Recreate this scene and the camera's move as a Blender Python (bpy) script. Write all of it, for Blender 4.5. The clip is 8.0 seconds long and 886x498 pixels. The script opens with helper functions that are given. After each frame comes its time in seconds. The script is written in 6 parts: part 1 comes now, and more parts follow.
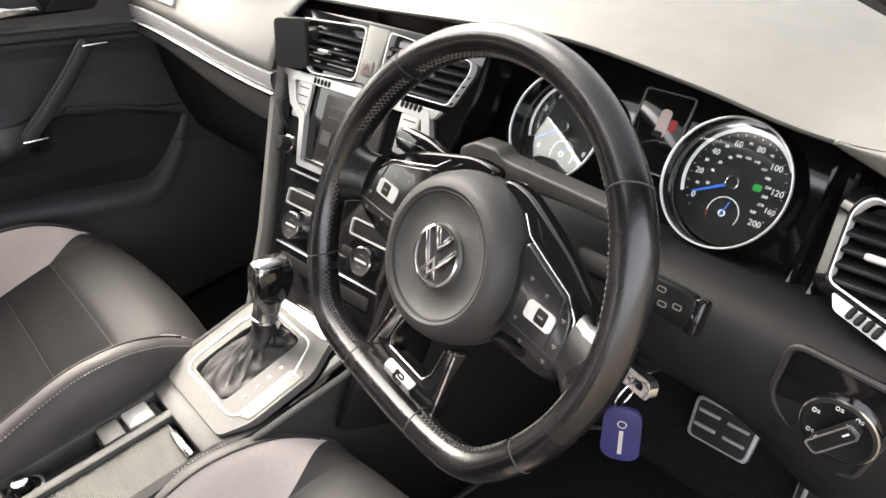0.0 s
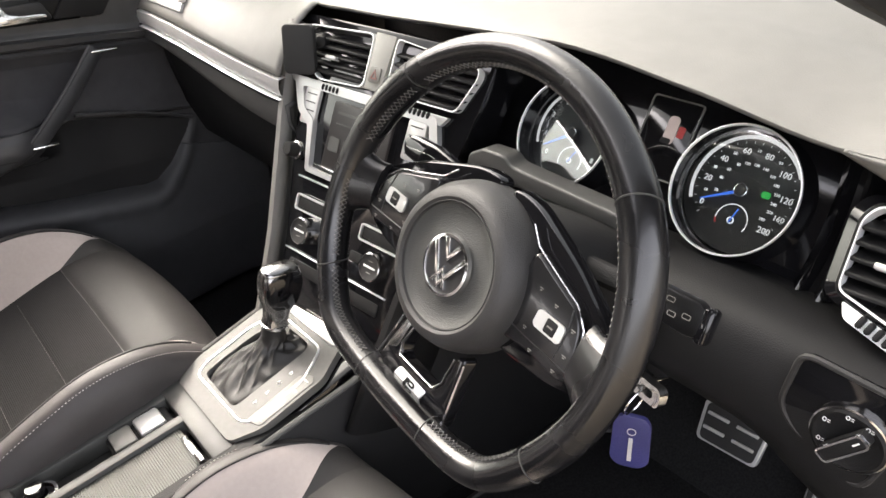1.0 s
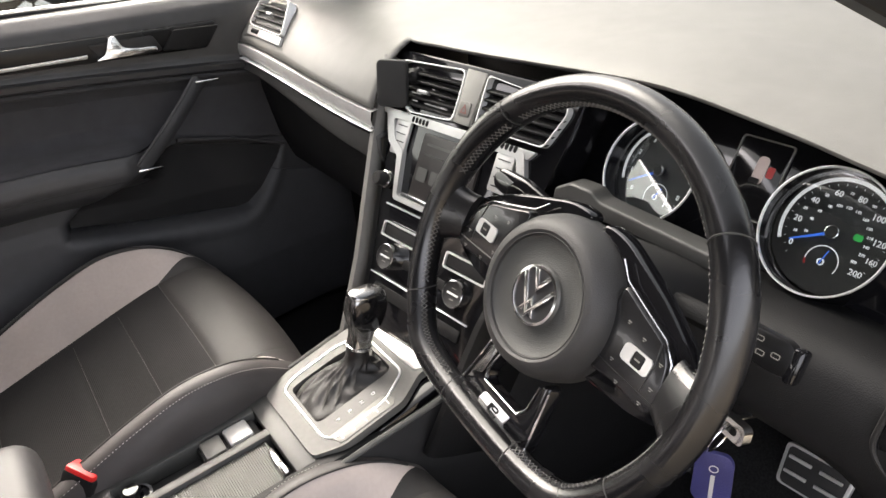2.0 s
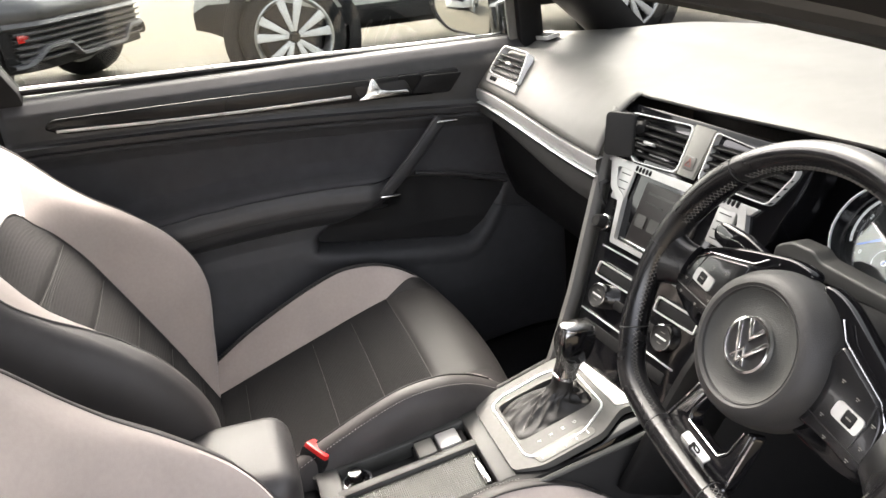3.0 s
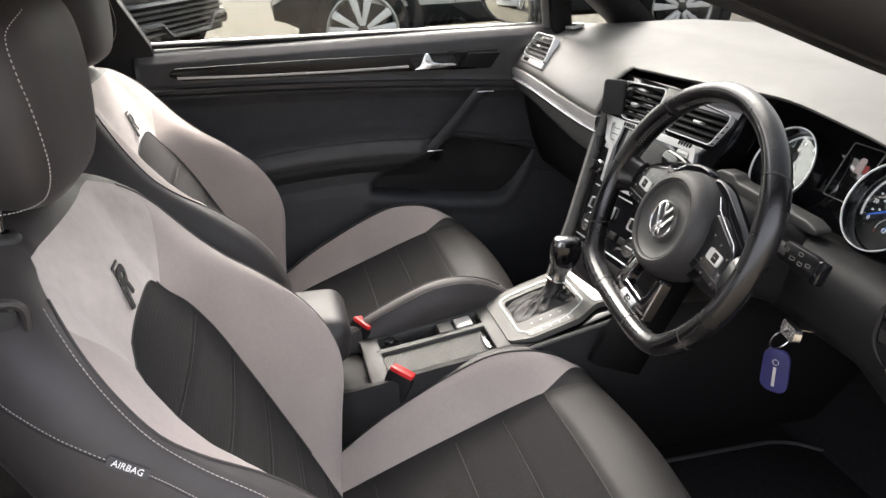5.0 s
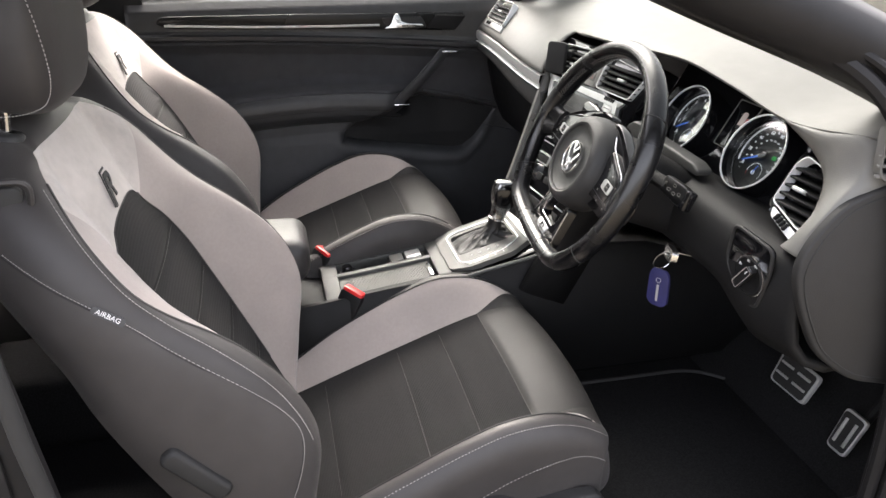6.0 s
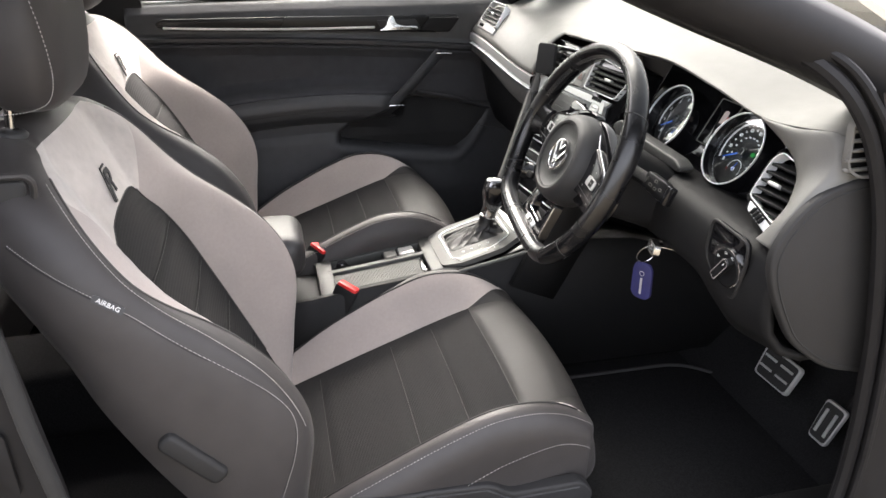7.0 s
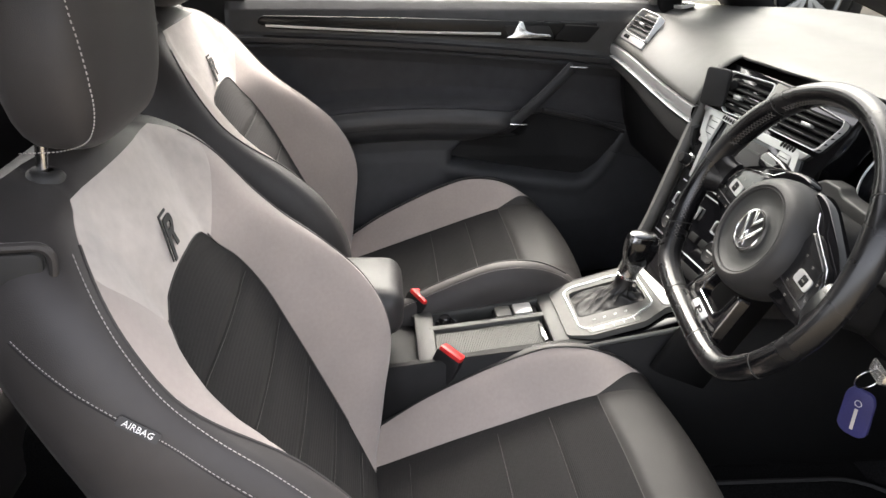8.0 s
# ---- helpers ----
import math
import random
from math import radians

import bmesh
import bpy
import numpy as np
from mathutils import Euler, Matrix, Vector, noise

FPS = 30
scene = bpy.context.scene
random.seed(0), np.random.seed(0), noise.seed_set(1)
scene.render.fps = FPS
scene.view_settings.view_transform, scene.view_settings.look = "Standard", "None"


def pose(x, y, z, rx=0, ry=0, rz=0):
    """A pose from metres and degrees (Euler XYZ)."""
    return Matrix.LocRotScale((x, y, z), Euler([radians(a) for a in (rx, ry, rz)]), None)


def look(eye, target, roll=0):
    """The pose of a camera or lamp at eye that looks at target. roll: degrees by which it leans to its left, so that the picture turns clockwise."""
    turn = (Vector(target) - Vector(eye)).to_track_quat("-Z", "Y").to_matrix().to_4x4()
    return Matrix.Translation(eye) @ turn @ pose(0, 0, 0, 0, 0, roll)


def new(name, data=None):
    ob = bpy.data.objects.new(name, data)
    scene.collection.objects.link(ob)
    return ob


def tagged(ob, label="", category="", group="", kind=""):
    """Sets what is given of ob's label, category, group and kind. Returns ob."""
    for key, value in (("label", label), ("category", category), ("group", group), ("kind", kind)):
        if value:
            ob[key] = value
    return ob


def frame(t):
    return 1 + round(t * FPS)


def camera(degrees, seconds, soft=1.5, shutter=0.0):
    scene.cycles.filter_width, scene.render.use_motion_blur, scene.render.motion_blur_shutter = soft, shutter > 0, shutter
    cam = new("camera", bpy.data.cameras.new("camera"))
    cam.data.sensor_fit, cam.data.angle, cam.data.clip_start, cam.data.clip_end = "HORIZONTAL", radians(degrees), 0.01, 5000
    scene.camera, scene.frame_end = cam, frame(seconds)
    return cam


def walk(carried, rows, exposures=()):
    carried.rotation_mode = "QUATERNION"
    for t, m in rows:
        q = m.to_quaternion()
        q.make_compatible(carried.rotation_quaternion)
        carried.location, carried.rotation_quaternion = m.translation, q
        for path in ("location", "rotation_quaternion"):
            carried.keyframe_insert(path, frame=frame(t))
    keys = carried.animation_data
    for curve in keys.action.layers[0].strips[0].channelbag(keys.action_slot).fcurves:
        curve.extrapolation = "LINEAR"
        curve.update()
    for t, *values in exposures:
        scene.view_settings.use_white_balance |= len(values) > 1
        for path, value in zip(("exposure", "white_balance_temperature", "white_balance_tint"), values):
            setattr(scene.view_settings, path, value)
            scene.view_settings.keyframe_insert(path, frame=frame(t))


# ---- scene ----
cam = camera(61.60, 8.0)
PATH = [
    (0, look((0.8074, 0.3787, 1.3198), (0.1358, 0.9231, 0.8174), -2.610)),
    (0.5, look((0.8067, 0.3838, 1.3239), (0.1328, 0.9220, 0.8178), -3.154)),
    (1, look((0.8040, 0.3791, 1.3304), (0.1277, 0.9157, 0.8257), -3.202)),
    (1.2, look((0.8046, 0.3791, 1.3332), (0.1239, 0.9112, 0.8298), -3.345)),
    (2.3, look((0.8187, 0.3247, 1.3556), (0.0311, 0.7517, 0.9113), -3.629)),
    (2.5, look((0.8325, 0.3101, 1.3629), (0.0135, 0.6824, 0.9262), -3.749)),
    (3, look((0.8727, 0.2858, 1.3849), (-0.0066, 0.5411, 0.9829), -5.383)),
    (3.5, look((0.9273, 0.2592, 1.4030), (0.0180, 0.4464, 1.0313), -5.773)),
    (4, look((1.0203, 0.2213, 1.3966), (0.0979, 0.3813, 1.0452), -4.982)),
    (4.5, look((1.1461, 0.2008, 1.3821), (0.2347, 0.3873, 1.0154), -3.741)),
    (5, look((1.2560, 0.2191, 1.3685), (0.3544, 0.4121, 0.9816), -2.959)),
    (5.2, look((1.3090, 0.2355, 1.3610), (0.4098, 0.4203, 0.9644), -2.257)),
    (6.3, look((1.5033, 0.2561, 1.3696), (0.6207, 0.4631, 0.9476), -0.134)),
    (6.5, look((1.5138, 0.2546, 1.3704), (0.6293, 0.4611, 0.9522), -0.396)),
    (7, look((1.5124, 0.2628, 1.3697), (0.6262, 0.4661, 0.9533), -0.431)),
    (7.5, look((1.3892, 0.2829, 1.3610), (0.4945, 0.4464, 0.9451), -0.241)),
    (8, look((1.1961, 0.2604, 1.3614), (0.2950, 0.3431, 0.9359), 0.917)),
]
walk(cam, PATH, [(0.0, 3.78, 7000, 15), (1.2, 3.68, 7000, 15), (2.3, 3.48, 7000, 15), (3.0, 3.60, 6950, 14), (3.5, 3.48, 6900, 15), (4.5, 3.06, 6800, 15), (6.3, 3.28, 6750, 14), (7.0, 3.31, 6750, 14), (8.0, 3.22, 6800, 13)])
# ---- world ----
world = bpy.data.worlds.new("sky")
world.use_nodes = True
scene.world = world
_nt = world.node_tree
_sky = _nt.nodes.new("ShaderNodeTexSky")
_sky.sky_type = "NISHITA"
_sky.sun_disc = False
_sky.sun_elevation = radians(45)
_sky.sun_rotation = radians(-85)
_sky.air_density, _sky.dust_density, _sky.ozone_density = 1.0, 7.0, 1.0
_haze = _nt.nodes.new("ShaderNodeHueSaturation")
_haze.inputs["Saturation"].default_value = 0.35
_nt.links.new(_sky.outputs[0], _haze.inputs["Color"])
_nt.links.new(_haze.outputs[0], _nt.nodes["Background"].inputs[0])
_nt.nodes["Background"].inputs[1].default_value = 0.15
sun = new("sun", bpy.data.lights.new("sun", "SUN"))
sun.data.energy, sun.data.angle, sun.data.color = 0.9, radians(52), (1.0, 0.96, 0.90)
sun.matrix_world = look((-3.8, 0.35, 3.8), (0, 0, 0))

# ---- helpers of this place ----


def sm(a, b, x):
    x = min(1.0, max(0.0, (x - a) / (b - a)))
    return x * x * (3 - 2 * x)


def spline(xs, ys):
    """A smooth curve through a few stations."""
    xs, ys = np.array(xs, float), np.array(ys, float)
    d = np.gradient(ys, xs, axis=0)

    def f(x):
        x = min(max(x, xs[0]), xs[-1])
        i = min(max(int(np.searchsorted(xs, x)) - 1, 0), len(xs) - 2)
        h = xs[i + 1] - xs[i]
        t = (x - xs[i]) / h
        return (2 * t**3 - 3 * t**2 + 1) * ys[i] + (t**3 - 2 * t**2 + t) * h * d[i] + (3 * t**2 - 2 * t**3) * ys[i + 1] + (t**3 - t**2) * h * d[i + 1]

    return f


def basis(o, x, u):
    """A frame with its origin at o: x across, u up the face, and out of the face."""
    x = Vector(x).normalized()
    u = Vector(u)
    u = (u - x * u.dot(x)).normalized()
    n = x.cross(u)
    m = Matrix((x, u, n)).transposed().to_4x4()
    m.translation = o
    return m


I4 = Matrix.Identity(4)


def join(*bms):
    out = bms[0]
    for b in bms[1:]:
        me = bpy.data.meshes.new("tmp")
        b.to_mesh(me)
        out.from_mesh(me)
        bpy.data.meshes.remove(me)
        b.free()
    return out


def bevel(bm, r, seg=2, angle=0.5):
    if r > 0:
        es = [e for e in bm.edges if len(e.link_faces) == 2 and e.calc_face_angle() > angle]
        bmesh.ops.bevel(bm, geom=es, offset=r, segments=seg, affect="EDGES", profile=0.5, clamp_overlap=True)
    return bm


def box(sx, sy, sz, m=I4, r=0.0, seg=2):
    bm = bmesh.new()
    bmesh.ops.create_cube(bm, size=1)
    bmesh.ops.scale(bm, vec=(sx, sy, sz), verts=bm.verts)
    bevel(bm, r, seg)
    bm.transform(m)
    return bm


def T(x, y, z):
    return Matrix.Translation((x, y, z))


def lathe(profile, m=I4, seg=40, closed=False):
    """Turns (radius, height) round the local z."""
    rows = []
    for k in range(seg):
        a = 2 * math.pi * k / seg
        rows.append([(r * math.cos(a), r * math.sin(a), z) for r, z in profile])
    return loft(rows, True, closed, m)


def loft(rows, close_rows=False, close_cols=False, m=I4, caps=False):
    bm = bmesh.new()
    vs = [[bm.verts.new(p) for p in row] for row in rows]
    n, k = len(vs), len(vs[0])
    for i in range(n if close_rows else n - 1):
        for j in range(k if close_cols else k - 1):
            a, b, c, d = vs[i][j], vs[i][(j + 1) % k], vs[(i + 1) % n][(j + 1) % k], vs[(i + 1) % n][j]
            try:
                bm.faces.new((a, b, c, d))
            except ValueError:
                pass
    if caps:
        for row in (vs[0], vs[-1]):
            bm.faces.new(row)
    bmesh.ops.remove_doubles(bm, verts=bm.verts, dist=1e-6)
    bmesh.ops.recalc_face_normals(bm, faces=bm.faces)
    bm.transform(m)
    return bm


def tube(pts, r, closed=False, seg=8, m=I4, flat=1.0):
    pts = [Vector(p) for p in pts]
    n = len(pts)
    rows, side = [], None
    for i, p in enumerate(pts):
        a = pts[(i - 1) % n] if closed or i else p
        b = pts[(i + 1) % n] if closed or i < n - 1 else p
        t = (b - a).normalized()
        if side is None:
            side = t.orthogonal().normalized()
        side = (side - t * side.dot(t)).normalized()
        other = t.cross(side)
        rr = r(i / (n - 1)) if callable(r) else r
        rows.append([p + (side * math.cos(k * 2 * math.pi / seg) + other * flat * math.sin(k * 2 * math.pi / seg)) * rr for k in range(seg)])
    return loft(rows, closed, True, m, caps=not closed)


def plate(pts, depth, m=I4, r=0.0, seg=2):
    """A flat shape, its face at the local z = 0, its back depth behind."""
    bm = bmesh.new()
    top = [bm.verts.new((x, y, 0)) for x, y in pts]
    low = [bm.verts.new((x, y, -depth)) for x, y in pts]
    f = bm.faces.new(top)
    bm.faces.new(low[::-1])
    for i in range(len(pts)):
        j = (i + 1) % len(pts)
        bm.faces.new((top[j], top[i], low[i], low[j]))
    bmesh.ops.recalc_face_normals(bm, faces=bm.faces)
    if r > 0:
        bmesh.ops.bevel(bm, geom=list(f.edges), offset=r, segments=seg, affect="EDGES", profile=0.5, clamp_overlap=True)
    bm.transform(m)
    return bm


def rounded(w, h, r, n=5, x=0.0, y=0.0):
    out = []
    for cx, cy, a0 in ((w / 2 - r, h / 2 - r, 0), (-w / 2 + r, h / 2 - r, 90), (-w / 2 + r, -h / 2 + r, 180), (w / 2 - r, -h / 2 + r, 270)):
        for k in range(n + 1):
            a = radians(a0 + 90 * k / n)
            out.append((x + cx + r * math.cos(a), y + cy + r * math.sin(a)))
    return out


def smooth_poly(pts, r=0.01, n=4):
    """Rounds the corners of a polygon."""
    out = []
    for i in range(len(pts)):
        p, a, b = Vector(pts[i]), Vector(pts[i - 1]), Vector(pts[(i + 1) % len(pts)])
        ra = min(r, (a - p).length * 0.45)
        rb = min(r, (b - p).length * 0.45)
        s, e = p + (a - p).normalized() * ra, p + (b - p).normalized() * rb
        for k in range(n + 1):
            t = k / n
            q = s * (1 - t) ** 2 + p * 2 * t * (1 - t) + e * t * t
            out.append((q.x, q.y))
    return out


def ringplate(outer, inner, depth, m=I4):
    """A flat frame between two outlines with as many points."""
    rows = []
    for (a, b), (c, d) in zip(outer, inner):
        rows.append([(a, b, 0), (a, b, -depth), (c, d, -depth), (c, d, 0)])
    return loft(rows, True, True, m)


def scaled(pts, k, cx=0.0, cy=0.0, ky=None):
    return [(cx + (x - cx) * k, cy + (y - cy) * (ky or k)) for x, y in pts]


def part(name, bm, material, parent=None, label="", sharp=0.7):
    me = bpy.data.meshes.new(name)
    for f in bm.faces:
        f.smooth = True
    for e in bm.edges:
        if len(e.link_faces) == 2 and e.calc_face_angle() > sharp:
            e.smooth = False
    bm.to_mesh(me)
    bm.free()
    me.materials.append(material)
    ob = new(name, me)
    if parent is not None:
        ob.parent = parent
        ob.matrix_parent_inverse = parent.matrix_world.inverted()
    if label:
        ob["label"] = label
    return ob


def thing(name, label, category, at=(0, 0, 0), group="", kind=""):
    ob = new(name)
    ob.matrix_world = Matrix.Translation(at)
    ob.empty_display_size = 0.05
    bpy.context.view_layer.update()
    return tagged(ob, label, category, group, kind)


def thick(ob, t, offset=-1.0):
    mod = ob.modifiers.new("thickness", "SOLIDIFY")
    mod.thickness, mod.offset = t, offset
    return ob


# the built-in font turned into a mesh
def text(s, size, m, depth=0.0004):
    cu = bpy.data.curves.new("writing", "FONT")
    cu.body, cu.size, cu.extrude = s, size, depth
    cu.align_x, cu.align_y = "CENTER", "CENTER"
    cu.resolution_u = 2
    ob = bpy.data.objects.new("writing", cu)
    me = bpy.data.meshes.new_from_object(ob)
    bm = bmesh.new()
    bm.from_mesh(me)
    bm.transform(m)
    bpy.data.objects.remove(ob)
    bpy.data.meshes.remove(me)
    bpy.data.curves.remove(cu)
    return bm


# ---- materials ----


def mat(name, col, rough=0.5, metal=0.0, vary=0.12, scale=30.0, bump=0.0, bscale=400.0, big=3.0, bigv=0.1, coat=0.0, sheen=0.0, spec=0.5, tint=None, pattern="noise", rvary=0.1):
    m = bpy.data.materials.new(name)
    m.use_nodes = True
    nt = m.node_tree
    n, l = nt.nodes, nt.links
    b = n["Principled BSDF"]
    b.inputs["Metallic"].default_value = metal
    b.inputs["Specular IOR Level"].default_value = spec
    b.inputs["Coat Weight"].default_value = coat
    b.inputs["Coat Roughness"].default_value = 0.05
    b.inputs["Sheen Weight"].default_value = sheen
    b.inputs["Sheen Roughness"].default_value = 0.5
    tc = n.new("ShaderNodeTexCoord")
    fine = n.new("ShaderNodeTexNoise")
    fine.inputs["Scale"].default_value, fine.inputs["Detail"].default_value = scale, 4
    coarse = n.new("ShaderNodeTexNoise")
    coarse.inputs["Scale"].default_value, coarse.inputs["Detail"].default_value = big, 3
    l.new(tc.outputs["Object"], fine.inputs["Vector"])
    l.new(tc.outputs["Object"], coarse.inputs["Vector"])
    r1 = n.new("ShaderNodeMapRange")
    r1.inputs[1].default_value, r1.inputs[2].default_value = 0.3, 0.7
    r1.inputs[3].default_value, r1.inputs[4].default_value = 1 - vary, 1 + vary
    r2 = n.new("ShaderNodeMapRange")
    r2.inputs[1].default_value, r2.inputs[2].default_value = 0.3, 0.7
    r2.inputs[3].default_value, r2.inputs[4].default_value = 1 - bigv, 1 + bigv
    l.new(fine.outputs["Fac"], r1.inputs[0])
    l.new(coarse.outputs["Fac"], r2.inputs[0])
    mul = n.new("ShaderNodeMath")
    mul.operation = "MULTIPLY"
    l.new(r1.outputs[0], mul.inputs[0])
    l.new(r2.outputs[0], mul.inputs[1])
    mix = n.new("ShaderNodeVectorMath")
    mix.operation = "SCALE"
    mix.inputs[0].default_value = col[:3]
    l.new(mul.outputs[0], mix.inputs["Scale"])
    l.new(mix.outputs[0], b.inputs["Base Color"])
    rr = n.new("ShaderNodeMapRange")
    rr.inputs[1].default_value, rr.inputs[2].default_value = 0.3, 0.7
    rr.inputs[3].default_value, rr.inputs[4].default_value = max(0.02, rough * (1 - rvary)), min(1.0, rough * (1 + rvary))
    l.new(coarse.outputs["Fac"], rr.inputs[0])
    l.new(rr.outputs[0], b.inputs["Roughness"])
    if bump > 0:
        if pattern == "grain":
            g = n.new("ShaderNodeTexVoronoi")
            g.inputs["Scale"].default_value = bscale
            out = g.outputs["Distance"]
        elif pattern == "weave":
            g = n.new("ShaderNodeTexWave")
            g.inputs["Scale"].default_value = bscale
            g.inputs["Distortion"].default_value = 0.6
            g.bands_direction = "Y"
            out = g.outputs["Fac"]
        else:
            g = n.new("ShaderNodeTexNoise")
            g.inputs["Scale"].default_value, g.inputs["Detail"].default_value = bscale, 3
            out = g.outputs["Fac"]
        l.new(tc.outputs["Object"], g.inputs["Vector"])
        bp = n.new("ShaderNodeBump")
        bp.inputs["Strength"].default_value, bp.inputs["Distance"].default_value = bump, 0.001
        l.new(out, bp.inputs["Height"])
        l.new(bp.outputs[0], b.inputs["Normal"])
    return m


def glow(name, col, strength):
    m = mat(name, col, 0.4, spec=0.3)
    b = m.node_tree.nodes["Principled BSDF"]
    b.inputs["Emission Color"].default_value = (*col, 1)
    b.inputs["Emission Strength"].default_value = strength
    return m


def glass(name, col=(0.9, 0.95, 0.93), face=0.04):
    m = bpy.data.materials.new(name)
    m.use_nodes = True
    nt = m.node_tree
    nt.nodes.remove(nt.nodes["Principled BSDF"])
    tr, gl, mx, fr = (nt.nodes.new(k) for k in ("ShaderNodeBsdfTransparent", "ShaderNodeBsdfGlossy", "ShaderNodeMixShader", "ShaderNodeLayerWeight"))
    tr.inputs[0].default_value = (*col, 1)
    gl.inputs["Roughness"].default_value = 0.02
    fr.inputs["Blend"].default_value = 0.5
    pw, ml = nt.nodes.new("ShaderNodeMath"), nt.nodes.new("ShaderNodeMath")
    pw.operation, ml.operation = "POWER", "MULTIPLY_ADD"
    pw.inputs[1].default_value = 5.0
    ml.inputs[1].default_value, ml.inputs[2].default_value = 0.8, face
    nt.links.new(fr.outputs["Facing"], pw.inputs[0])
    nt.links.new(pw.outputs[0], ml.inputs[0])
    nt.links.new(ml.outputs[0], mx.inputs[0])
    nt.links.new(tr.outputs[0], mx.inputs[1])
    nt.links.new(gl.outputs[0], mx.inputs[2])
    nt.links.new(mx.outputs[0], nt.nodes["Material Output"].inputs[0])
    return m


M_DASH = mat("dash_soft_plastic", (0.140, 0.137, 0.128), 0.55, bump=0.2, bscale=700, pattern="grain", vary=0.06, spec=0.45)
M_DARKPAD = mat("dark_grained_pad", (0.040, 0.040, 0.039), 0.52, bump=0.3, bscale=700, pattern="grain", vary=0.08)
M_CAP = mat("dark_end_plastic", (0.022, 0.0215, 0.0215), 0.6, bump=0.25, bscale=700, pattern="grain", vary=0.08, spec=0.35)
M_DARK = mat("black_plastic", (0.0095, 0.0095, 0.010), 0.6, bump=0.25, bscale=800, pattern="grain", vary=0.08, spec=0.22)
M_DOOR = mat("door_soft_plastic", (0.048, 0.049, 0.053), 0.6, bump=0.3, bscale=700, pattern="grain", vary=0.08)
M_DOORREST = mat("armrest_leatherette", (0.040, 0.040, 0.042), 0.45, bump=0.25, bscale=700, pattern="grain", vary=0.08)
M_DOORCLOTH = mat("door_cloth", (0.036, 0.036, 0.040), 0.85, bump=0.3, bscale=900, vary=0.15, sheen=0.15)
M_GLOSS = mat("piano_black", (0.006, 0.006, 0.007), 0.07, coat=0.15, vary=0.02, rvary=0.3, spec=0.45)
M_CHROME = mat("satin_chrome", (0.72, 0.72, 0.72), 0.16, 1.0, vary=0.03)
M_ALU = mat("brushed_aluminium", (0.55, 0.55, 0.54), 0.32, 1.0, vary=0.08, scale=90)
M_SATIN = mat("satin_silver_plastic", (0.092, 0.090, 0.085), 0.45, 0.0, vary=0.06, scale=140, spec=0.28)
M_SILVER = mat("silver_trim", (0.52, 0.52, 0.51), 0.33, 0.4, vary=0.05)
M_BOOT = mat("soft_boot_leather", (0.0085, 0.0080, 0.0076), 0.45, bump=0.25, bscale=700, pattern="grain", vary=0.15)
# The seat side leather again, coloured darker for shade on the cushion front.
M_SEATSHADED = mat("shaded_seat_leather", (0.0185, 0.0176, 0.0172), 0.60, bump=0.15, bscale=1100, pattern="grain", vary=0.08, spec=0.35)
M_LEATHER = mat("black_leather", (0.028, 0.027, 0.028), 0.45, bump=0.25, bscale=800, pattern="grain", vary=0.1)
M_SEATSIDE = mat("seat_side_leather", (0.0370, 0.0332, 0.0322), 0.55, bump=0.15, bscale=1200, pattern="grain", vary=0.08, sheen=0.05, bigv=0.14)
M_INSERT = mat("ribbed_fabric", (0.0145, 0.0142, 0.0145), 0.9, bump=0.35, bscale=120, pattern="weave", vary=0.15, scale=250, sheen=0.02, spec=0.2)
M_SUEDE = mat("grey_suede", (0.372, 0.325, 0.299), 0.95, bump=0.2, bscale=900, vary=0.035, scale=160, big=6, bigv=0.10, sheen=0.35)
M_SUEDEMID = mat("pale_suede", (0.49, 0.45, 0.418), 0.95, bump=0.25, bscale=900, vary=0.07, scale=60, big=9, bigv=0.14, sheen=0.35)
M_THREAD = mat("grey_thread", (0.065, 0.063, 0.061), 0.8)
M_FRAME = mat("black_frame_paint", (0.014, 0.0135, 0.014), 0.5, spec=0.2, bump=0.05, bscale=500, vary=0.1)
M_BRIGHT = mat("bright_satin_metal", (0.86, 0.86, 0.85), 0.28, 0.15, vary=0.02)
M_STITCH = mat("white_thread", (0.42, 0.40, 0.38), 0.8)
M_CARPET = mat("black_carpet", (0.015, 0.015, 0.0155), 1.0, spec=0.1, bump=0.8, bscale=600, vary=0.4, scale=300)
M_WHEEL = mat("worn_steering_leather", (0.0060, 0.0060, 0.0068), 0.25, bump=0.10, bscale=900, pattern="grain", vary=0.12, rvary=0.5, big=14, bigv=0.2, coat=0.2)
M_STITCHGREY = mat("grey_stitching_thread", (0.105, 0.10, 0.095), 0.8)
M_KEYS = mat("key_gloss_black", (0.010, 0.010, 0.011), 0.20, coat=0.3, vary=0.03)
M_ROLLER = mat("ribbed_grey_plastic", (0.045, 0.046, 0.043), 0.5)
M_RING = mat("bright_gauge_ring", (0.85, 0.86, 0.86), 0.35, 0.7, vary=0.0)
M_SILL = mat("door_top_plastic", (0.045, 0.045, 0.046), 0.42, bump=0.3, bscale=700, pattern="grain")
M_HUB = mat("hub_plastic", (0.0245, 0.024, 0.024), 0.5, bump=0.3, bscale=900, pattern="grain", vary=0.05)
M_HUBIN = mat("hub_centre_plastic", (0.040, 0.041, 0.039), 0.5, bump=0.3, bscale=900, pattern="grain", vary=0.05)
M_RUBBER = mat("black_rubber", (0.018, 0.018, 0.018), 0.7, vary=0.1)
M_PAINT = mat("black_body_paint", (0.010, 0.011, 0.012), 0.12, coat=1.0, vary=0.02)
M_HEADLINE = mat("headlining_cloth", (0.10, 0.098, 0.095), 0.95, bump=0.3, bscale=800)
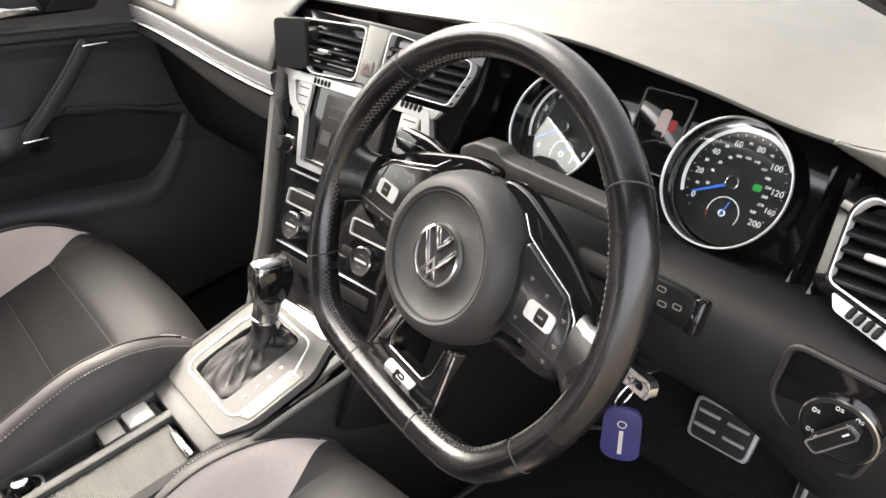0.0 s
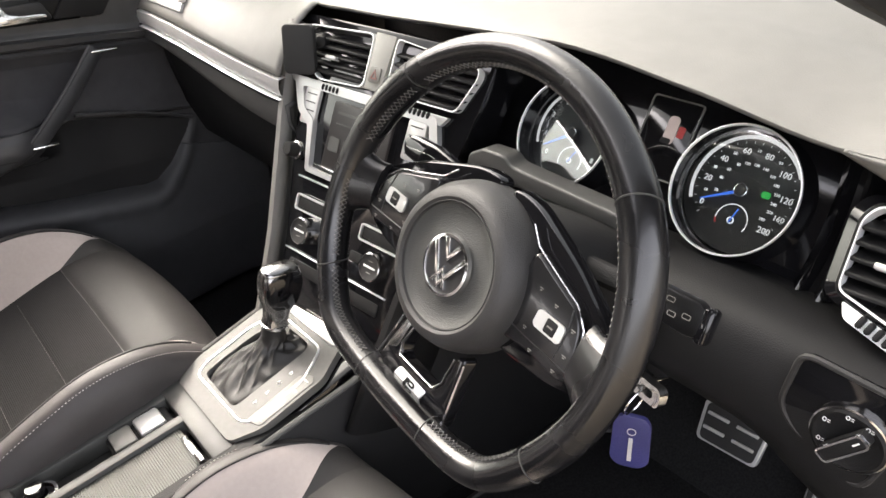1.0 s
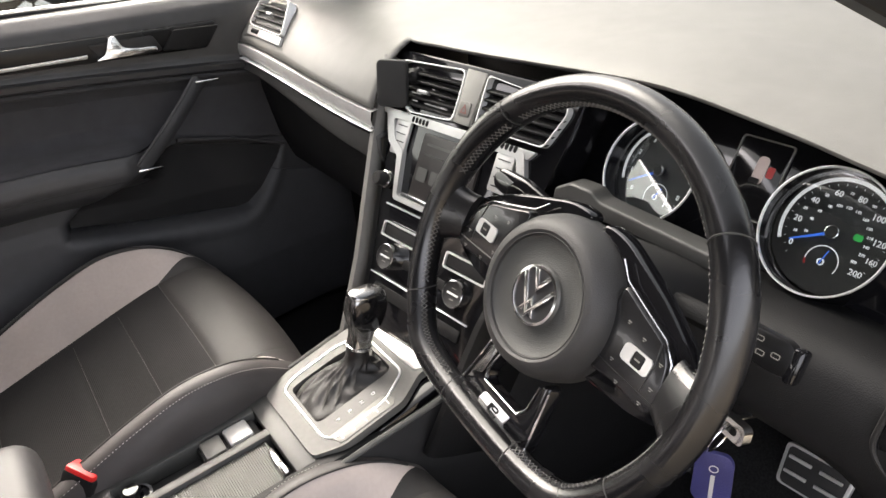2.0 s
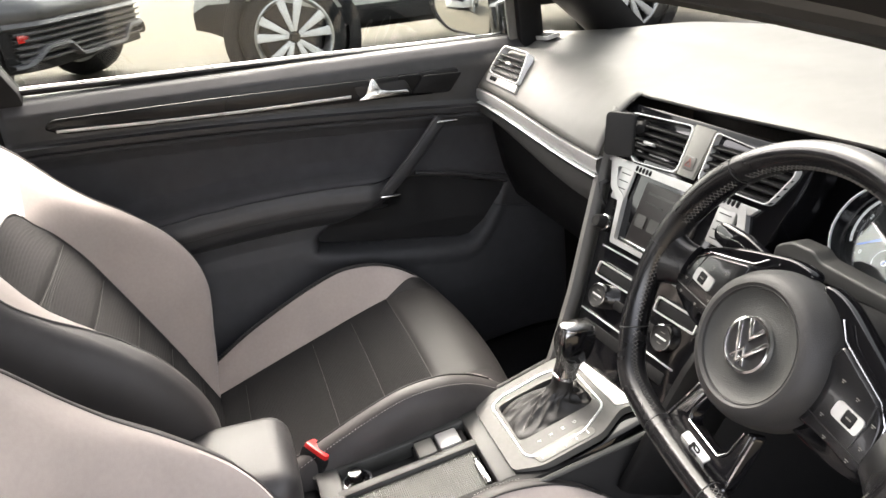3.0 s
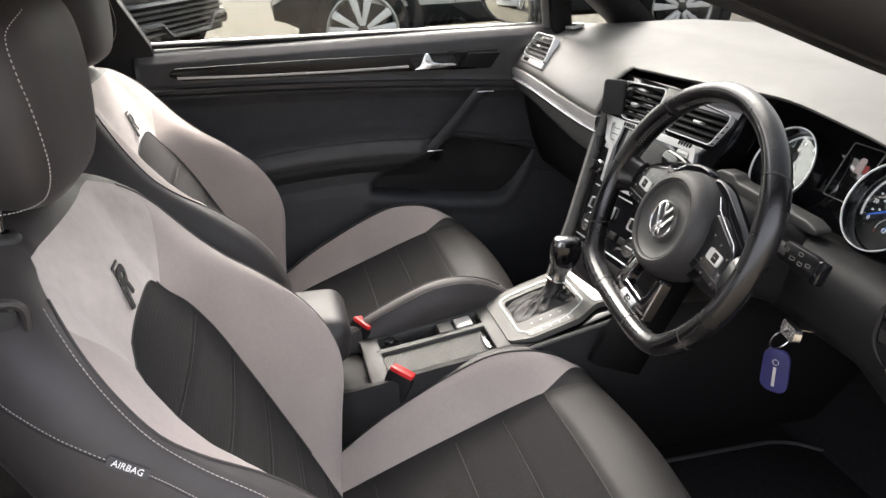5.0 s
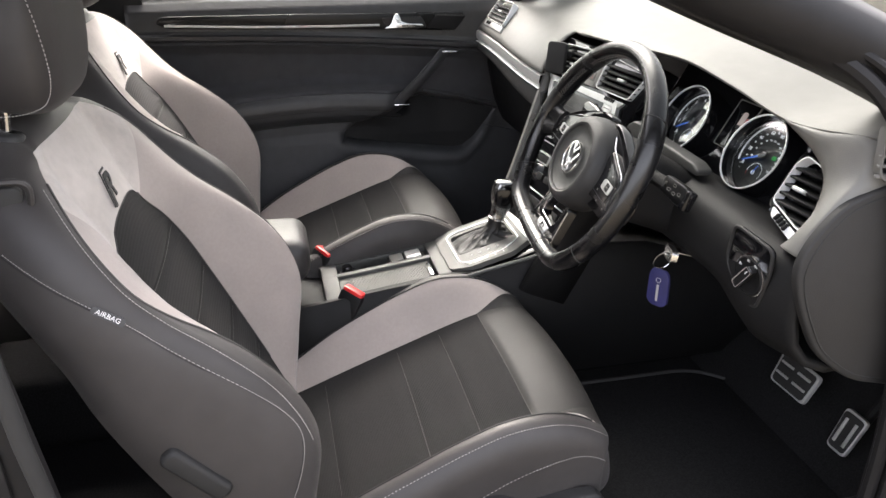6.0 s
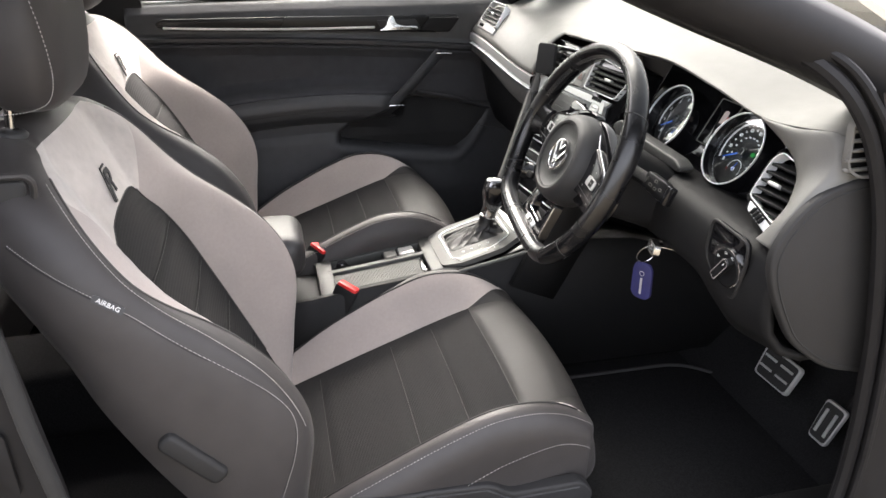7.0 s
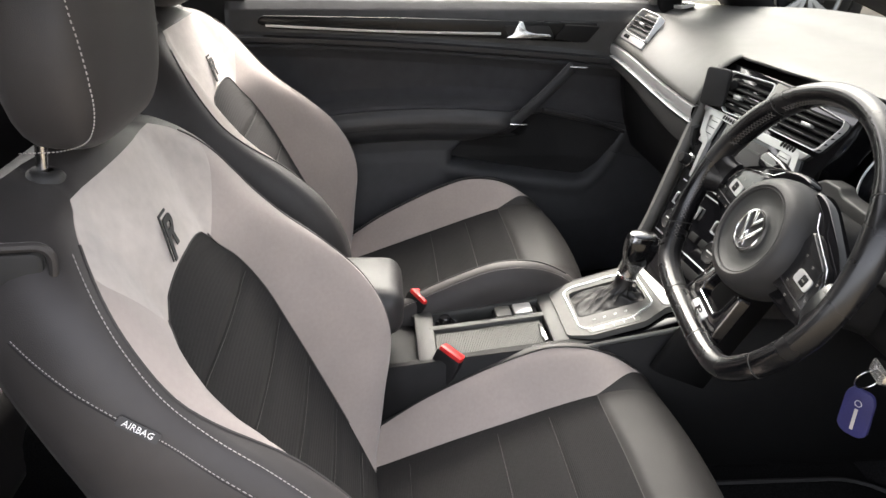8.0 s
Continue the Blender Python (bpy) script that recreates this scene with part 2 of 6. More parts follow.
M_RED = mat("red_plastic", (0.62, 0.02, 0.02), 0.4)
M_BLUE = mat("blue_leather_fob", (0.022, 0.023, 0.098), 0.5, bump=0.3, bscale=500, pattern="grain")
M_WHITE = mat("white_print", (0.75, 0.75, 0.74), 0.5)
M_LIT = glow("lit_print", (0.7, 0.72, 0.75), 0.06)
M_PICTURE = glow("lit_car_picture", (0.30, 0.25, 0.235), 0.05)
M_GUN = mat("gunmetal", (0.26, 0.26, 0.26), 0.22, 1.0, vary=0.05)
M_HAZARD = mat("faded_red_print", (0.24, 0.10, 0.085), 0.5)
M_TRIMBLACK = mat("satin_black_trim", (0.007, 0.007, 0.0075), 0.28, spec=0.3, vary=0.03)
M_NEEDLE = glow("blue_needle", (0.02, 0.09, 0.42), 0.14)
M_GREEN = glow("green_tell_tale", (0.01, 0.25, 0.045), 0.09)
M_REDLIT = glow("red_mark", (0.25, 0.02, 0.02), 0.03)
M_DIAL = mat("dial_black", (0.008, 0.008, 0.009), 0.45)
M_SCREEN = glow("screen_glass", (0.012, 0.011, 0.011), 0.10)
M_PANELGREY = mat("pale_grey_panel", (0.30, 0.295, 0.27), 0.45)
M_GREYKEY = mat("grey_button", (0.17, 0.165, 0.15), 0.45)
M_LENS = glass("dial_lens_plastic", (0.92, 0.94, 0.94), 0.085)
M_TINT = glass("tinted_side_glass", (0.60, 0.625, 0.61))
# Tinted far darker than real glass, to dim the light on the dashboard.
M_SMOKE = glass("windscreen_glass", (0.240, 0.252, 0.247))
M_MIRROR = mat("mirror_silver", (0.92, 0.92, 0.92), 0.01, 1.0, vary=0.0, bigv=0.0)
M_BADGE = mat("badge_ink", (0.02, 0.02, 0.02), 0.7)
# ---- ground and car shell ----


def ground_z(x, y):
    return 0.18 + 0.245 * sm(-1.2, -3.9, x) + 0.055 * sm(-4.6, -6.0, x) * sm(-7.0, -4.0, y)


def make_ground():
    xs = [-400, -120, -40, -20, -12, -9, -7, -6, -5, -4.5, -4, -3.5, -3, -2.5, -2, -1.5, -1, 0, 2, 5, 10, 30, 120, 400]
    ys = [-400, -120, -40, -15, -8, -5, -3, -2, -1, 0, 1, 2, 3, 5, 8, 15, 40, 120, 400]
    bm = loft([[(x, y, ground_z(x, y)) for y in ys] for x in xs])
    m = mat("tarmac_gravel", (0.088, 0.074, 0.051), 0.95, bump=1.0, bscale=45, vary=0.45, scale=28, big=1.1, bigv=0.28)
    tagged(part("ground", bm, m), "pale gravelly tarmac of a car park", "ground", kind="structure")


make_ground()

# floor pan, firewall, sills, roof, pillars
car_floor = tagged(part("floor", join(
    box(1.60, 2.7, 0.03, T(0, -0.05, 0.345)),
    box(0.24, 2.75, 0.17, T(0, 0.075, 0.43), 0.05, 3),
    box(1.44, 0.03, 0.75, T(0, 1.46, 0.70)),
    box(1.40, 0.45, 0.03, Matrix.Translation((0, 1.33, 0.47)) @ Matrix.Rotation(radians(42), 4, "X")),
), M_CARPET), "black carpeted car floor with footwells", "floor", kind="structure")


def rail(side):
    """Roof rail and windscreen pillar as one bent beam."""
    pts = [(0.665, -0.95, 1.36), (0.68, -0.5, 1.405), (0.685, -0.1, 1.433), (0.683, 0.15, 1.429), (0.68, 0.35, 1.411), (0.682, 0.55, 1.358), (0.69, 0.75, 1.278), (0.705, 0.95, 1.196), (0.725, 1.15, 1.09), (0.74, 1.25, 1.02)]
    if side < 0:
        pts = pts[:4] + [(0.68, 0.35, 1.428), (0.68, 0.55, 1.418), (0.685, 0.75, 1.388), (0.695, 0.95, 1.318), (0.715, 1.11, 1.205), (0.765, 1.36, 0.98)]
    f = spline(range(len(pts)), pts)
    rows = []
    for k in range(46):
        x, y, z = f(k * 9 / 45)
        w = 0.048 + (0.055 * sm(0.45, 0.85, y) if side < 0 else 0.0)
        rows.append([(side * (x + a), y + d * 0.5, z + b) for a, b, d in ((-w, -0.028, -0.02), (-0.01, -0.034, -0.03), (0.025, -0.030, -0.03), (0.055, -0.020, -0.01), (0.062, 0.008, 0.01), (0.052, 0.030, 0.03), (0.01, 0.046, 0.05), (-0.04, 0.046, 0.05), (-w - 0.02, 0.03, 0.02))])
    return loft(rows, False, True, caps=True), f


for side, nm in ((1, "wall_right_rail"), (-1, "wall_left_rail")):
    bm, f_ = rail(side)
    ob = tagged(part(nm, bm, M_FRAME, sharp=2.5), "black roof rail and windscreen pillar", "pillar", kind="structure")
    for dx, dz, r in ((0.020, -0.030, 0.008), (0.034, -0.004, 0.007), (-0.018, -0.034, 0.005)):
        part("door_seal", tube([(side * (q[0] + dx), q[1], q[2] + dz) for q in (f_(k * 9 / 45) for k in range(46))], r, False, 8), M_RUBBER, ob)
bm = loft([[(x, y, 1.44 + 0.025 * (1 - (x / 0.66) ** 2) - 0.10 * max(0, y - 0.25) ** 1.5 - 0.05 * max(0, -0.4 - y)) for y in np.linspace(-1.2, 0.42, 16)] for x in np.linspace(-0.68, 0.68, 14)])
roof = thick(tagged(part("ceiling", bm, M_HEADLINE), "grey cloth headlining under the car roof", "ceiling", kind="structure"), 0.03, 1)


def slab(outline, x, t):
    """An upright panel across x, its outline in (y, z)."""
    return plate(outline, t, basis((x, 0, 0), (0, 1, 0), (0, 0, 1)))


# rear side walls and centre posts
for side, nm in ((1, "wall_right_rear"), (-1, "wall_left_rear")):
    x = side * 0.76
    m = basis((x, 0, 0), (0, 1, 0), (0, 0, 1))
    tagged(part(nm, join(
        plate([(-0.065, 1.15), (-0.205, 1.43), (-0.32, 1.43), (-0.30, 1.12), (-0.30, 0.36), (-0.12, 0.36), (-0.07, 0.6), (-0.045, 1.0)], 0.05, m, 0.003) if side < 0 else
        plate([(-0.035, 0.98), (-0.07, 1.12), (-0.20, 1.42), (-0.30, 1.42), (-0.34, 1.10), (-0.34, 0.36), (-0.005, 0.36), (-0.015, 0.76)], 0.03, m @ T(0, 0, 0.03), 0.01),
        plate([(-0.30, 0.36), (-0.30, 1.10), (-1.3, 1.16), (-1.3, 0.36)], 0.05, m @ T(0, 0, 0.01)),
        plate([(-0.27, 1.08), (-0.27, 1.43), (-0.46, 1.43), (-0.42, 1.08)], 0.03, m @ T(0, 0, 0.015)),
    ), M_FRAME), "black trimmed rear side wall and belt post", "wall", kind="structure")
rear_post = bpy.data.objects["wall_right_rear"]
part("door_seal", tube([(0.800, -0.105, 1.16), (0.802, -0.045, 1.06), (0.802, -0.027, 0.979), (0.803, -0.021, 0.881), (0.804, -0.010, 0.777), (0.804, 0.0, 0.60), (0.804, 0.0, 0.44)], 0.009, False, 10), M_RUBBER, rear_post, "black rubber door seal")
striker = part("striker_plate", plate(rounded(0.045, 0.085, 0.008, 4, -0.070, 0.830), 0.004, basis((0.798, 0, 0), (0, 1, 0), (0, 0, 1)), 0.001), M_FRAME, rear_post, "steel striker plate")
part("striker_loop", tube([(0.798, -0.070, 0.852), (0.815, -0.070, 0.850), (0.815, -0.070, 0.812), (0.798, -0.070, 0.810)], 0.004, False, 8), M_GUN, striker)
tagged(part("wall_back", box(1.5, 0.04, 0.8, T(0, -1.25, 0.76), 0.01), M_DARK), "dark rear bulkhead of the cabin", "wall", kind="structure")
tagged(part("trim_sill", join(box(0.10, 1.5, 0.12, T(0.745, 0.55, 0.42), 0.02, 3), box(0.02, 1.4, 0.03, T(0.765, 0.55, 0.49), 0.008)), M_DARK), "black door sill trim", "sill", kind="structure")
tagged(part("wall_right_front", join(
    slab([(0.945, 1.175), (0.975, 1.101), (1.010, 0.992), (1.046, 0.816), (1.060, 0.657), (1.060, 0.559), (1.04, 0.36), (1.6, 0.36), (1.6, 1.0), (1.15, 1.10)], 0.80, 0.035),
    *[tube([q(7 * k / 60) for k in range(61)], r) for q, r in (
        (spline(range(8), [(0.715, 0.840, 1.232), (0.752, 0.895, 1.198), (0.776, 0.930, 1.160), (0.786, 0.966, 1.098), (0.789, 1.002, 0.992), (0.790, 1.036, 0.816), (0.790, 1.050, 0.600), (0.790, 1.03, 0.38)]), 0.010),
        (spline(range(8), [(0.720, 0.850, 1.240), (0.764, 0.915, 1.205), (0.792, 0.948, 1.160), (0.802, 0.976, 1.104), (0.804, 1.012, 0.992), (0.806, 1.046, 0.816), (0.806, 1.060, 0.620), (0.806, 1.045, 0.40)]), 0.006))]), M_FRAME), "dark front door post with rubber seal", "pillar", kind="structure")
tagged(part("wall_left_front", slab([(1.0, 0.36), (1.0, 1.0), (1.3, 1.02), (1.6, 0.95), (1.6, 0.36)], -0.74, 0.06), M_DARK), "dark trimmed front footwell side", "wall", kind="structure")

# windscreen: bowed, from the dashboard's far edge up to the roof
def far_rise(x):
    return 0.056 * sm(-0.77, -0.52, x) * sm(0.76, 0.45, x)


rows = []
for i in range(13):
    x = -0.70 + 1.40 * i / 12
    b, t = Vector((x, 1.50 - 0.45 * x * x, 1.075 + far_rise(x))), Vector((x * 0.95, 0.54 - 0.15 * x * x, 1.455))
    rows.append([b.lerp(t, k / 8) + Vector((0, 0, 0.05 * math.sin(math.pi * k / 8))) for k in range(9)])
windscreen = tagged(part("window_1", loft(rows), M_SMOKE), "raked windscreen, its glass darkened to dim the dashboard", "windscreen", kind="structure")
tagged(part("trim_scuttle", loft([[(x, 1.50 - 0.45 * x * x + d, 1.065 + far_rise(x) + h) for d, h in ((-0.06, 0.018), (-0.01, 0.008), (0.03, 0.012), (0.12, 0.0), (0.14, -0.04))] for x in np.linspace(-0.72, 0.72, 24)]), M_DARK), "black scuttle panel below the windscreen", "trim", kind="structure")
bm = loft([[(x, y, 1.045 - 0.16 * sm(1.6, 2.5, y) - 0.10 * (x / 0.85) ** 4 + (0.012 if abs(abs(x) - 0.42) < 0.06 else 0)) for y in np.linspace(1.55, 2.45, 10)] for x in np.linspace(-0.85, 0.85, 22)])
tagged(part("bonnet", bm, M_PAINT), "dark painted bonnet beyond the windscreen", "bonnet", kind="structure")

# ---- passenger door ----
door = thing("door_1", "black passenger door with cloth panel, chrome strip and armrest", "door", (-0.74, 0.4, 0.4), kind="structure")


def ledge_z(y):
    """The falling line of the ledge under the gloss trim."""
    s = y + 0.03
    return 1.047 - 0.024 * s - 0.042 * s * s


def arm_z(y):
    """The arched crest of the armrest."""
    return 0.862 - 0.22 * (y - 0.40) ** 2 - 0.9 * max(0.0, 0.02 - y) ** 2


def arm_k(y):
    return sm(-0.30, 0.06, y) * sm(0.675, 0.575, y)


def pocket_lip(y):
    """The height of the door pocket's lower lip, which turns up towards the hinge."""
    return float(np.interp(y, [0.40, 0.436, 0.593, 0.754, 0.800, 0.830, 0.866, 0.912, 0.940, 1.0], [0.716, 0.710, 0.681, 0.659, 0.655, 0.661, 0.692, 0.750, 0.800, 0.850]))


def pocket_top(y):
    """The upper edge of the door pocket, which climbs to the grab handle."""
    return float(np.interp(y, [0.40, 0.445, 0.484, 0.58, 0.66, 0.70, 0.814, 0.95], [0.740, 0.752, 0.784, 0.824, 0.848, 0.857, 0.836, 0.800]))


def door_x(y, z):
    zl, zc = ledge_z(y), arm_z(y)
    x = np.interp(z, [0.38, 0.55, 0.72, 0.80, 0.90, zl - 0.050, zl - 0.022, zl - 0.013, zl, zl + 0.008, 1.085, 1.108, 1.132, 1.142], [-0.712, -0.704, -0.716, -0.735, -0.764, -0.768, -0.752, -0.720, -0.718, -0.737, -0.737, -0.742, -0.765, -0.80])
    # armrest: a shelf on top, a rolled nose, and the undercut below
    d = z - zc
    nose = np.interp(d, [-0.110, -0.074, -0.066, -0.045, -0.020, -0.004, 0.006, 0.020, 0.050], [0.0, 0.010, 0.034, 0.060, 0.074, 0.076, 0.070, 0.022, 0.0])
    x += nose * arm_k(y)
    # door pocket: a deep recess over its lip
    lip = pocket_lip(y)
    top = pocket_top(y)
    inside = sm(0.438, 0.456, y) * sm(0.955, 0.74, y)
    x -= 0.056 * inside * sm(lip - 0.002, lip + 0.010, z) * sm(top + 0.004, top - 0.022, z)
    x += 0.006 * sm(0.40, 0.47, y) * sm(1.0, 0.86, y) * math.exp(-((z - lip + 0.010) / 0.016) ** 2)
    # the door thins towards the hinge
    x -= 0.03 * sm(0.78, 1.0, y) * sm(1.0, 0.8, z)
    return x


ys = np.concatenate([np.linspace(-0.11, 0.42, 40), np.linspace(0.428, 0.48, 14), np.linspace(0.487, 1.08, 100)])


def door_patch(low_edge, high_edge, n, name, material, label=""):
    """A strip of the door's inner skin between two lines."""
    return thick(part(name, loft([[(door_x(y, z), y, z) for z in np.linspace(low_edge(y), high_edge(y), n)] for y in ys]), material, door, label, sharp=1.2), 0.010, -1)


door_patch(lambda y: 0.38, lambda y: arm_z(y) - 0.070, 110, "lower_panel", M_DOOR, "grained lower panel with a door pocket")
# Added dark sheet stands for the shade deep in the pocket.
part("pocket_shade", loft([[(door_x(y, z) + 0.0125, y, z) for z in np.linspace(pocket_lip(y) + 0.012, pocket_top(y) - 0.008, 40)] for y in np.linspace(0.448, 0.925, 80)]), M_DARK, door, "dark sheet standing for the shade inside the door pocket")
door_patch(lambda y: arm_z(y) - 0.070, lambda y: arm_z(y) + 0.006, 26, "armrest", M_DOORREST, "padded armrest")
door_patch(lambda y: arm_z(y) + 0.006, lambda y: ledge_z(y) - 0.016, 26, "cloth_panel", M_DOORCLOTH, "dark cloth panel")
door_patch(lambda y: ledge_z(y) - 0.016, lambda y: ledge_z(y) + 0.004, 10, "middle_ledge", M_DOORREST, "soft ledge")
door_patch(lambda y: ledge_z(y) + 0.004, lambda y: 1.142 - 0.010 * (y - 0.0), 22, "upper_panel", M_SILL)
part("outer_skin", slab([(-0.10, 0.36), (-0.10, 1.105), (1.1, 1.085), (1.1, 0.36)], -0.80, 0.05), M_PAINT, door)
part("window_seal", tube([(-0.785, y, 1.148 - 0.02 * (y + 0.07)) for y in np.linspace(-0.09, 1.02, 20)], 0.007, flat=0.8), M_RUBBER, door)
part("chrome_waist_line", tube([(-0.803, y, 1.152 - 0.02 * (y + 0.07)) for y in np.linspace(-0.09, 1.02, 20)], 0.004), M_CHROME, door, "thin bright waist line")
DF = basis((-0.726, 0, 0), (0, 1, 0), (0, 0, 1))
part("gloss_trim", plate(smooth_poly([(-0.02, 1.098), (0.30, 1.094), (0.60, 1.086), (0.83, 1.082), (0.80, 1.032), (0.62, 1.040), (0.30, 1.053), (0.0, 1.066), (-0.035, 1.080)], 0.012), 0.012, DF, 0.003), M_TRIMBLACK, door, "gloss black trim strip")
part("chrome_strip", tube([(-0.722, y, 1.0745 - 0.032 * (y + 0.011) - 0.004 * math.sin(math.pi * (y + 0.01) / 0.6)) for y in np.linspace(-0.011, 0.575, 24)], 0.0048, flat=0.5), M_BRIGHT, door, "bright chrome strip")
h = part("door_handle", plate(smooth_poly([(0.585, 1.047), (0.605, 1.056), (0.618, 1.086), (0.628, 1.088), (0.638, 1.064), (0.66, 1.058), (0.700, 1.056), (0.702, 1.046)], 0.006), 0.014, DF @ T(0, 0, 0.018), 0.004), M_CHROME, door, "satin chrome inner door handle")
part("handle_recess", plate(smooth_poly([(0.58, 1.075), (0.70, 1.075), (0.715, 1.042), (0.60, 1.044)], 0.008), 0.008, DF @ T(0, 0, 0.002), 0.002), M_DIAL, door)
part("speaker_cover", plate(smooth_poly([(0.742, 1.078), (0.832, 1.074), (0.800, 1.034), (0.712, 1.042)], 0.006), 0.01, DF @ T(0, 0, 0.006), 0.003), M_DARK, door, "dark tweeter cover")
a, b = Vector((-0.700, 0.762, 0.978)), Vector((-0.690, 0.612, 0.832))
bm = tube([a.lerp(b, k / 12) + Vector((0.012 * math.sin(math.pi * k / 12), 0, 0)) for k in range(13)], 0.021, flat=0.55, seg=12)
part("pull_handle", bm, M_DOOR, door, "slanted grab handle")
part("handle_edge", tube([a.lerp(b, k / 12) + Vector((0.014 + 0.012 * math.sin(math.pi * k / 12), -0.012, 0.010)) for k in range(13)], 0.0030), M_DOORREST, door)
for q in (a, b):
    part("chrome_end", box(0.012, 0.05, 0.005, Matrix.Translation(q + Vector((0.012, 0.012, 0.0))) @ Matrix.Rotation(radians(-3), 4, "X"), 0.002), M_CHROME, door, "small chrome cap")
part("armrest_seam", tube([(door_x(y, arm_z(y) - 0.034) + 0.0100, y, arm_z(y) - 0.034) for y in np.linspace(-0.05, 0.62, 40)], 0.0014, False, 6), M_RUBBER, door)
# Paler tube stands for the highlight along the armrest's crest.
part("crest_highlight", tube([(door_x(y, arm_z(y) + 0.003) + 0.0085, y, arm_z(y) + 0.003) for y in np.linspace(-0.05, 0.62, 40)], 0.0030, False, 8), M_SILL, door)
part("pocket_brow", tube([(-0.730, 0.700, 0.858), (-0.736, 0.814, 0.833), (-0.745, 0.935, 0.790)], 0.006, False, 10, flat=0.7), M_DOORREST, door, "rounded brow over the door pocket")
part("armrest_piping", tube([(door_x(y, arm_z(y) - 0.071) + 0.0095, y, arm_z(y) - 0.071) for y in np.linspace(-0.05, 0.64, 40)], 0.0022, False, 6), M_DOORREST, door)
side_glass = tagged(part("window_2", slab([(-0.10, 1.10), (-0.20, 1.40), (0.35, 1.42), (0.78, 1.385), (1.02, 1.27), (1.26, 1.10)], -0.792, 0.004), M_TINT), "clear passenger side window", "window", kind="structure")
side_glass.visible_shadow = False
part("quarter_post", box(0.030, 0.060, 0.22, Matrix.Translation((-0.757, 1.012, 1.205)) @ Matrix.Rotation(radians(4), 4, "X"), 0.008, 2), M_DARK, door, "black post of the quarter light")
part("post_seal", box(0.012, 0.022, 0.22, Matrix.Translation((-0.762, 0.970, 1.205)) @ Matrix.Rotation(radians(4), 4, "X"), 0.004, 2), M_DASH, door, "grey rubber channel")

# ---- dashboard ----
dash = thing("dashboard", "dark grey soft-touch car dashboard with silver trim", "dashboard", (0, 1.1, 0.8))
XS = [-0.79, -0.70, -0.50, -0.30, -0.20, -0.10, 0.0, 0.10, 0.20, 0.30, 0.45, 0.60, 0.68, 0.745]
YE = spline(XS, [0.990, 0.995, 1.000, 0.995, 0.960, 0.955, 0.955, 0.955, 0.955, 0.955, 0.955, 0.955, 0.950, 0.965])
ZE = spline(XS, [1.098, 1.106, 1.112, 1.112, 1.102, 1.106, 1.110, 1.116, 1.122, 1.126, 1.112, 1.094, 1.104, 1.112])


def dash_top(x):
    yb, zb = 1.445 - 0.45 * x * x, 1.085 + far_rise(x)
    ye, ze = YE(x), ZE(x)
    out = []
    for k in range(15):
        t = k / 14
        y = yb + (ye - yb) * t
        z = zb + (ze - zb) * t + (0.034 - 0.35 * far_rise(x)) * math.sin(math.pi * min(1, t * 1.04)) ** 0.8 - 0.006 * math.exp(-((t - 0.55) / 0.045) ** 2)
        out.append((x, y, z))
    return out


def dash_face(x):
    """From the front edge down to the trim strip on the passenger's half."""
    ye, ze = YE(x), ZE(x)
    yt = 0.872
    zt = 1.032 - 0.024 * sm(-0.70, -0.20, x)
    k = sm(-0.42, -0.58, x)
    p = [Vector((ye, ze)), Vector((ye - 0.045, ze - 0.010)).lerp(Vector((0.945, 1.126)), k), Vector((yt + 0.014, zt + 0.030)).lerp(Vector((0.900, 1.072)), k), Vector((yt, zt))]
    return [(x, *(p[0] * (1 - t) ** 3 + p[1] * 3 * t * (1 - t) ** 2 + p[2] * 3 * t * t * (1 - t) + p[3] * t**3)) for t in np.linspace(0.08, 1, 9)]


xs_p = list(np.linspace(-0.79, -0.185, 34))
xs_d = list(np.linspace(-0.185, 0.745, 46))
top_ = loft([dash_top(x) for x in xs_p + xs_d[1:]])
face_ = loft([[dash_top(x)[-1]] + dash_face(x) for x in xs_p])
lip_, under = [], []
for x in xs_d:
    ye, ze = YE(x), ZE(x)
    lip_.append([dash_top(x)[-1], (x, ye - 0.003, ze - 0.002), (x, ye - 0.003, ze - 0.005)])
    under.append([(x, ye - 0.002, ze - 0.0055), (x, ye + 0.004, ze - 0.009), (x, ye + 0.03, ze - 0.012), (x, ye + 0.08, ze - 0.012)])
bm = join(top_, face_, loft(lip_))
bmesh.ops.remove_doubles(bm, verts=bm.verts, dist=1e-5)
bmesh.ops.recalc_face_normals(bm, faces=bm.faces)
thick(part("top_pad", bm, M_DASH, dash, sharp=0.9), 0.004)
part("lip_underside", loft(under), M_DIAL, dash)


def strip(name, x0, x1, z_up, z_dn, out, material, label=""):
    rows = []
    for x in np.linspace(x0, x1, 24):
        yt = 0.872
        zt = 1.032 - 0.024 * sm(-0.70, -0.20, x)
        zu, zd = zt - z_up, zt - z_dn
        rows.append([(x, yt + 0.01, zu), (x, yt - out, zu - 0.002), (x, yt - out - 0.002, (zu + zd) / 2), (x, yt - out, zd + 0.002), (x, yt + 0.01, zd)])
    part(name, loft(rows), material, dash, label)


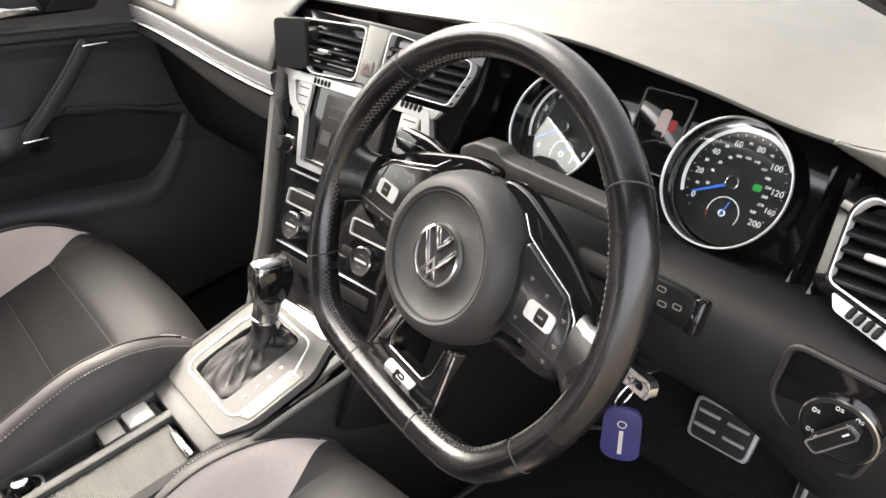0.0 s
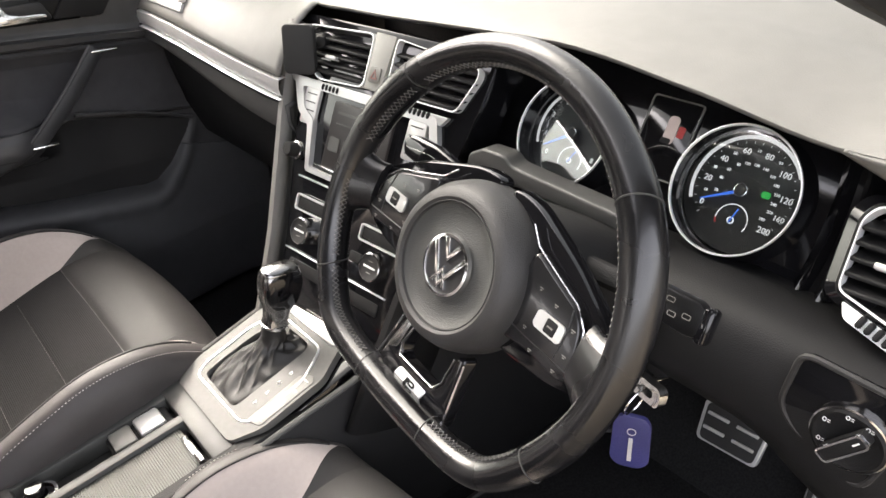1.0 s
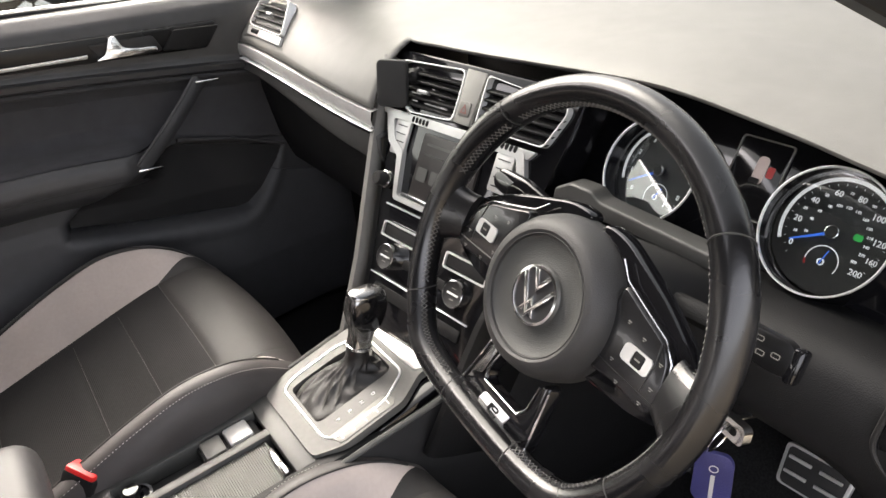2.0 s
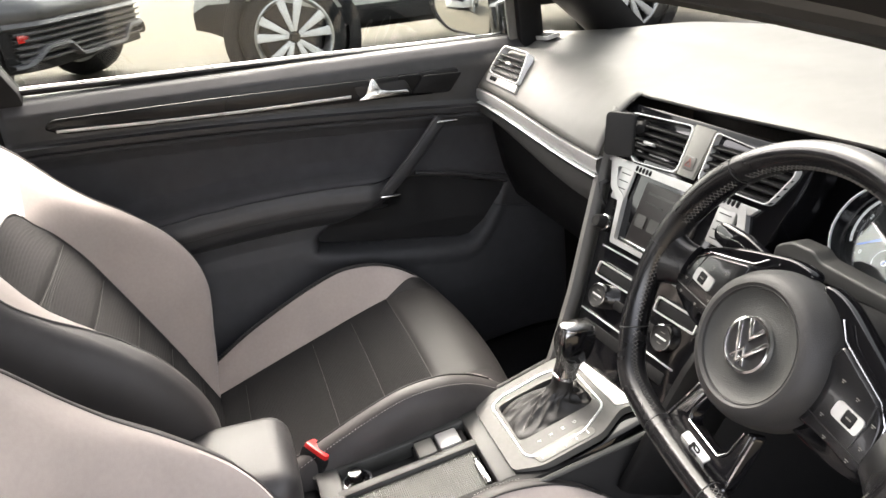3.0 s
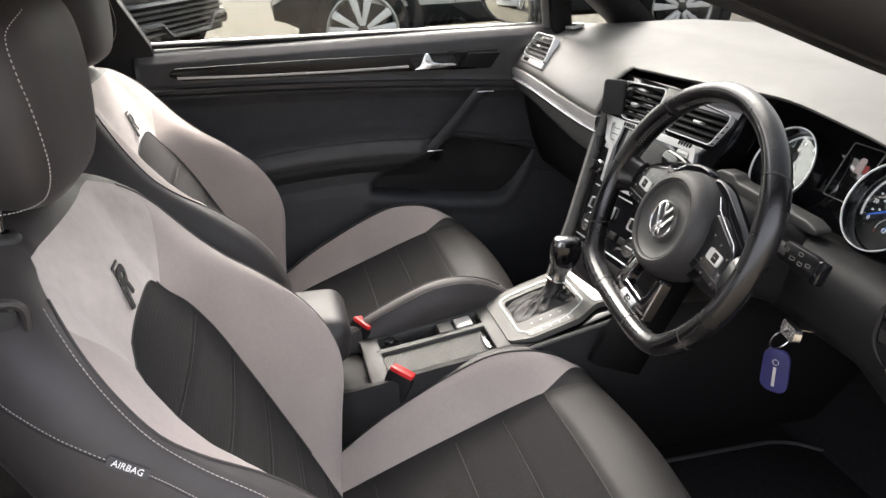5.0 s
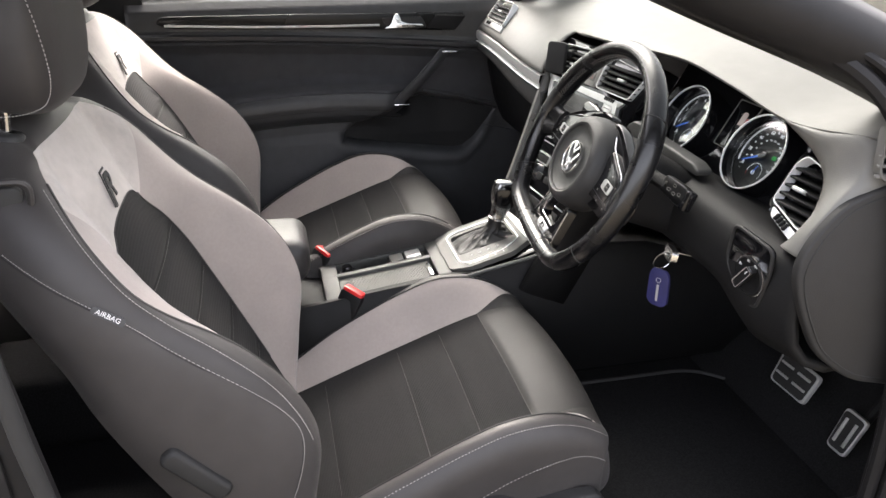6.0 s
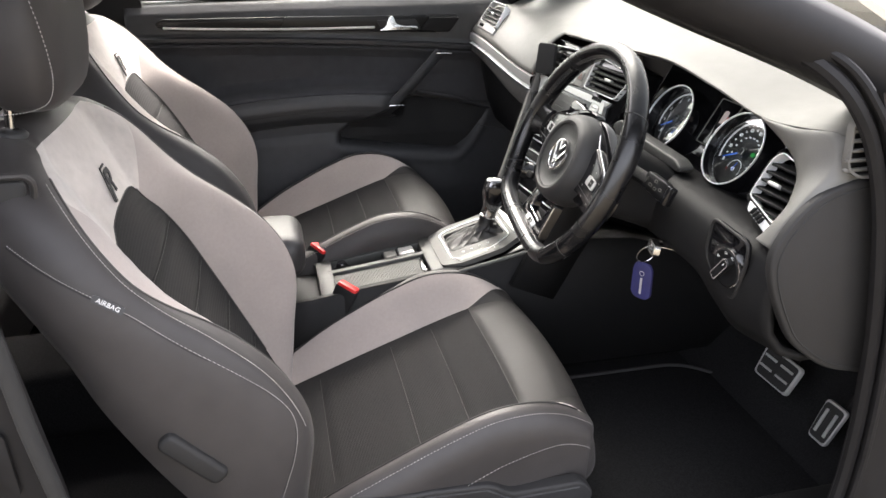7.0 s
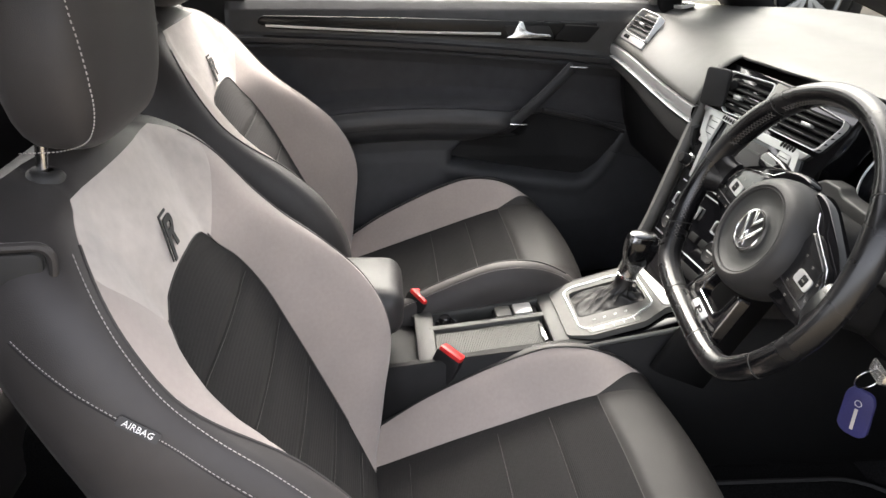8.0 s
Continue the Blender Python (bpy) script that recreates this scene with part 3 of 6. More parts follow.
strip("trim_strip", -0.745, -0.180, 0.002, 0.030, 0.003, M_SILVER, "silver grey decor strip")
strip("chrome_line", -0.745, -0.180, 0.031, 0.036, 0.006, M_BRIGHT, "thin chrome line")
strip("dark_strip", -0.745, -0.180, 0.037, 0.044, 0.002, M_GLOSS)
rows, pad_rows = [], []
for x in np.linspace(-0.745, -0.165, 20):
    zu = 1.032 - 0.024 * sm(-0.70, -0.20, x) - 0.045
    zd = 0.974 - 0.052 * sm(-0.74, -0.22, x)
    pad_rows.append([(x, 0.886, zu + 0.002), (x, 0.874, zu), (x, 0.873, (zu + zd) / 2), (x, 0.878, zd + 0.003), (x, 0.890, zd), (x, 0.940, zd - 0.004)])
    rows.append([(x, 0.925, zd - 0.002), (x, 0.915, zd - 0.014), (x, 0.918, zd - 0.05), (x, 0.938, 0.83), (x, 0.965, 0.76), (x, 1.02, 0.715), (x, 1.12, 0.70), (x, 1.35, 0.69)])
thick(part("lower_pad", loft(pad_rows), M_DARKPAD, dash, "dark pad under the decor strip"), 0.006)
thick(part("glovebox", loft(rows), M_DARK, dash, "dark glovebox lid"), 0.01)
part("glovebox_latch", box(0.05, 0.012, 0.012, T(-0.262, 0.912, 0.908), 0.004), M_GLOSS, dash, "small latch")
# round end vent of the passenger's side
# ---- air vents ----


def vent(name, m, outline, slats, label, slat_tilt=25, tab=(0.0, 0.0), thumb=None):
    """A vent in the frame m: chrome frame, dark well, slats and a tab."""
    v = thing(name, label, "air vent", m.translation, group="air vents")
    inner = scaled(outline, 0.976, *np.mean(outline, 0), ky=0.955)
    part("frame", ringplate(outline, inner, 0.018, m @ T(0, 0, 0.004)), M_BRIGHT, v, "chrome frame")
    part("well", plate(inner, 0.002, m @ T(0, 0, -0.03)), M_DIAL, v)
    P = [Vector(p) for p in inner]
    for b in slats:
        xs = []
        for i in range(len(P)):
            p, q = P[i], P[(i + 1) % len(P)]
            if (p.y - b) * (q.y - b) < 0:
                xs.append(p.x + (q.x - p.x) * (b - p.y) / (q.y - p.y))
        if len(xs) >= 2:
            x0, x1 = min(xs), max(xs)
            part("slat", box(x1 - x0, 0.004, 0.026, m @ T((x0 + x1) / 2, b, -0.010) @ Matrix.Rotation(radians(slat_tilt), 4, "X"), 0.0012, 1), M_DARK, v)
    part("tab", box(0.024, 0.006, 0.010, m @ T(tab[0], tab[1], 0.002), 0.002), M_SILVER, v, "small silver tab")
    if thumb:
        part("thumbwheel", join(*[box(0.006, 0.009, 0.008, m @ T(thumb[0] + 0.008 * k, thumb[1], 0.0), 0.002, 1) for k in range(-2, 3)]), M_DARK, v)
    return v


STACK = basis((0.007, 0.8235, 0.814), (1, 0.094, 0), (0, 0.437, 0.90))
vl = smooth_poly([(-0.165, 0.290), (-0.022, 0.296), (-0.022, 0.222), (-0.120, 0.216), (-0.150, 0.235), (-0.172, 0.270)], 0.012)
vr = smooth_poly([(0.022, 0.296), (0.170, 0.282), (0.172, 0.270), (0.150, 0.224), (0.022, 0.224)], 0.008)
vent("centre_vent", STACK @ T(0, 0, 0.002), vl, [0.233, 0.2445, 0.256, 0.2675, 0.279], "black slatted dashboard vent in a chrome frame", tab=(-0.10, 0.250), thumb=(-0.09, 0.208))
vent("centre_vent", STACK @ T(0, 0, 0.002), vr, [0.233, 0.2445, 0.256, 0.2675, 0.279], "black slatted dashboard vent in a chrome frame", tab=(0.10, 0.255), thumb=(0.09, 0.212))
PV = basis((-0.672, 0.912, 1.078), (1, 0, 0), (0, 0.6, 0.8))
pv_out = smooth_poly([(-0.036, 0.046), (0.094, 0.046), (0.122, -0.018), (0.118, -0.024), (-0.034, -0.021), (-0.042, -0.010)], 0.012)
ev = vent("end_vent", PV @ T(0, 0, 0.007), pv_out, [-0.010, 0.003, 0.016, 0.029], "black slatted end vent of the dashboard", tab=(0.035, 0.010))
part("plaque", plate(smooth_poly([(-0.045, -0.022), (0.122, -0.026), (0.128, -0.042), (-0.035, -0.040)], 0.004), 0.006, PV @ T(0, 0, 0.008), 0.001), M_SILVER, ev, "silver plaque with vent wheel")
part("thumbwheel", join(*[box(0.005, 0.010, 0.006, PV @ T(-0.014 + 0.007 * k, -0.031, 0.008), 0.002, 1) for k in range(5)]), M_DARK, ev)
dg = thing("demister_grille", "black slotted demister grille in a silver frame", "air vent", (-0.775, 1.045, 1.115))
DG = basis((-0.722, 1.040, 1.1265), (1, -0.05, 0.09), (0, 1, 0.20))
part("frame", ringplate(rounded(0.090, 0.034, 0.006, 3), rounded(0.080, 0.025, 0.004, 3), 0.008, DG @ T(0, 0, 0.0035)), M_SILVER, dg)
part("well", plate(rounded(0.082, 0.027, 0.004, 3), 0.004, DG @ T(0, 0, 0.001)), M_DIAL, dg)
for k in range(4):
    part("slat", box(0.078, 0.0016, 0.004, DG @ T(0, -0.008 + 0.0055 * k, 0.002)), M_DARK, dg)
DV = basis((0.665, 0.957, 1.003), (1, 0.06, 0), (0, 0.56, 0.83))
vd = smooth_poly([(-0.056, 0.034), (-0.046, 0.048), (-0.010, 0.040), (0.014, 0.024), (0.026, -0.030), (0.020, -0.050), (-0.052, -0.028)], 0.008)
vent("end_vent", DV @ T(0, 0, 0.006), vd, [-0.034, -0.021, -0.008, 0.005, 0.018, 0.031], "black slatted end vent of the dashboard in a chrome frame", tab=(-0.022, 0.0), thumb=None)
VP = thing("vent_wheel", "ribbed vent wheel in a bright plaque", "vent control", DV @ Vector((-0.01, -0.052, 0)))
part("plaque", plate(smooth_poly([(-0.046, -0.034), (0.018, -0.054), (0.016, -0.066), (-0.040, -0.048)], 0.004), 0.006, DV @ T(0, 0, 0.007), 0.001), M_BRIGHT, VP)
part("wheel", join(*[box(0.005, 0.011, 0.008, DV @ T(-0.026 + 0.0075 * k, -0.0455 - 0.0024 * k, 0.008) @ Matrix.Rotation(radians(-18), 4, "Z"), 0.0015, 1) for k in range(4)]), M_DARK, VP)

# ---- centre stack ----
stack = thing("centre_stack", "gloss black centre console fascia with radio surround", "console fascia", (0, 0.82, 0.7))
face = smooth_poly([(-0.195, 0.305), (0.185, 0.305), (0.178, 0.235), (0.150, 0.10), (0.130, 0.0), (0.118, -0.115), (-0.112, -0.115), (-0.124, -0.02), (-0.142, 0.06), (-0.180, 0.235)], 0.012)
part("fascia", plate(face, 0.05, STACK @ T(0, 0, -0.005), 0.004), M_GLOSS, stack, "gloss black fascia")
sidep = [(-0.202, 0.29), (-0.196, 0.235), (-0.178, 0.15), (-0.158, 0.06), (-0.140, -0.02), (-0.128, -0.115), (-0.118, -0.22)]
for s in (-1, 1):
    k = 1 if s < 0 else -1
    rows = [[STACK @ Vector(((x + a) * k, b, c)) for a, c in ((0.006, -0.006), (0.005, 0.006), (0.002, 0.011), (-0.006, 0.011), (-0.012, 0.004), (-0.014, -0.03), (-0.012, -0.10))] for x, b in (sidep if s < 0 else sidep[3:])]
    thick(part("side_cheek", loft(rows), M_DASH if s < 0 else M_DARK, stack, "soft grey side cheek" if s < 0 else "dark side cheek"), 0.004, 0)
part("silver_surround", ringplate(smooth_poly([(-0.176, 0.212), (0.122, 0.212), (0.135, 0.180), (0.118, 0.150), (0.10, 0.085), (-0.105, 0.085), (-0.122, 0.150), (-0.150, 0.165)], 0.006), smooth_poly([(-0.152, 0.202), (0.112, 0.202), (0.120, 0.180), (0.110, 0.160), (0.094, 0.092), (-0.098, 0.092), (-0.112, 0.160), (-0.138, 0.172)], 0.006), 0.01, STACK @ T(0, 0, 0.004)), M_SILVER, stack, "satin silver radio surround")
part("silver_brow", plate(smooth_poly([(-0.185, 0.214), (-0.180, 0.205), (0.13, 0.204), (0.140, 0.216)], 0.003), 0.006, STACK @ T(0, 0, 0.003), 0.002), M_SILVER, stack)
for x0, x1, b in ((-0.112, -0.022, 0.030), (0.035, 0.122, 0.030)):
    part("key_frame", ringplate(rounded(x1 - x0, 0.024, 0.004, 3, (x0 + x1) / 2, b + 0.008), rounded(x1 - x0 - 0.005, 0.019, 0.003, 3, (x0 + x1) / 2, b + 0.008), 0.004, STACK @ T(0, 0, 0.001)), M_RING, stack)
    part("key_strip", plate(rounded(x1 - x0 - 0.008, 0.016, 0.002, 3, (x0 + x1) / 2, b + 0.008), 0.004, STACK @ T(0, 0, -0.0015), 0.001), M_DARK, stack)
for x0, x1, b in ((-0.118, 0.0, -0.034), (0.0, 0.112, -0.034), (-0.125, 0.115, 0.074)):
    part("chrome_bar", box(x1 - x0 - 0.004, 0.0025, 0.003, STACK @ T((x0 + x1) / 2, b, -0.003), 0.0008, 1), M_RING, stack)
part("hazard_panel", plate([(-0.020, 0.298), (0.020, 0.297), (0.012, 0.222), (-0.020, 0.222)], 0.006, STACK @ T(0, 0, 0.006), 0.001), M_PANELGREY, stack, "grey panel between the vents")
part("hazard_button", plate(rounded(0.022, 0.020, 0.003, 3, -0.003, 0.243), 0.004, STACK @ T(0, 0, 0.008), 0.001), M_GREYKEY, stack)
part("hazard_mark", ringplate([(-0.010, 0.237), (0.004, 0.237), (-0.003, 0.250)], [(-0.007, 0.239), (0.001, 0.239), (-0.003, 0.246)], 0.0006, STACK @ T(0, 0, 0.0088)), M_HAZARD, stack)

radio = thing("radio_unit", "touchscreen radio with silver key blocks and round knobs", "radio", STACK @ Vector((0, 0.15, 0)))
part("screen", plate(rounded(0.125, 0.098, 0.004, 3, -0.016, 0.146), 0.004, STACK @ T(0, 0, -0.001), 0.001), M_SCREEN, radio, "dark touchscreen, faintly lit")
for x, b, w, hh in ((-0.060, 0.135, 0.022, 0.020), (-0.030, 0.135, 0.022, 0.020), (0.0, 0.135, 0.022, 0.020), (-0.016, 0.180, 0.10, 0.004), (-0.045, 0.165, 0.04, 0.003)):
    part("screen_tile", plate(rounded(w, hh, 0.002, 2, x, b), 0.0006, STACK @ T(0, 0, 0.0002)), M_ROLLER, radio)
part("screen_foot", plate([(-0.092, 0.100), (0.060, 0.100), (0.060, 0.093), (-0.092, 0.093)], 0.004, STACK @ T(0, 0, 0.002), 0.001), M_CHROME, radio)
for cx, s in ((-0.128, 1), (0.092, -1)):
    part("key_block", plate(rounded(0.034, 0.052, 0.003, 3, cx, 0.176), 0.005, STACK @ T(0, 0, 0.002), 0.001), M_SILVER, radio, "silver key block")
    for k in range(4):
        part("key_line", box(0.022, 0.0015, 0.001, STACK @ T(cx, 0.194 - 0.012 * k, 0.0022)), M_DARK, radio)
for cx in (-0.118, 0.086):
    kn = part("knob", lathe([(0, 0.020), (0.009, 0.020), (0.0105, 0.018), (0.011, 0.0), (0.014, -0.002), (0.014, -0.006)], STACK @ T(cx - (0.018 if cx < 0 else -0.014), 0.108, 0), 28), M_DARK, radio)
    part("knob_ring", lathe([(0.0112, 0.004), (0.0138, 0.003), (0.0138, -0.002), (0.0112, -0.002)], STACK @ T(cx - (0.018 if cx < 0 else -0.014), 0.108, 0), 28, True), M_CHROME, kn)

climate = thing("climate_control", "black climate panel with two chrome-ringed dials", "climate control", STACK @ Vector((0, 0, 0)))
for cx in (-0.080, 0.077):
    d = part("dial", lathe([(0, 0.0075), (0.0165, 0.0075), (0.0185, 0.0085), (0.0195, -0.006)], STACK @ T(cx, 0, 0), 40), M_CAP, climate)
    part("dial_ring", lathe([(0.0180, 0.0090), (0.0198, 0.0084), (0.0206, -0.006), (0.0190, -0.006), (0.0180, 0.0076)], STACK @ T(cx, 0, 0), 36, True), M_CHROME, d, "chrome ring")
    part("pointer", box(0.022, 0.0025, 0.001, STACK @ T(cx, 0.0, 0.0078)), M_WHITE, d)
    part("print", join(box(0.008, 0.0012, 0.0005, STACK @ T(cx, 0.008, 0.0077)), box(0.008, 0.0012, 0.0005, STACK @ T(cx, -0.008, 0.0077))), M_GREYKEY, d)
for cx in (-0.036, 0.0, 0.036):
    part("key", plate(rounded(0.024, 0.014, 0.002, 3, cx, 0.0), 0.004, STACK @ T(0, 0, -0.002), 0.001), M_DARK, climate)
part("dim_strip", plate(rounded(0.20, 0.018, 0.003, 3, 0, -0.055), 0.004, STACK @ T(0, 0, -0.003), 0.001), M_DARK, climate)

# phone holder clipped to the vent
holder = thing("phone_holder", "small black magnetic phone holder clipped to a vent", "phone holder", STACK @ Vector((-0.18, 0.25, 0.04)))
PH = basis((-0.150, 0.892, 1.050), (0.82, 0.55, 0.0), (0.02, 0.20, 0.98))
part("plate", plate(rounded(0.050, 0.070, 0.008, 5), 0.009, PH, 0.003), M_RUBBER, holder)
part("ball", lathe([(0, 0.012), (0.008, 0.009), (0.012, 0.0), (0.008, -0.009), (0.0, -0.012)], PH @ T(0.030, 0.010, -0.020), 20), M_DARK, holder)
part("clip", box(0.03, 0.03, 0.035, PH @ T(0.028, 0.006, -0.038), 0.006), M_DARK, holder)

# ---- driver's fascia and instrument cluster ----
CL = basis((0.487, 1.013, 0.998), (1, 0, 0), (0, 0.5, 0.866))
fascia = thing("driver_fascia", "black lower dashboard on the driver's side with gloss instrument surround", "dashboard panel", (0.45, 0.95, 0.8))
# gloss panel in which the instruments sit
panel = smooth_poly([(-0.345, 0.115), (0.06, 0.115), (0.115, 0.085), (0.155, 0.03), (0.165, -0.05), (0.10, -0.078), (-0.345, -0.078)], 0.02)
part("instrument_panel", plate(panel, 0.02, CL @ T(0, 0, 0.006), 0.003), M_GLOSS, fascia, "gloss black instrument panel")
# knee roll with the seam below the instruments
rows = []
for x in np.linspace(0.135, 0.745, 34):
    lift = -0.012 * sm(0.5, 0.74, x)
    e = 0.02 * sm(0.66, 0.745, x)
    low_ = 0.035 * sm(0.66, 0.58, x)
    rows.append([(x, y + e, z + lift + low_ * sm(0.90, 0.80, z)) for y, z in ((0.985, 0.935), (0.945, 0.942), (0.915, 0.944), (0.900, 0.941), (0.892, 0.932), (0.886, 0.90), (0.886, 0.87), (0.892, 0.84), (0.912, 0.812), (0.945, 0.797), (1.02, 0.80), (1.20, 0.82))])
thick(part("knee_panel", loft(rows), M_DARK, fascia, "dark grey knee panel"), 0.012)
part("pad_strip", plate(smooth_poly([(0.17, 0.951), (0.545, 0.943), (0.575, 0.936), (0.573, 0.912), (0.54, 0.905), (0.17, 0.915)], 0.008), 0.010, basis((0, 0.882, 0), (1, 0, 0), (0, 0.02, 1)), 0.003), M_DOOR, fascia, "grained pad below the instruments")
# right end: pad round the outer vent, gloss surround, and the end cap towards the door
inner_path = spline(range(7), [(0.585, 0.9535, 1.0880), (0.640, 0.951, 1.0700), (0.676, 0.947, 1.0520), (0.694, 0.940, 1.0300), (0.700, 0.926, 0.9940), (0.694, 0.912, 0.9660), (0.684, 0.902, 0.9480)])
outer_path = spline(range(7), [(0.600, 0.9530, 1.0900), (0.680, 0.948, 1.1000), (0.735, 0.952, 1.1050), (0.750, 0.950, 1.0700), (0.752, 0.918, 1.0350), (0.750, 0.892, 0.9980), (0.744, 0.880, 0.9600)])
rows = []
for k in range(49):
    a, b = Vector(inner_path(k / 8)), Vector(outer_path(k / 8))
    row = [a + Vector((0, 0.030, 0.0)), a + Vector((0, 0.008, 0.0))]
    for t in np.linspace(0, 1, 9):
        row.append(a.lerp(b, t) + Vector((0, -0.008 * math.sin(math.pi * t), 0.004 * math.sin(math.pi * t))))
    rows.append(row + [b + Vector((0.006, 0.020, 0.0)), b + Vector((0.004, 0.060, 0.0))])
thick(part("end_pad", loft(rows), M_DASH, fascia, "grey pad wrapping round the outer vent", sharp=1.4), 0.003)
rows = []
for (a, b) in vd:
    rows.append([DV @ Vector((a, b, 0.004)), DV @ Vector((a * 1.06, b * 1.06, 0.006)), DV @ Vector((a * 1.22, b * 1.2, 0.001)), DV @ Vector((a * 1.3, b * 1.28, -0.03))])
part("vent_surround", loft(rows, True), M_GLOSS, fascia, "gloss black vent surround")
rows = []
for k in range(25):
    bb = -0.088 + 0.155 * k / 24
    lean = 0.070 + 0.012 * math.sin(0.5 + 2.2 * k / 24)
    rows.append([CL @ Vector((lean + dx, bb, c)) for dx, c in ((-0.004, 0.006), (0.001, 0.014), (0.004, 0.018), (0.007, 0.016), (0.012, 0.009), (0.017, 0.008), (0.021, 0.015), (0.025, 0.021), (0.029, 0.019), (0.036, 0.008), (0.042, 0.004))])
part("gloss_wave", loft(rows), M_GLOSS, fascia, "folded gloss black trim beside the dials")
cap_ = smooth_poly([(1.10, 1.052), (0.985, 1.056), (0.925, 1.040), (0.884, 0.996), (0.866, 0.950), (0.884, 0.895), (0.924, 0.820), (0.990, 0.768), (1.10, 0.74)], 0.03)
CE = basis((0.765, 0, 0), (0, 1, 0), (0, 0, 1))
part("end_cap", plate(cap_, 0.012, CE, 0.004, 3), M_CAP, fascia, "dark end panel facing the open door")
part("cap_seam", tube([(y, z, 0.0004) for y, z in scaled(cap_, 0.93, 1.02, 0.90)], 0.0012, True, 6, CE), M_RUBBER, fascia)
grille_ = smooth_poly([(0.946, 1.128), (0.992, 1.128), (0.994, 1.062), (0.968, 1.062), (0.950, 1.074)], 0.008)
part("side_grille", ringplate(scaled(grille_, 1.12, 0.970, 1.095), grille_, 0.012, CE @ T(0, 0, 0.006)), M_DASH, fascia, "grey frame of the side demister")
part("grille_well", plate(grille_, 0.004, CE @ T(0, 0, -0.004)), M_DIAL, fascia)
for k in range(5):
    part("grille_bar", box(0.050, 0.0045, 0.006, CE @ T(0.970, 1.070 + 0.0125 * k, 0.002), 0.0012, 1), M_DASH, fascia)

cluster = thing("instrument_cluster", "instrument cluster with two chrome-ringed dials and blue needles", "instrument cluster", CL.translation)


CF = CL @ T(0, 0, 0.004)  # the dial faces stand proud of the panel


def dial(cx, r, marks, numbers, needle, sub, yaw):
    g = part("dial_face", plate([(cx + r * math.cos(a), r * math.sin(a)) for a in np.linspace(0, 2 * math.pi, 49)[:-1]], 0.003, CF @ T(0, 0, 0.008)), M_DIAL, cluster, "black dial face")
    part("chrome_ring", lathe([(r + 0.0003, 0.036), (r + 0.0008, 0.0385), (r + 0.0022, 0.0385), (r + 0.0026, 0.036)], CL @ T(cx, -0.003, 0), 64, True), M_RING, g, "bright chrome ring")
    part("tube", lathe([(r - 0.002, 0.010), (r + 0.0004, 0.0362), (r + 0.0024, 0.0362), (r + 0.006, 0.006)], CL @ T(cx, -0.003, 0), 64), M_GLOSS, g)
    arc = [radians(a) for a in np.linspace(222, -42, 60)]
    R = r * 0.90
    band = loft([[(cx + R * k * math.cos(a), R * k * math.sin(a), 0.0) for k in (0.93, 1.0)] for a in arc[4:44]], m=CF @ T(0, 0, 0.0088))
    part("scale_band", band, M_LIT, g, "pale scale band")
    ticks = [box(0.0004, 0.0020, 0.0004, CF @ T(cx, 0, 0.009) @ Matrix.Rotation(radians(a), 4, "Z") @ T(0, -0, 0) @ T(0, r * 0.78, 0)) for a in np.linspace(-132 + 0, 132, marks)]
    part("tick_marks", join(*ticks), M_LIT, g)
    for s, a, size, k in [(s, a + 9, size, k * 1.10) for s, a, size, k in numbers]:
        part("number", text(s, size, CF @ T(cx + r * k * math.cos(radians(a)), r * k * math.sin(radians(a)), 0.0092)), M_LIT, g)
    a = radians(needle)
    q = Vector((math.cos(a), math.sin(a)))
    nd = plate([(cx - q.y * 0.0016, q.x * 0.0016), (cx + q.y * 0.0016, -q.x * 0.0016), (cx + q.x * r * 0.68 + q.y * 0.0006, q.y * r * 0.68 - q.x * 0.0006), (cx + q.x * r * 0.68 - q.y * 0.0006, q.y * r * 0.68 + q.x * 0.0006)], 0.001, CF @ T(0, 0, 0.013))
    n_ob = part("needle", nd, M_NEEDLE, g, "blue needle")
    part("needle_hub", lathe([(0, 0.016), (0.006, 0.016), (0.0065, 0.010)], CF @ T(cx, 0, 0), 24), M_DIAL, n_ob)
    part("hub_ring", lathe([(0.0058, 0.0162), (0.0068, 0.0158), (0.0068, 0.012), (0.0058, 0.012)], CF @ T(cx, 0, 0), 24, True), M_CHROME, n_ob)
    glass_ = part("lens", plate([(r * 0.97 * math.cos(t), r * 0.97 * math.sin(t)) for t in np.linspace(0, 2 * math.pi, 49)[:-1]], 0.001, CL @ T(cx, -0.003, 0.026) @ Matrix.Rotation(radians(0.5), 4, "X") @ Matrix.Rotation(radians(yaw), 4, "Y")), M_LENS, g, "clear lens")
    glass_.visible_shadow = False
    sx, sy, sa = sub
    arc2 = [radians(t) for t in np.linspace(205, -25, 30)]
    part("small_scale", loft([[(cx + sx + 0.0165 * k * math.cos(t), sy + 0.0165 * k * math.sin(t), 0) for k in (0.94, 1.0)] for t in arc2], m=CF @ T(0, 0, 0.0088)), M_LIT, g)
    a = radians(sa)
    part("small_needle", box(0.0010, 0.016, 0.0006, CF @ T(cx + sx + 0.005 * math.cos(a), sy + 0.005 * math.sin(a), 0.011) @ Matrix.Rotation(a - math.pi / 2, 4, "Z")), M_NEEDLE, g)
    part("small_hub", lathe([(0.0024, 0.0108), (0.0034, 0.0108), (0.0034, 0.0095), (0.0024, 0.0095)], CF @ T(cx + sx, sy, 0), 20, True), M_LIT, g)
    return g


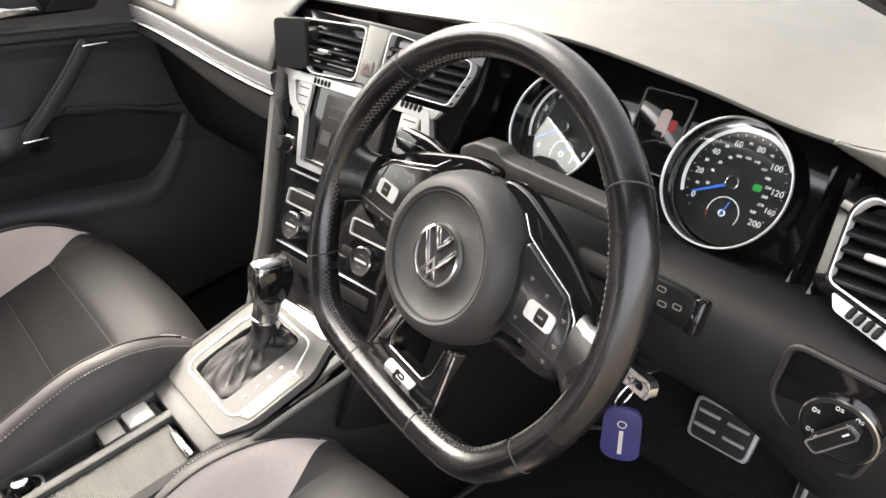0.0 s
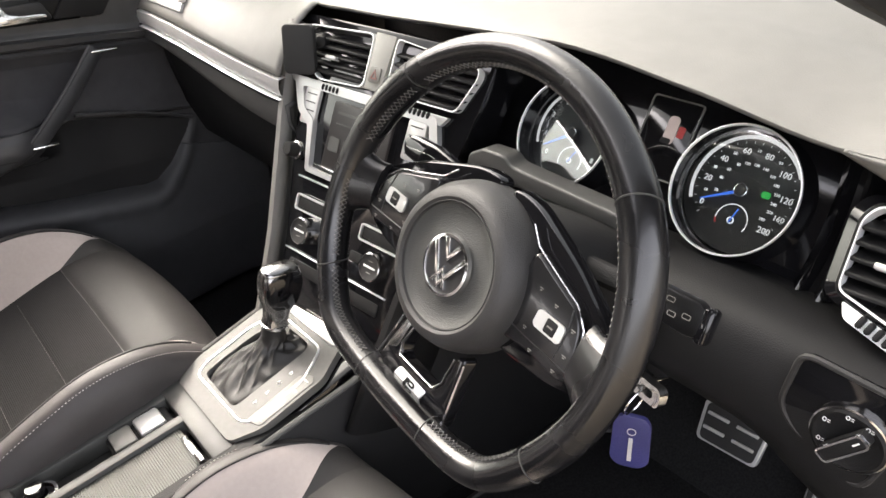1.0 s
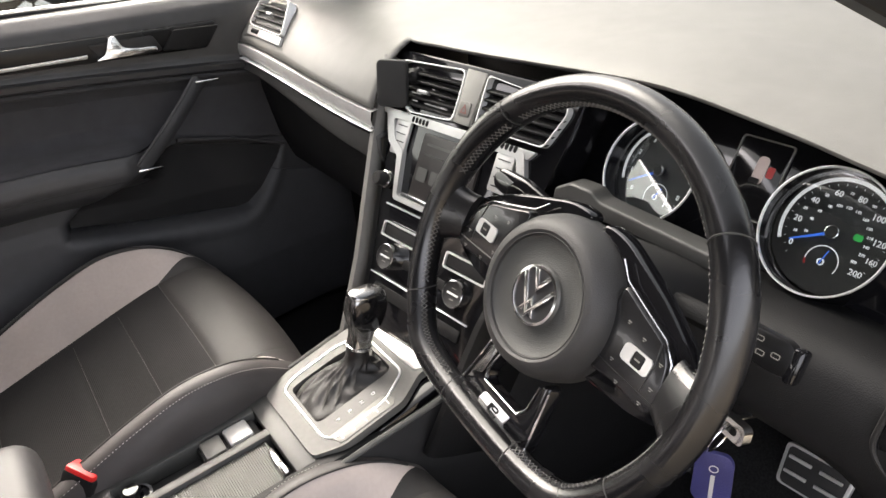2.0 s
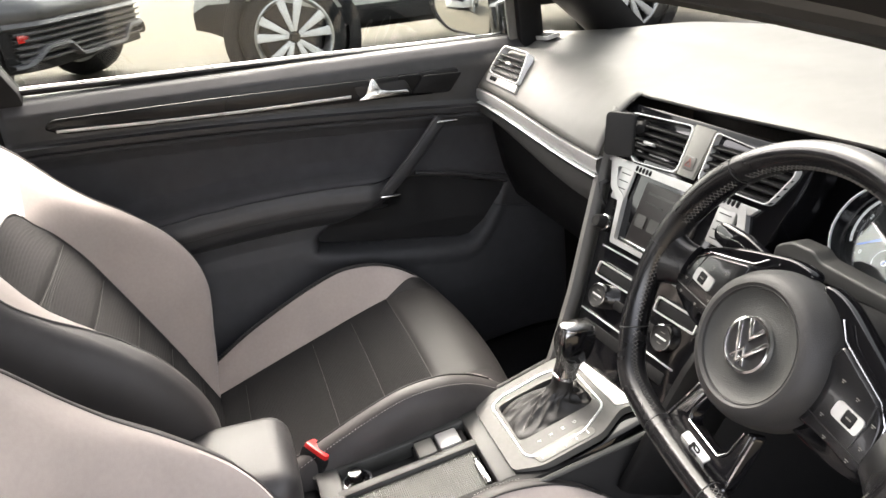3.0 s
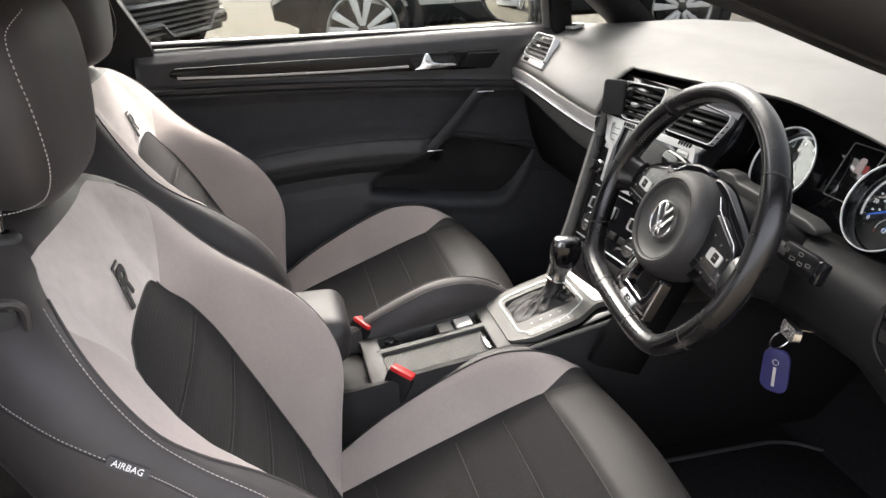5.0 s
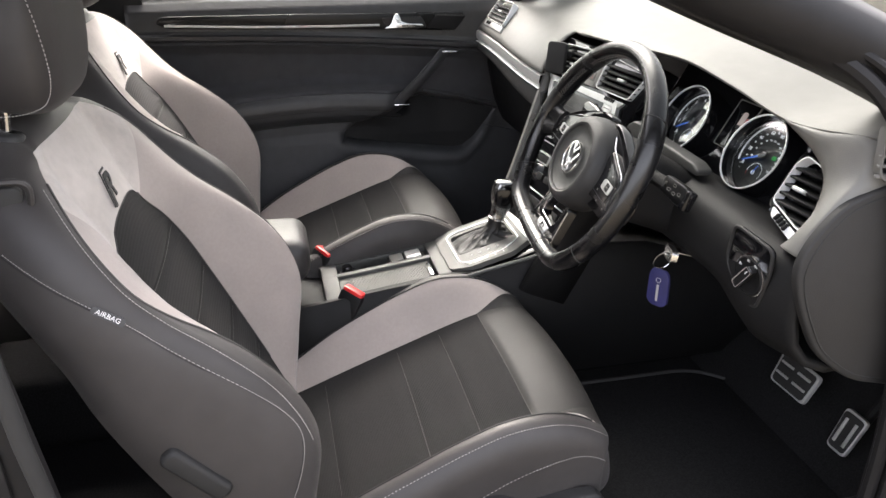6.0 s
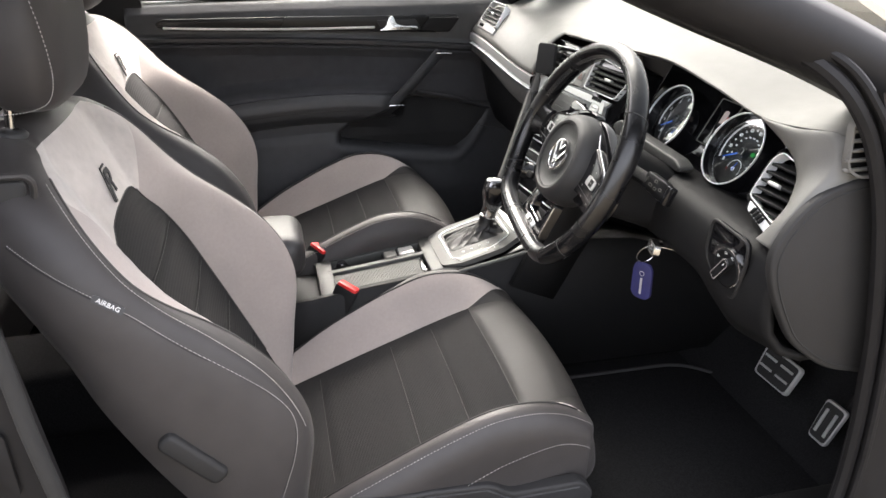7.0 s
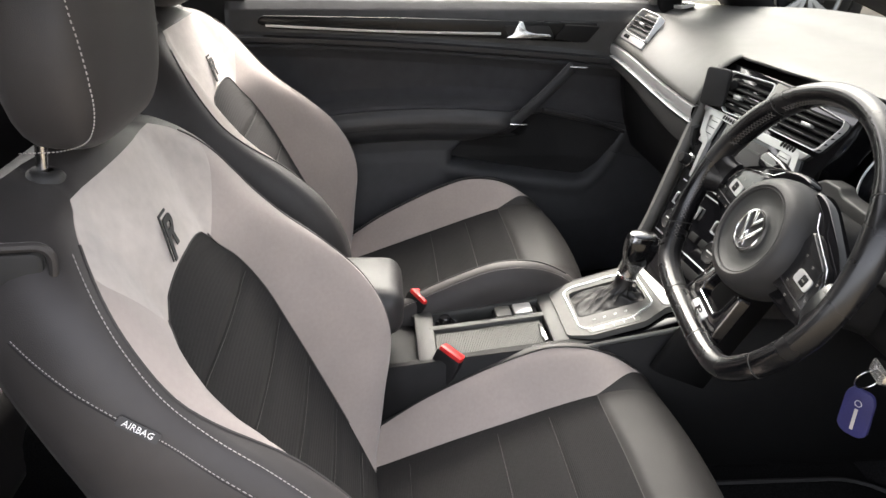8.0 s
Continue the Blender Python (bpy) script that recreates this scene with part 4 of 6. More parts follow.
speeds = [("0", 203, 0.0085, 0.62), ("20", 168, 0.0085, 0.58), ("40", 133, 0.0085, 0.58), ("60", 99, 0.0085, 0.58), ("80", 65, 0.0085, 0.58), ("100", 30, 0.0085, 0.60), ("120", -4, 0.0085, 0.62), ("160", -28, 0.0075, 0.66), ("200", -50, 0.0085, 0.66),
          ("10", 186, 0.0042, 0.56), ("30", 150, 0.0042, 0.58), ("50", 116, 0.0042, 0.58), ("70", 82, 0.0042, 0.60), ("90", 48, 0.0042, 0.62),
          ("20", 186, 0.004, 0.40), ("40", 158, 0.004, 0.40), ("60", 136, 0.004, 0.40), ("80", 114, 0.004, 0.40), ("100", 96, 0.004, 0.40), ("120", 76, 0.004, 0.40), ("140", 56, 0.004, 0.42), ("160", 36, 0.004, 0.44), ("180", 18, 0.004, 0.46), ("210", 2, 0.004, 0.48), ("240", -14, 0.004, 0.48), ("270", -28, 0.004, 0.5), ("300", -44, 0.004, 0.5)]
g1 = dial(0.0, 0.061, 27, speeds, 208, (0.0, -0.030, 74), 0)
part("tell_tale", plate(rounded(0.0085, 0.0065, 0.002, 3, 0.022, 0.003), 0.0006, CF @ T(0, 0, 0.0092)), M_GREEN, g1, "lit green symbol")
part("red_zone", loft([[(0.0165 * k * math.cos(t), -0.030 + 0.0165 * k * math.sin(t), 0) for k in (0.90, 1.02)] for t in [radians(v) for v in (205, 195, 185)]], m=CF @ T(0, 0, 0.0091)), M_REDLIT, g1)
g2 = dial(-0.212, 0.061, 17, [(str(k), 215 - 32 * k, 0.0085, 0.62) for k in range(9)], 212, (0.006, -0.030, 65), -8)
mfd = part("display", plate(rounded(0.058, 0.082, 0.003, 3, -0.104, 0.026), 0.003, CL @ T(0, 0, 0.009), 0.0006), M_GLOSS, cluster, "small dark display with a car picture")
part("display_frame", ringplate(rounded(0.062, 0.086, 0.004, 3, -0.104, 0.026), rounded(0.059, 0.083, 0.003, 3, -0.104, 0.026), 0.003, CL @ T(0, 0, 0.0095)), M_GREYKEY, mfd)
part("car_picture", plate(rounded(0.013, 0.030, 0.005, 4, -0.100, 0.036), 0.0006, CL @ T(0, 0, 0.0096)), M_PICTURE, mfd)
part("car_picture_glass", plate(rounded(0.012, 0.006, 0.002, 3, -0.102, 0.024), 0.0006, CL @ T(0, 0, 0.0099)), M_DARK, mfd)
part("open_door_mark", plate(rounded(0.008, 0.012, 0.002, 3, -0.088, 0.036), 0.0006, CL @ T(0, 0, 0.0096)), M_REDLIT, mfd)
# ---- light switch ----
sw = thing("light_switch", "round black headlamp switch with chrome ring", "light switch", (0.672, 0.88, 0.91))
LS = basis((0.682, 0.881, 0.910), (1, 0.05, 0), (0, -0.03, 1))
sw_out = smooth_poly([(-0.060, 0.047), (-0.069, -0.008), (-0.058, -0.026), (-0.012, -0.054), (0.006, -0.054), (0.022, 0.006), (0.022, 0.040)], 0.012)
part("plate", plate(sw_out, 0.006, LS @ T(0, 0, 0.003), 0.001), M_GLOSS, sw, "gloss black switch plate")
part("plate_rim", tube([(x, y, 0.003) for x, y in sw_out], 0.0028, True, 8, LS), M_CAP, sw, "grey rim of the switch plate")
SD = LS @ T(-0.012, -0.011, 0.002)
part("dial", lathe([(0, 0.006), (0.0225, 0.006), (0.0260, 0.008), (0.0285, 0.006), (0.029, 0.0)], SD, 48), M_DARK, sw)
part("ring", lathe([(0.0286, 0.0065), (0.0300, 0.0060), (0.0302, 0.0), (0.0286, 0.0)], SD, 56, True), M_CHROME, sw, "thin chrome ring")
RK = SD @ T(0, 0, 0.006) @ Matrix.Rotation(radians(52), 4, "Z")
part("grip", box(0.044, 0.0125, 0.013, RK @ T(0, 0, 0.006), 0.003), M_DARK, sw)
part("grip_edge", ringplate(rounded(0.0450, 0.0135, 0.004, 3), rounded(0.0415, 0.0100, 0.003, 3), 0.003, RK @ T(0, 0, 0.0130)), M_CHROME, sw, "bright edge of the grip")
part("grip_mark", box(0.006, 0.0013, 0.001, RK @ T(0.014, 0, 0.0126)), M_WHITE, sw)
for a in (150, 100, 60, 205):
    c = SD @ T(0.0225 * math.cos(radians(a)), 0.0225 * math.sin(radians(a)), 0.0078)
    part("symbol", join(ringplate([(0.0017 * math.cos(t), 0.0022 * math.sin(t)) for t in np.linspace(0, 6.28, 13)[:-1]], [(0.0010 * math.cos(t), 0.0015 * math.sin(t)) for t in np.linspace(0, 6.28, 13)[:-1]], 0.0005, c), box(0.0022, 0.0005, 0.0005, c @ T(0.0034, 0.001, 0)), box(0.0022, 0.0005, 0.0005, c @ T(0.0034, -0.001, 0))), M_WHITE, sw)

# ---- pedals ----


def pedal(name, at, w, hh, label, slots):
    p = thing(name, label, "pedal", at)
    PM = basis(at, (1, 0.05, 0), (0, 0.42, 0.9))
    outl_ = smooth_poly([(-w / 2, hh / 2), (w / 2, hh / 2), (w / 2 - 0.004, -hh / 2), (-w / 2 + 0.004, -hh / 2)], 0.010)
    part("pad", plate(outl_, 0.008, PM, 0.003), M_SILVER, p, "brushed steel pad")
    part("rubber_inset", plate(scaled(outl_, 0.88), 0.003, PM @ T(0, 0, 0.0012), 0.001), M_RUBBER, p, "black rubber inset")
    for x, y, ww, h2 in slots:
        part("steel_bar", box(ww, h2, 0.004, PM @ T(x, y, 0.0022), 0.001), M_SILVER, p)
    part("arm", tube([PM @ Vector((0, 0, -0.008)), PM @ Vector((0, 0.02, -0.03)), PM @ Vector((0, 0.14, -0.05)), PM @ Vector((0, 0.26, -0.03))], 0.009), M_DARK, p)
    return p


pedal("brake_pedal", (0.43, 1.203, 0.515), 0.105, 0.066, "brushed steel brake pedal with a black rubber inset", [(-0.024, 0.014, 0.034, 0.005), (0.022, 0.014, 0.034, 0.005), (-0.024, -0.009, 0.034, 0.005), (0.022, -0.009, 0.034, 0.005)])
pedal("accelerator_pedal", (0.570, 1.215, 0.486), 0.052, 0.082, "brushed steel accelerator pedal with a black rubber inset", [(-0.010, 0.0, 0.006, 0.050), (0.012, 0.0, 0.006, 0.050)])
mat_ob = thing("floor_mat", "black carpet floor mat with a bound edge", "floor mat", (0.42, 1.0, 0.365))
bm = plate(smooth_poly([(0.16, 0.72), (0.66, 0.72), (0.64, 1.20), (0.55, 1.28), (0.30, 1.28), (0.17, 1.15)], 0.05), 0.008, T(0, 0, 0.372), 0.002)
part("carpet", bm, M_CARPET, mat_ob)
part("bound_edge", tube([(x, y, 0.373) for x, y in smooth_poly([(0.16, 0.72), (0.66, 0.72), (0.64, 1.20), (0.55, 1.28), (0.30, 1.28), (0.17, 1.15)], 0.05)], 0.005, True, 6), M_RUBBER, mat_ob)
# ---- steering wheel ----
WH = basis((0.368, 0.7408, 0.9874), (1, 0, 0), (0, 0.4327, 0.9015)) @ Matrix.Rotation(radians(-9), 4, "Z")
wheel = thing("steering_wheel", "worn black leather flat-bottomed steering wheel with gloss spokes", "steering wheel", WH.translation)
R0 = 0.1855


def rim_point(a):
    """The rim's centre line at an angle from the right, with a flattened foot."""
    x, y = R0 * math.cos(a), R0 * math.sin(a)
    if y < -0.128:
        y = -0.128 - 0.028 * (1 - math.exp(-(-0.128 - y) / 0.028))
    return Vector((x, y, 0))


def rim_radius(a):
    d = math.degrees(a) % 360
    g = math.exp(-((d - 32) / 20) ** 2) + math.exp(-((d - 148) / 20) ** 2)
    return 0.0155 + 0.0022 * g


def rim_section(a, b, lift=0.0):
    """A place on the skin of the rim: a round the wheel, b round the leather."""
    p, q = rim_point(a), rim_point(a + 0.01)
    t = (q - p).normalized()
    r = rim_radius(a) + lift
    return p + Vector((t.y, -t.x, 0)) * r * 0.95 * math.cos(b) + Vector((0, 0, 1)) * r * 1.12 * math.sin(b)


N = 160
rim = part("rim", loft([[rim_section(2 * math.pi * k / N, b) for b in np.linspace(0, 2 * math.pi, 25)[:-1]] for k in range(N)], True, True, WH), M_WHEEL, wheel, "worn black leather rim")
for d in (43, 137, 211, 254, 286, 329):
    part("rim_seam", tube([rim_section(radians(d + 1.5 * math.sin(b)), b, -0.0001) for b in np.linspace(0, 2 * math.pi, 25)[:-1]], 0.0008, True, 6, WH), M_RUBBER, rim)


def rim_stitch(d0, d1, n):
    """Crossed threads along the inside of the rim."""
    out = []
    for phase in (0, 1):
        out.append(tube([rim_section(radians(d0 + (d1 - d0) * k / n), math.pi - 0.40 + (0.20 if (k + phase) % 2 else -0.20), 0.0004) for k in range(n + 1)], 0.00055, False, 5, WH))
    return join(*out)


for d0, d1, n in ((46, 134, 52), (140, 166, 15), (182, 209, 16), (213, 252, 23), (288, 327, 23), (331, 352, 12), (14, 41, 16)):
    part("rim_stitching", rim_stitch(d0, d1, n), M_STITCHGREY, rim, "grey cross stitching")

hub = part("airbag_cover", lathe([(0.0560, 0.006), (0.0575, 0.0105), (0.061, 0.0125), (0.066, 0.0115), (0.0715, 0.007), (0.0768, -0.004), (0.0795, -0.018), (0.080, -0.032), (0.077, -0.046), (0.066, -0.052)], WH @ T(0.0, -0.006, 0.002), 64), M_HUB, wheel, "dark grey round airbag cover")
part("cover_groove", lathe([(0.0566, 0.0094), (0.0574, 0.0098), (0.0580, 0.0108), (0.0574, 0.0112), (0.0566, 0.0104)], WH @ T(0.0, -0.006, 0.0022), 64, True), M_RUBBER, hub)
part("cover_centre", lathe([(0, 0.0065), (0.026, 0.0060), (0.034, 0.0045), (0.044, 0.0042), (0.052, 0.0062), (0.0562, 0.0085), (0.0570, 0.0070)], WH @ T(0.0, -0.006, 0.002), 64), M_HUBIN, hub)
BD = WH @ T(0.0, -0.006, 0.011)
badge = part("badge", lathe([(0, 0.0), (0.026, 0.0), (0.027, -0.002)], BD, 40), M_DIAL, hub, "round chrome badge on black")
part("badge_ring", lathe([(0.0248, 0.0), (0.0258, 0.0026), (0.0282, 0.0020), (0.0292, -0.002), (0.0248, -0.002)], BD, 56, True), M_CHROME, badge)


def chevron(y0, y1, half, w):
    """A raised chevron, its tip below unless y0 lies above y1."""
    k = 1 if y1 > y0 else -1
    pts = [(-half, y1), (-half + w, y1), (0, y0 + k * w * 1.5), (half - w, y1), (half, y1), (0, y0)]
    return plate(pts[::k], 0.004, BD @ T(0, 0, 0.0026), 0.0008, 2)


part("badge_mark", join(chevron(0.003, 0.0235, 0.0125, 0.0058), chevron(-0.0235, 0.0155, 0.0235, 0.0056), chevron(0.0, -0.0195, 0.0105, 0.0046)), M_CHROME, badge)
for s in (-1, 1):
    def sp(pts):
        return [(x * s, y) for x, y in pts][:: s]
    spoke = part("spoke", plate(smooth_poly(sp([(0.004, 0.080), (0.034, 0.080), (0.066, 0.068), (0.104, 0.053), (0.138, 0.034), (0.160, 0.018), (0.166, -0.006), (0.160, -0.034), (0.120, -0.046), (0.060, -0.050)]), 0.014), 0.018, WH @ T(0, 0, -0.020), 0.004), M_GLOSS, wheel, "gloss black spoke")
    keys = part("key_panel", plate(smooth_poly(sp([(0.066, 0.050), (0.088, 0.042), (0.124, 0.030), (0.137, 0.018), (0.149, -0.022), (0.141, -0.030), (0.100, -0.027), (0.062, -0.032)]), 0.008), 0.014, WH @ T(0, 0, -0.008), 0.003, 3), M_KEYS, spoke, "multifunction keys")
    part("silver_key_frame", ringplate(rounded(0.031, 0.0160, 0.004, 4, s * 0.111, 0.004), rounded(0.0125, 0.0128, 0.002, 4, s * 0.113, 0.004), 0.004, WH @ T(0, 0, -0.0062)), M_SILVER, spoke, "silver framed rocker key")
    part("rocker", plate(rounded(0.012, 0.013, 0.002, 3, s * 0.113, 0.004), 0.004, WH @ T(0, 0, -0.0058), 0.001), M_DARK, spoke)
    part("rocker_mark", box(0.006, 0.0014, 0.0005, WH @ T(s * 0.113, 0.004, -0.0057)), M_GREYKEY, spoke)
    for x, y, w_ in ((0.088, 0.026, 0.004), (0.132, 0.014, 0.0045), (0.090, -0.010, 0.004), (0.135, -0.008, 0.0045), (0.104, -0.0235, 0.004), (0.132, -0.024, 0.004), (0.108, 0.022, 0.004)):
        part("key_print", join(box(w_, 0.0007, 0.0004, WH @ T(s * x, y, -0.0079)), box(w_ * 0.5, 0.0007, 0.0004, WH @ T(s * x, y - 0.0018, -0.0079))), M_GREYKEY, spoke)
    part("key_split", tube([WH @ Vector((s * x, y, -0.0078)) for x, y in ((0.066, -0.0155), (0.100, -0.0175), (0.146, -0.0185))], 0.0007, False, 5), M_DIAL, spoke)
    part("key_split", tube([WH @ Vector((s * x, y, -0.0078)) for x, y in ((0.127, -0.016), (0.128, 0.010), (0.124, 0.028))], 0.0006, False, 5), M_DIAL, spoke)
    edge_ = [(0.052, 0.066), (0.066, 0.0525), (0.089, 0.0440), (0.124, 0.0320), (0.1385, 0.0185), (0.1505, -0.0220)]
    part("chrome_edge", tube([WH @ Vector((s * x, y, -0.0105)) for x, y in edge_], 0.0009, False, 6), M_CHROME, spoke, "thin chrome edge")
    # leather arm where the spoke meets the rim
    rows = []
    for k in range(9):
        t = k / 8
        c = Vector((s * (0.144 + 0.036 * t), 0.001 - 0.010 * t, -0.013 + 0.010 * t))
        w, hgt = 0.027 + 0.014 * t * t, 0.010 + 0.003 * t
        rows.append([WH @ (c + Vector((0, w * math.copysign(abs(math.cos(b)) ** 0.8, math.cos(b)), hgt * math.sin(b)))) for b in np.linspace(0, 2 * math.pi, 21)[:-1]])
    part("spoke_arm", loft(rows, False, True, caps=True), M_WHEEL, wheel)
    part("arm_stitching", tube([WH @ Vector((s * (0.163 + (0.002 if k % 2 else -0.002)), 0.028 + 0.0016 * k, -0.002 - 0.0004 * k)) for k in range(9)], 0.0006, False, 5), M_STITCHGREY, wheel)
# lower spoke: a gloss U with a badge plate
U = [(-0.036, -0.070), (-0.046, -0.112), (-0.056, -0.146), (-0.040, -0.164), (0.040, -0.164), (0.056, -0.146), (0.053, -0.112), (0.050, -0.074), (0.038, -0.078), (0.036, -0.110), (0.028, -0.122), (-0.024, -0.122), (-0.028, -0.110), (-0.018, -0.074)]
low = part("lower_spoke", plate(smooth_poly(U, 0.008), 0.016, WH @ T(0, 0, -0.010), 0.004, 3), M_GLOSS, wheel, "gloss black lower spoke")
part("spoke_edge", tube([(x, y, -0.0095) for x, y in smooth_poly([(-0.040, -0.076), (-0.047, -0.112), (-0.057, -0.147), (-0.040, -0.1655), (0.040, -0.1655), (0.057, -0.147), (0.054, -0.112), (0.051, -0.080), (0.051, -0.0801), (0.0535, -0.112), (0.0565, -0.1468), (0.040, -0.165), (-0.040, -0.165), (-0.0565, -0.1468), (-0.0465, -0.112)], 0.008)], 0.0011, True, 6, WH), M_CHROME, low, "chrome edge")
part("inner_edge", tube([(x, y, -0.0095) for x, y in ((-0.020, -0.080), (-0.029, -0.110), (-0.025, -0.1215), (0.028, -0.1215), (0.036, -0.110), (0.038, -0.082))], 0.0010, False, 6, WH), M_CHROME, low, "chrome inner edge")
part("leg_insert", plate(smooth_poly([(-0.026, -0.086), (-0.035, -0.086), (-0.047, -0.126), (-0.032, -0.118)], 0.003), 0.003, WH @ T(0, 0, -0.0085), 0.001), M_GUN, low, "polished insert")
part("badge_plate", plate(smooth_poly([(-0.024, -0.146), (0.018, -0.146), (0.024, -0.130), (-0.018, -0.130)], 0.003), 0.003, WH @ T(0, 0, -0.0078), 0.001), M_BRIGHT, low, "bright badge plate")
part("badge_bar", plate([(-0.007, -0.144), (-0.003, -0.144), (0.001, -0.132), (-0.003, -0.132)], 0.001, WH @ T(0, 0, -0.0072)), M_DARK, low)
part("badge_loop", ringplate(rounded(0.010, 0.006, 0.0025, 3, 0.005, -0.135), rounded(0.006, 0.0025, 0.001, 3, 0.005, -0.135), 0.001, WH @ T(0, 0, -0.0072)), M_DARK, low)

# column shroud behind the wheel, with stalks
column = thing("steering_column", "black steering column shroud", "steering column", (0.368, 0.86, 0.95))
ax = Vector((0, 0.894, -0.448))
rows = []
for t, w, hh in ((0.03, 0.060, 0.050), (0.05, 0.078, 0.062), (0.09, 0.085, 0.066), (0.16, 0.082, 0.060), (0.26, 0.078, 0.055)):
    c = Vector((0.368, 0.739, 0.992)) + ax * t + Vector((0, 0, -0.004))
    rows.append([c + Vector((w * math.copysign(abs(math.cos(b)) ** 0.6, math.cos(b)), 0, 0)) + Vector((0, 0.448, 0.894)) * (hh * math.copysign(abs(math.sin(b)) ** 0.6, math.sin(b))) for b in np.linspace(0, 2 * math.pi, 25)[:-1]])
part("shroud", loft(rows, False, True, caps=True), M_DARK, column)
ig = basis((0.492, 0.888, 0.868), (1, 0.05, 0), (0, 0.35, 0.94))
part("ignition_lock", lathe([(0.0, 0.004), (0.012, 0.004), (0.019, 0.002), (0.021, -0.004), (0.021, -0.05)], ig, 28), M_DARK, column)
SL = basis((0.532, 0.828, 0.978), (0.97, 0.05, -0.06), (0, 0.40, 0.91)) @ Matrix.Scale(0.78, 4)
st = thing("indicator_stalk", "black indicator stalk with printed lamp symbols", "stalk", (0.50, 0.83, 0.962))
part("arm", tube([(0.42, 0.825, 0.978), (0.47, 0.826, 0.978), (0.51, 0.828, 0.978)], 0.011, flat=0.8), M_DARK, st)
part("paddle", plate(smooth_poly([(-0.040, 0.018), (0.030, 0.018), (0.044, 0.008), (0.042, -0.018), (0.026, -0.022), (-0.040, -0.016)], 0.008), 0.016, SL @ T(0, 0, 0.008), 0.004), M_TRIMBLACK, st)
part("end_collar", box(0.014, 0.040, 0.022, SL @ T(0.042, -0.004, -0.002), 0.005), M_GLOSS, st)
for x, y, w in ((-0.028, 0.004, 0.006), (-0.012, -0.004, 0.012), (0.006, -0.006, 0.010), (0.022, -0.002, 0.010), (0.0, 0.008, 0.010)):
    part("printed_symbol", ringplate(rounded(w, 0.006, 0.002, 3, x, y), rounded(w - 0.002, 0.004, 0.001, 3, x, y), 0.0005, SL @ T(0, 0, 0.0084)), M_GREYKEY, st)
st2 = thing("wiper_stalk", "black wiper stalk with gloss paddle", "stalk", (0.24, 0.80, 1.0))
WP = WH @ T(-0.118, 0.042, -0.052)
part("arm", tube([(0.31, 0.815, 0.985), (0.275, 0.810, 0.995), (WP @ Vector((0.01, 0, -0.006)))], 0.009, flat=0.8), M_DARK, st2)
part("paddle", plate(smooth_poly([(-0.068, 0.000), (-0.060, 0.012), (-0.020, 0.016), (0.024, 0.013), (0.030, -0.008), (-0.020, -0.014), (-0.060, -0.012)], 0.007), 0.014, WP, 0.004, 3), M_GLOSS, st2)
part("paddle_line", tube([WP @ Vector((x, y, 0.0006)) for x, y in ((-0.058, -0.002), (-0.02, 0.004), (0.022, 0.002))], 0.0006, False, 5), M_GUN, st2)
hood_ = smooth_poly([(0.182, 0.962), (0.186, 0.983), (0.210, 0.996), (0.246, 0.997), (0.258, 0.988), (0.425, 0.982), (0.447, 0.974), (0.443, 0.964), (0.270, 0.966), (0.240, 0.958)], 0.006)
part("column_hood", plate(hood_, 0.026, basis((0, 0.866, 0), (1, 0, 0), (0, 0.05, 1)), 0.006, 3), M_DARKPAD, column, "grey grained hood over the column")

# ---- key and fob ----
key = thing("ignition_key", "folding car key in the ignition with chrome ring", "key", (0.485, 0.86, 0.855))
KM = basis((0.506, 0.850, 0.860), (0.96, -0.25, 0.05), (0.0, 0.2, 1))
part("blade_head", ringplate(rounded(0.040, 0.020, 0.006, 4), rounded(0.022, 0.009, 0.004, 4), 0.010, KM @ T(0, 0, 0.005)), M_CHROME, key, "bright metal key head")
part("blade", box(0.008, 0.003, 0.04, KM @ T(-0.012, 0, -0.018), 0.001), M_CHROME, key)
cr = Vector((0.500, 0.840, 0.846))
part("ring", tube([cr + Vector((0.004 * math.sin(a), 0.0155 * math.cos(a), 0.0155 * math.sin(a))) for a in np.linspace(0, 2 * math.pi, 33)[:-1]], 0.0011, True, 6), M_CHROME, key, "steel split ring")
fob = thing("key_fob", "blue leather key fob hanging from the key ring", "key fob", (0.489, 0.856, 0.80))
FM = basis((0.501, 0.838, 0.799), (0.86, 0.5, 0), (0, 0, 1))
part("tag", plate(smooth_poly([(-0.012, 0.032), (0.012, 0.032), (0.018, 0.022), (0.019, -0.026), (0.010, -0.034), (-0.010, -0.034), (-0.019, -0.026), (-0.018, 0.022)], 0.006), 0.005, FM @ T(0, 0, 0.0025), 0.0012), M_BLUE, fob)
part("print_ring", ringplate([(0.0045 * math.cos(t), 0.013 + 0.0045 * math.sin(t)) for t in np.linspace(0, 6.28, 21)[:-1]], [(0.0036 * math.cos(t), 0.013 + 0.0036 * math.sin(t)) for t in np.linspace(0, 6.28, 21)[:-1]], 0.0004, FM @ T(0, 0, 0.0029)), M_SILVER, fob)
part("print_bar", box(0.0040, 0.030, 0.0005, FM @ T(0, -0.010, 0.0028)), M_SILVER, fob)

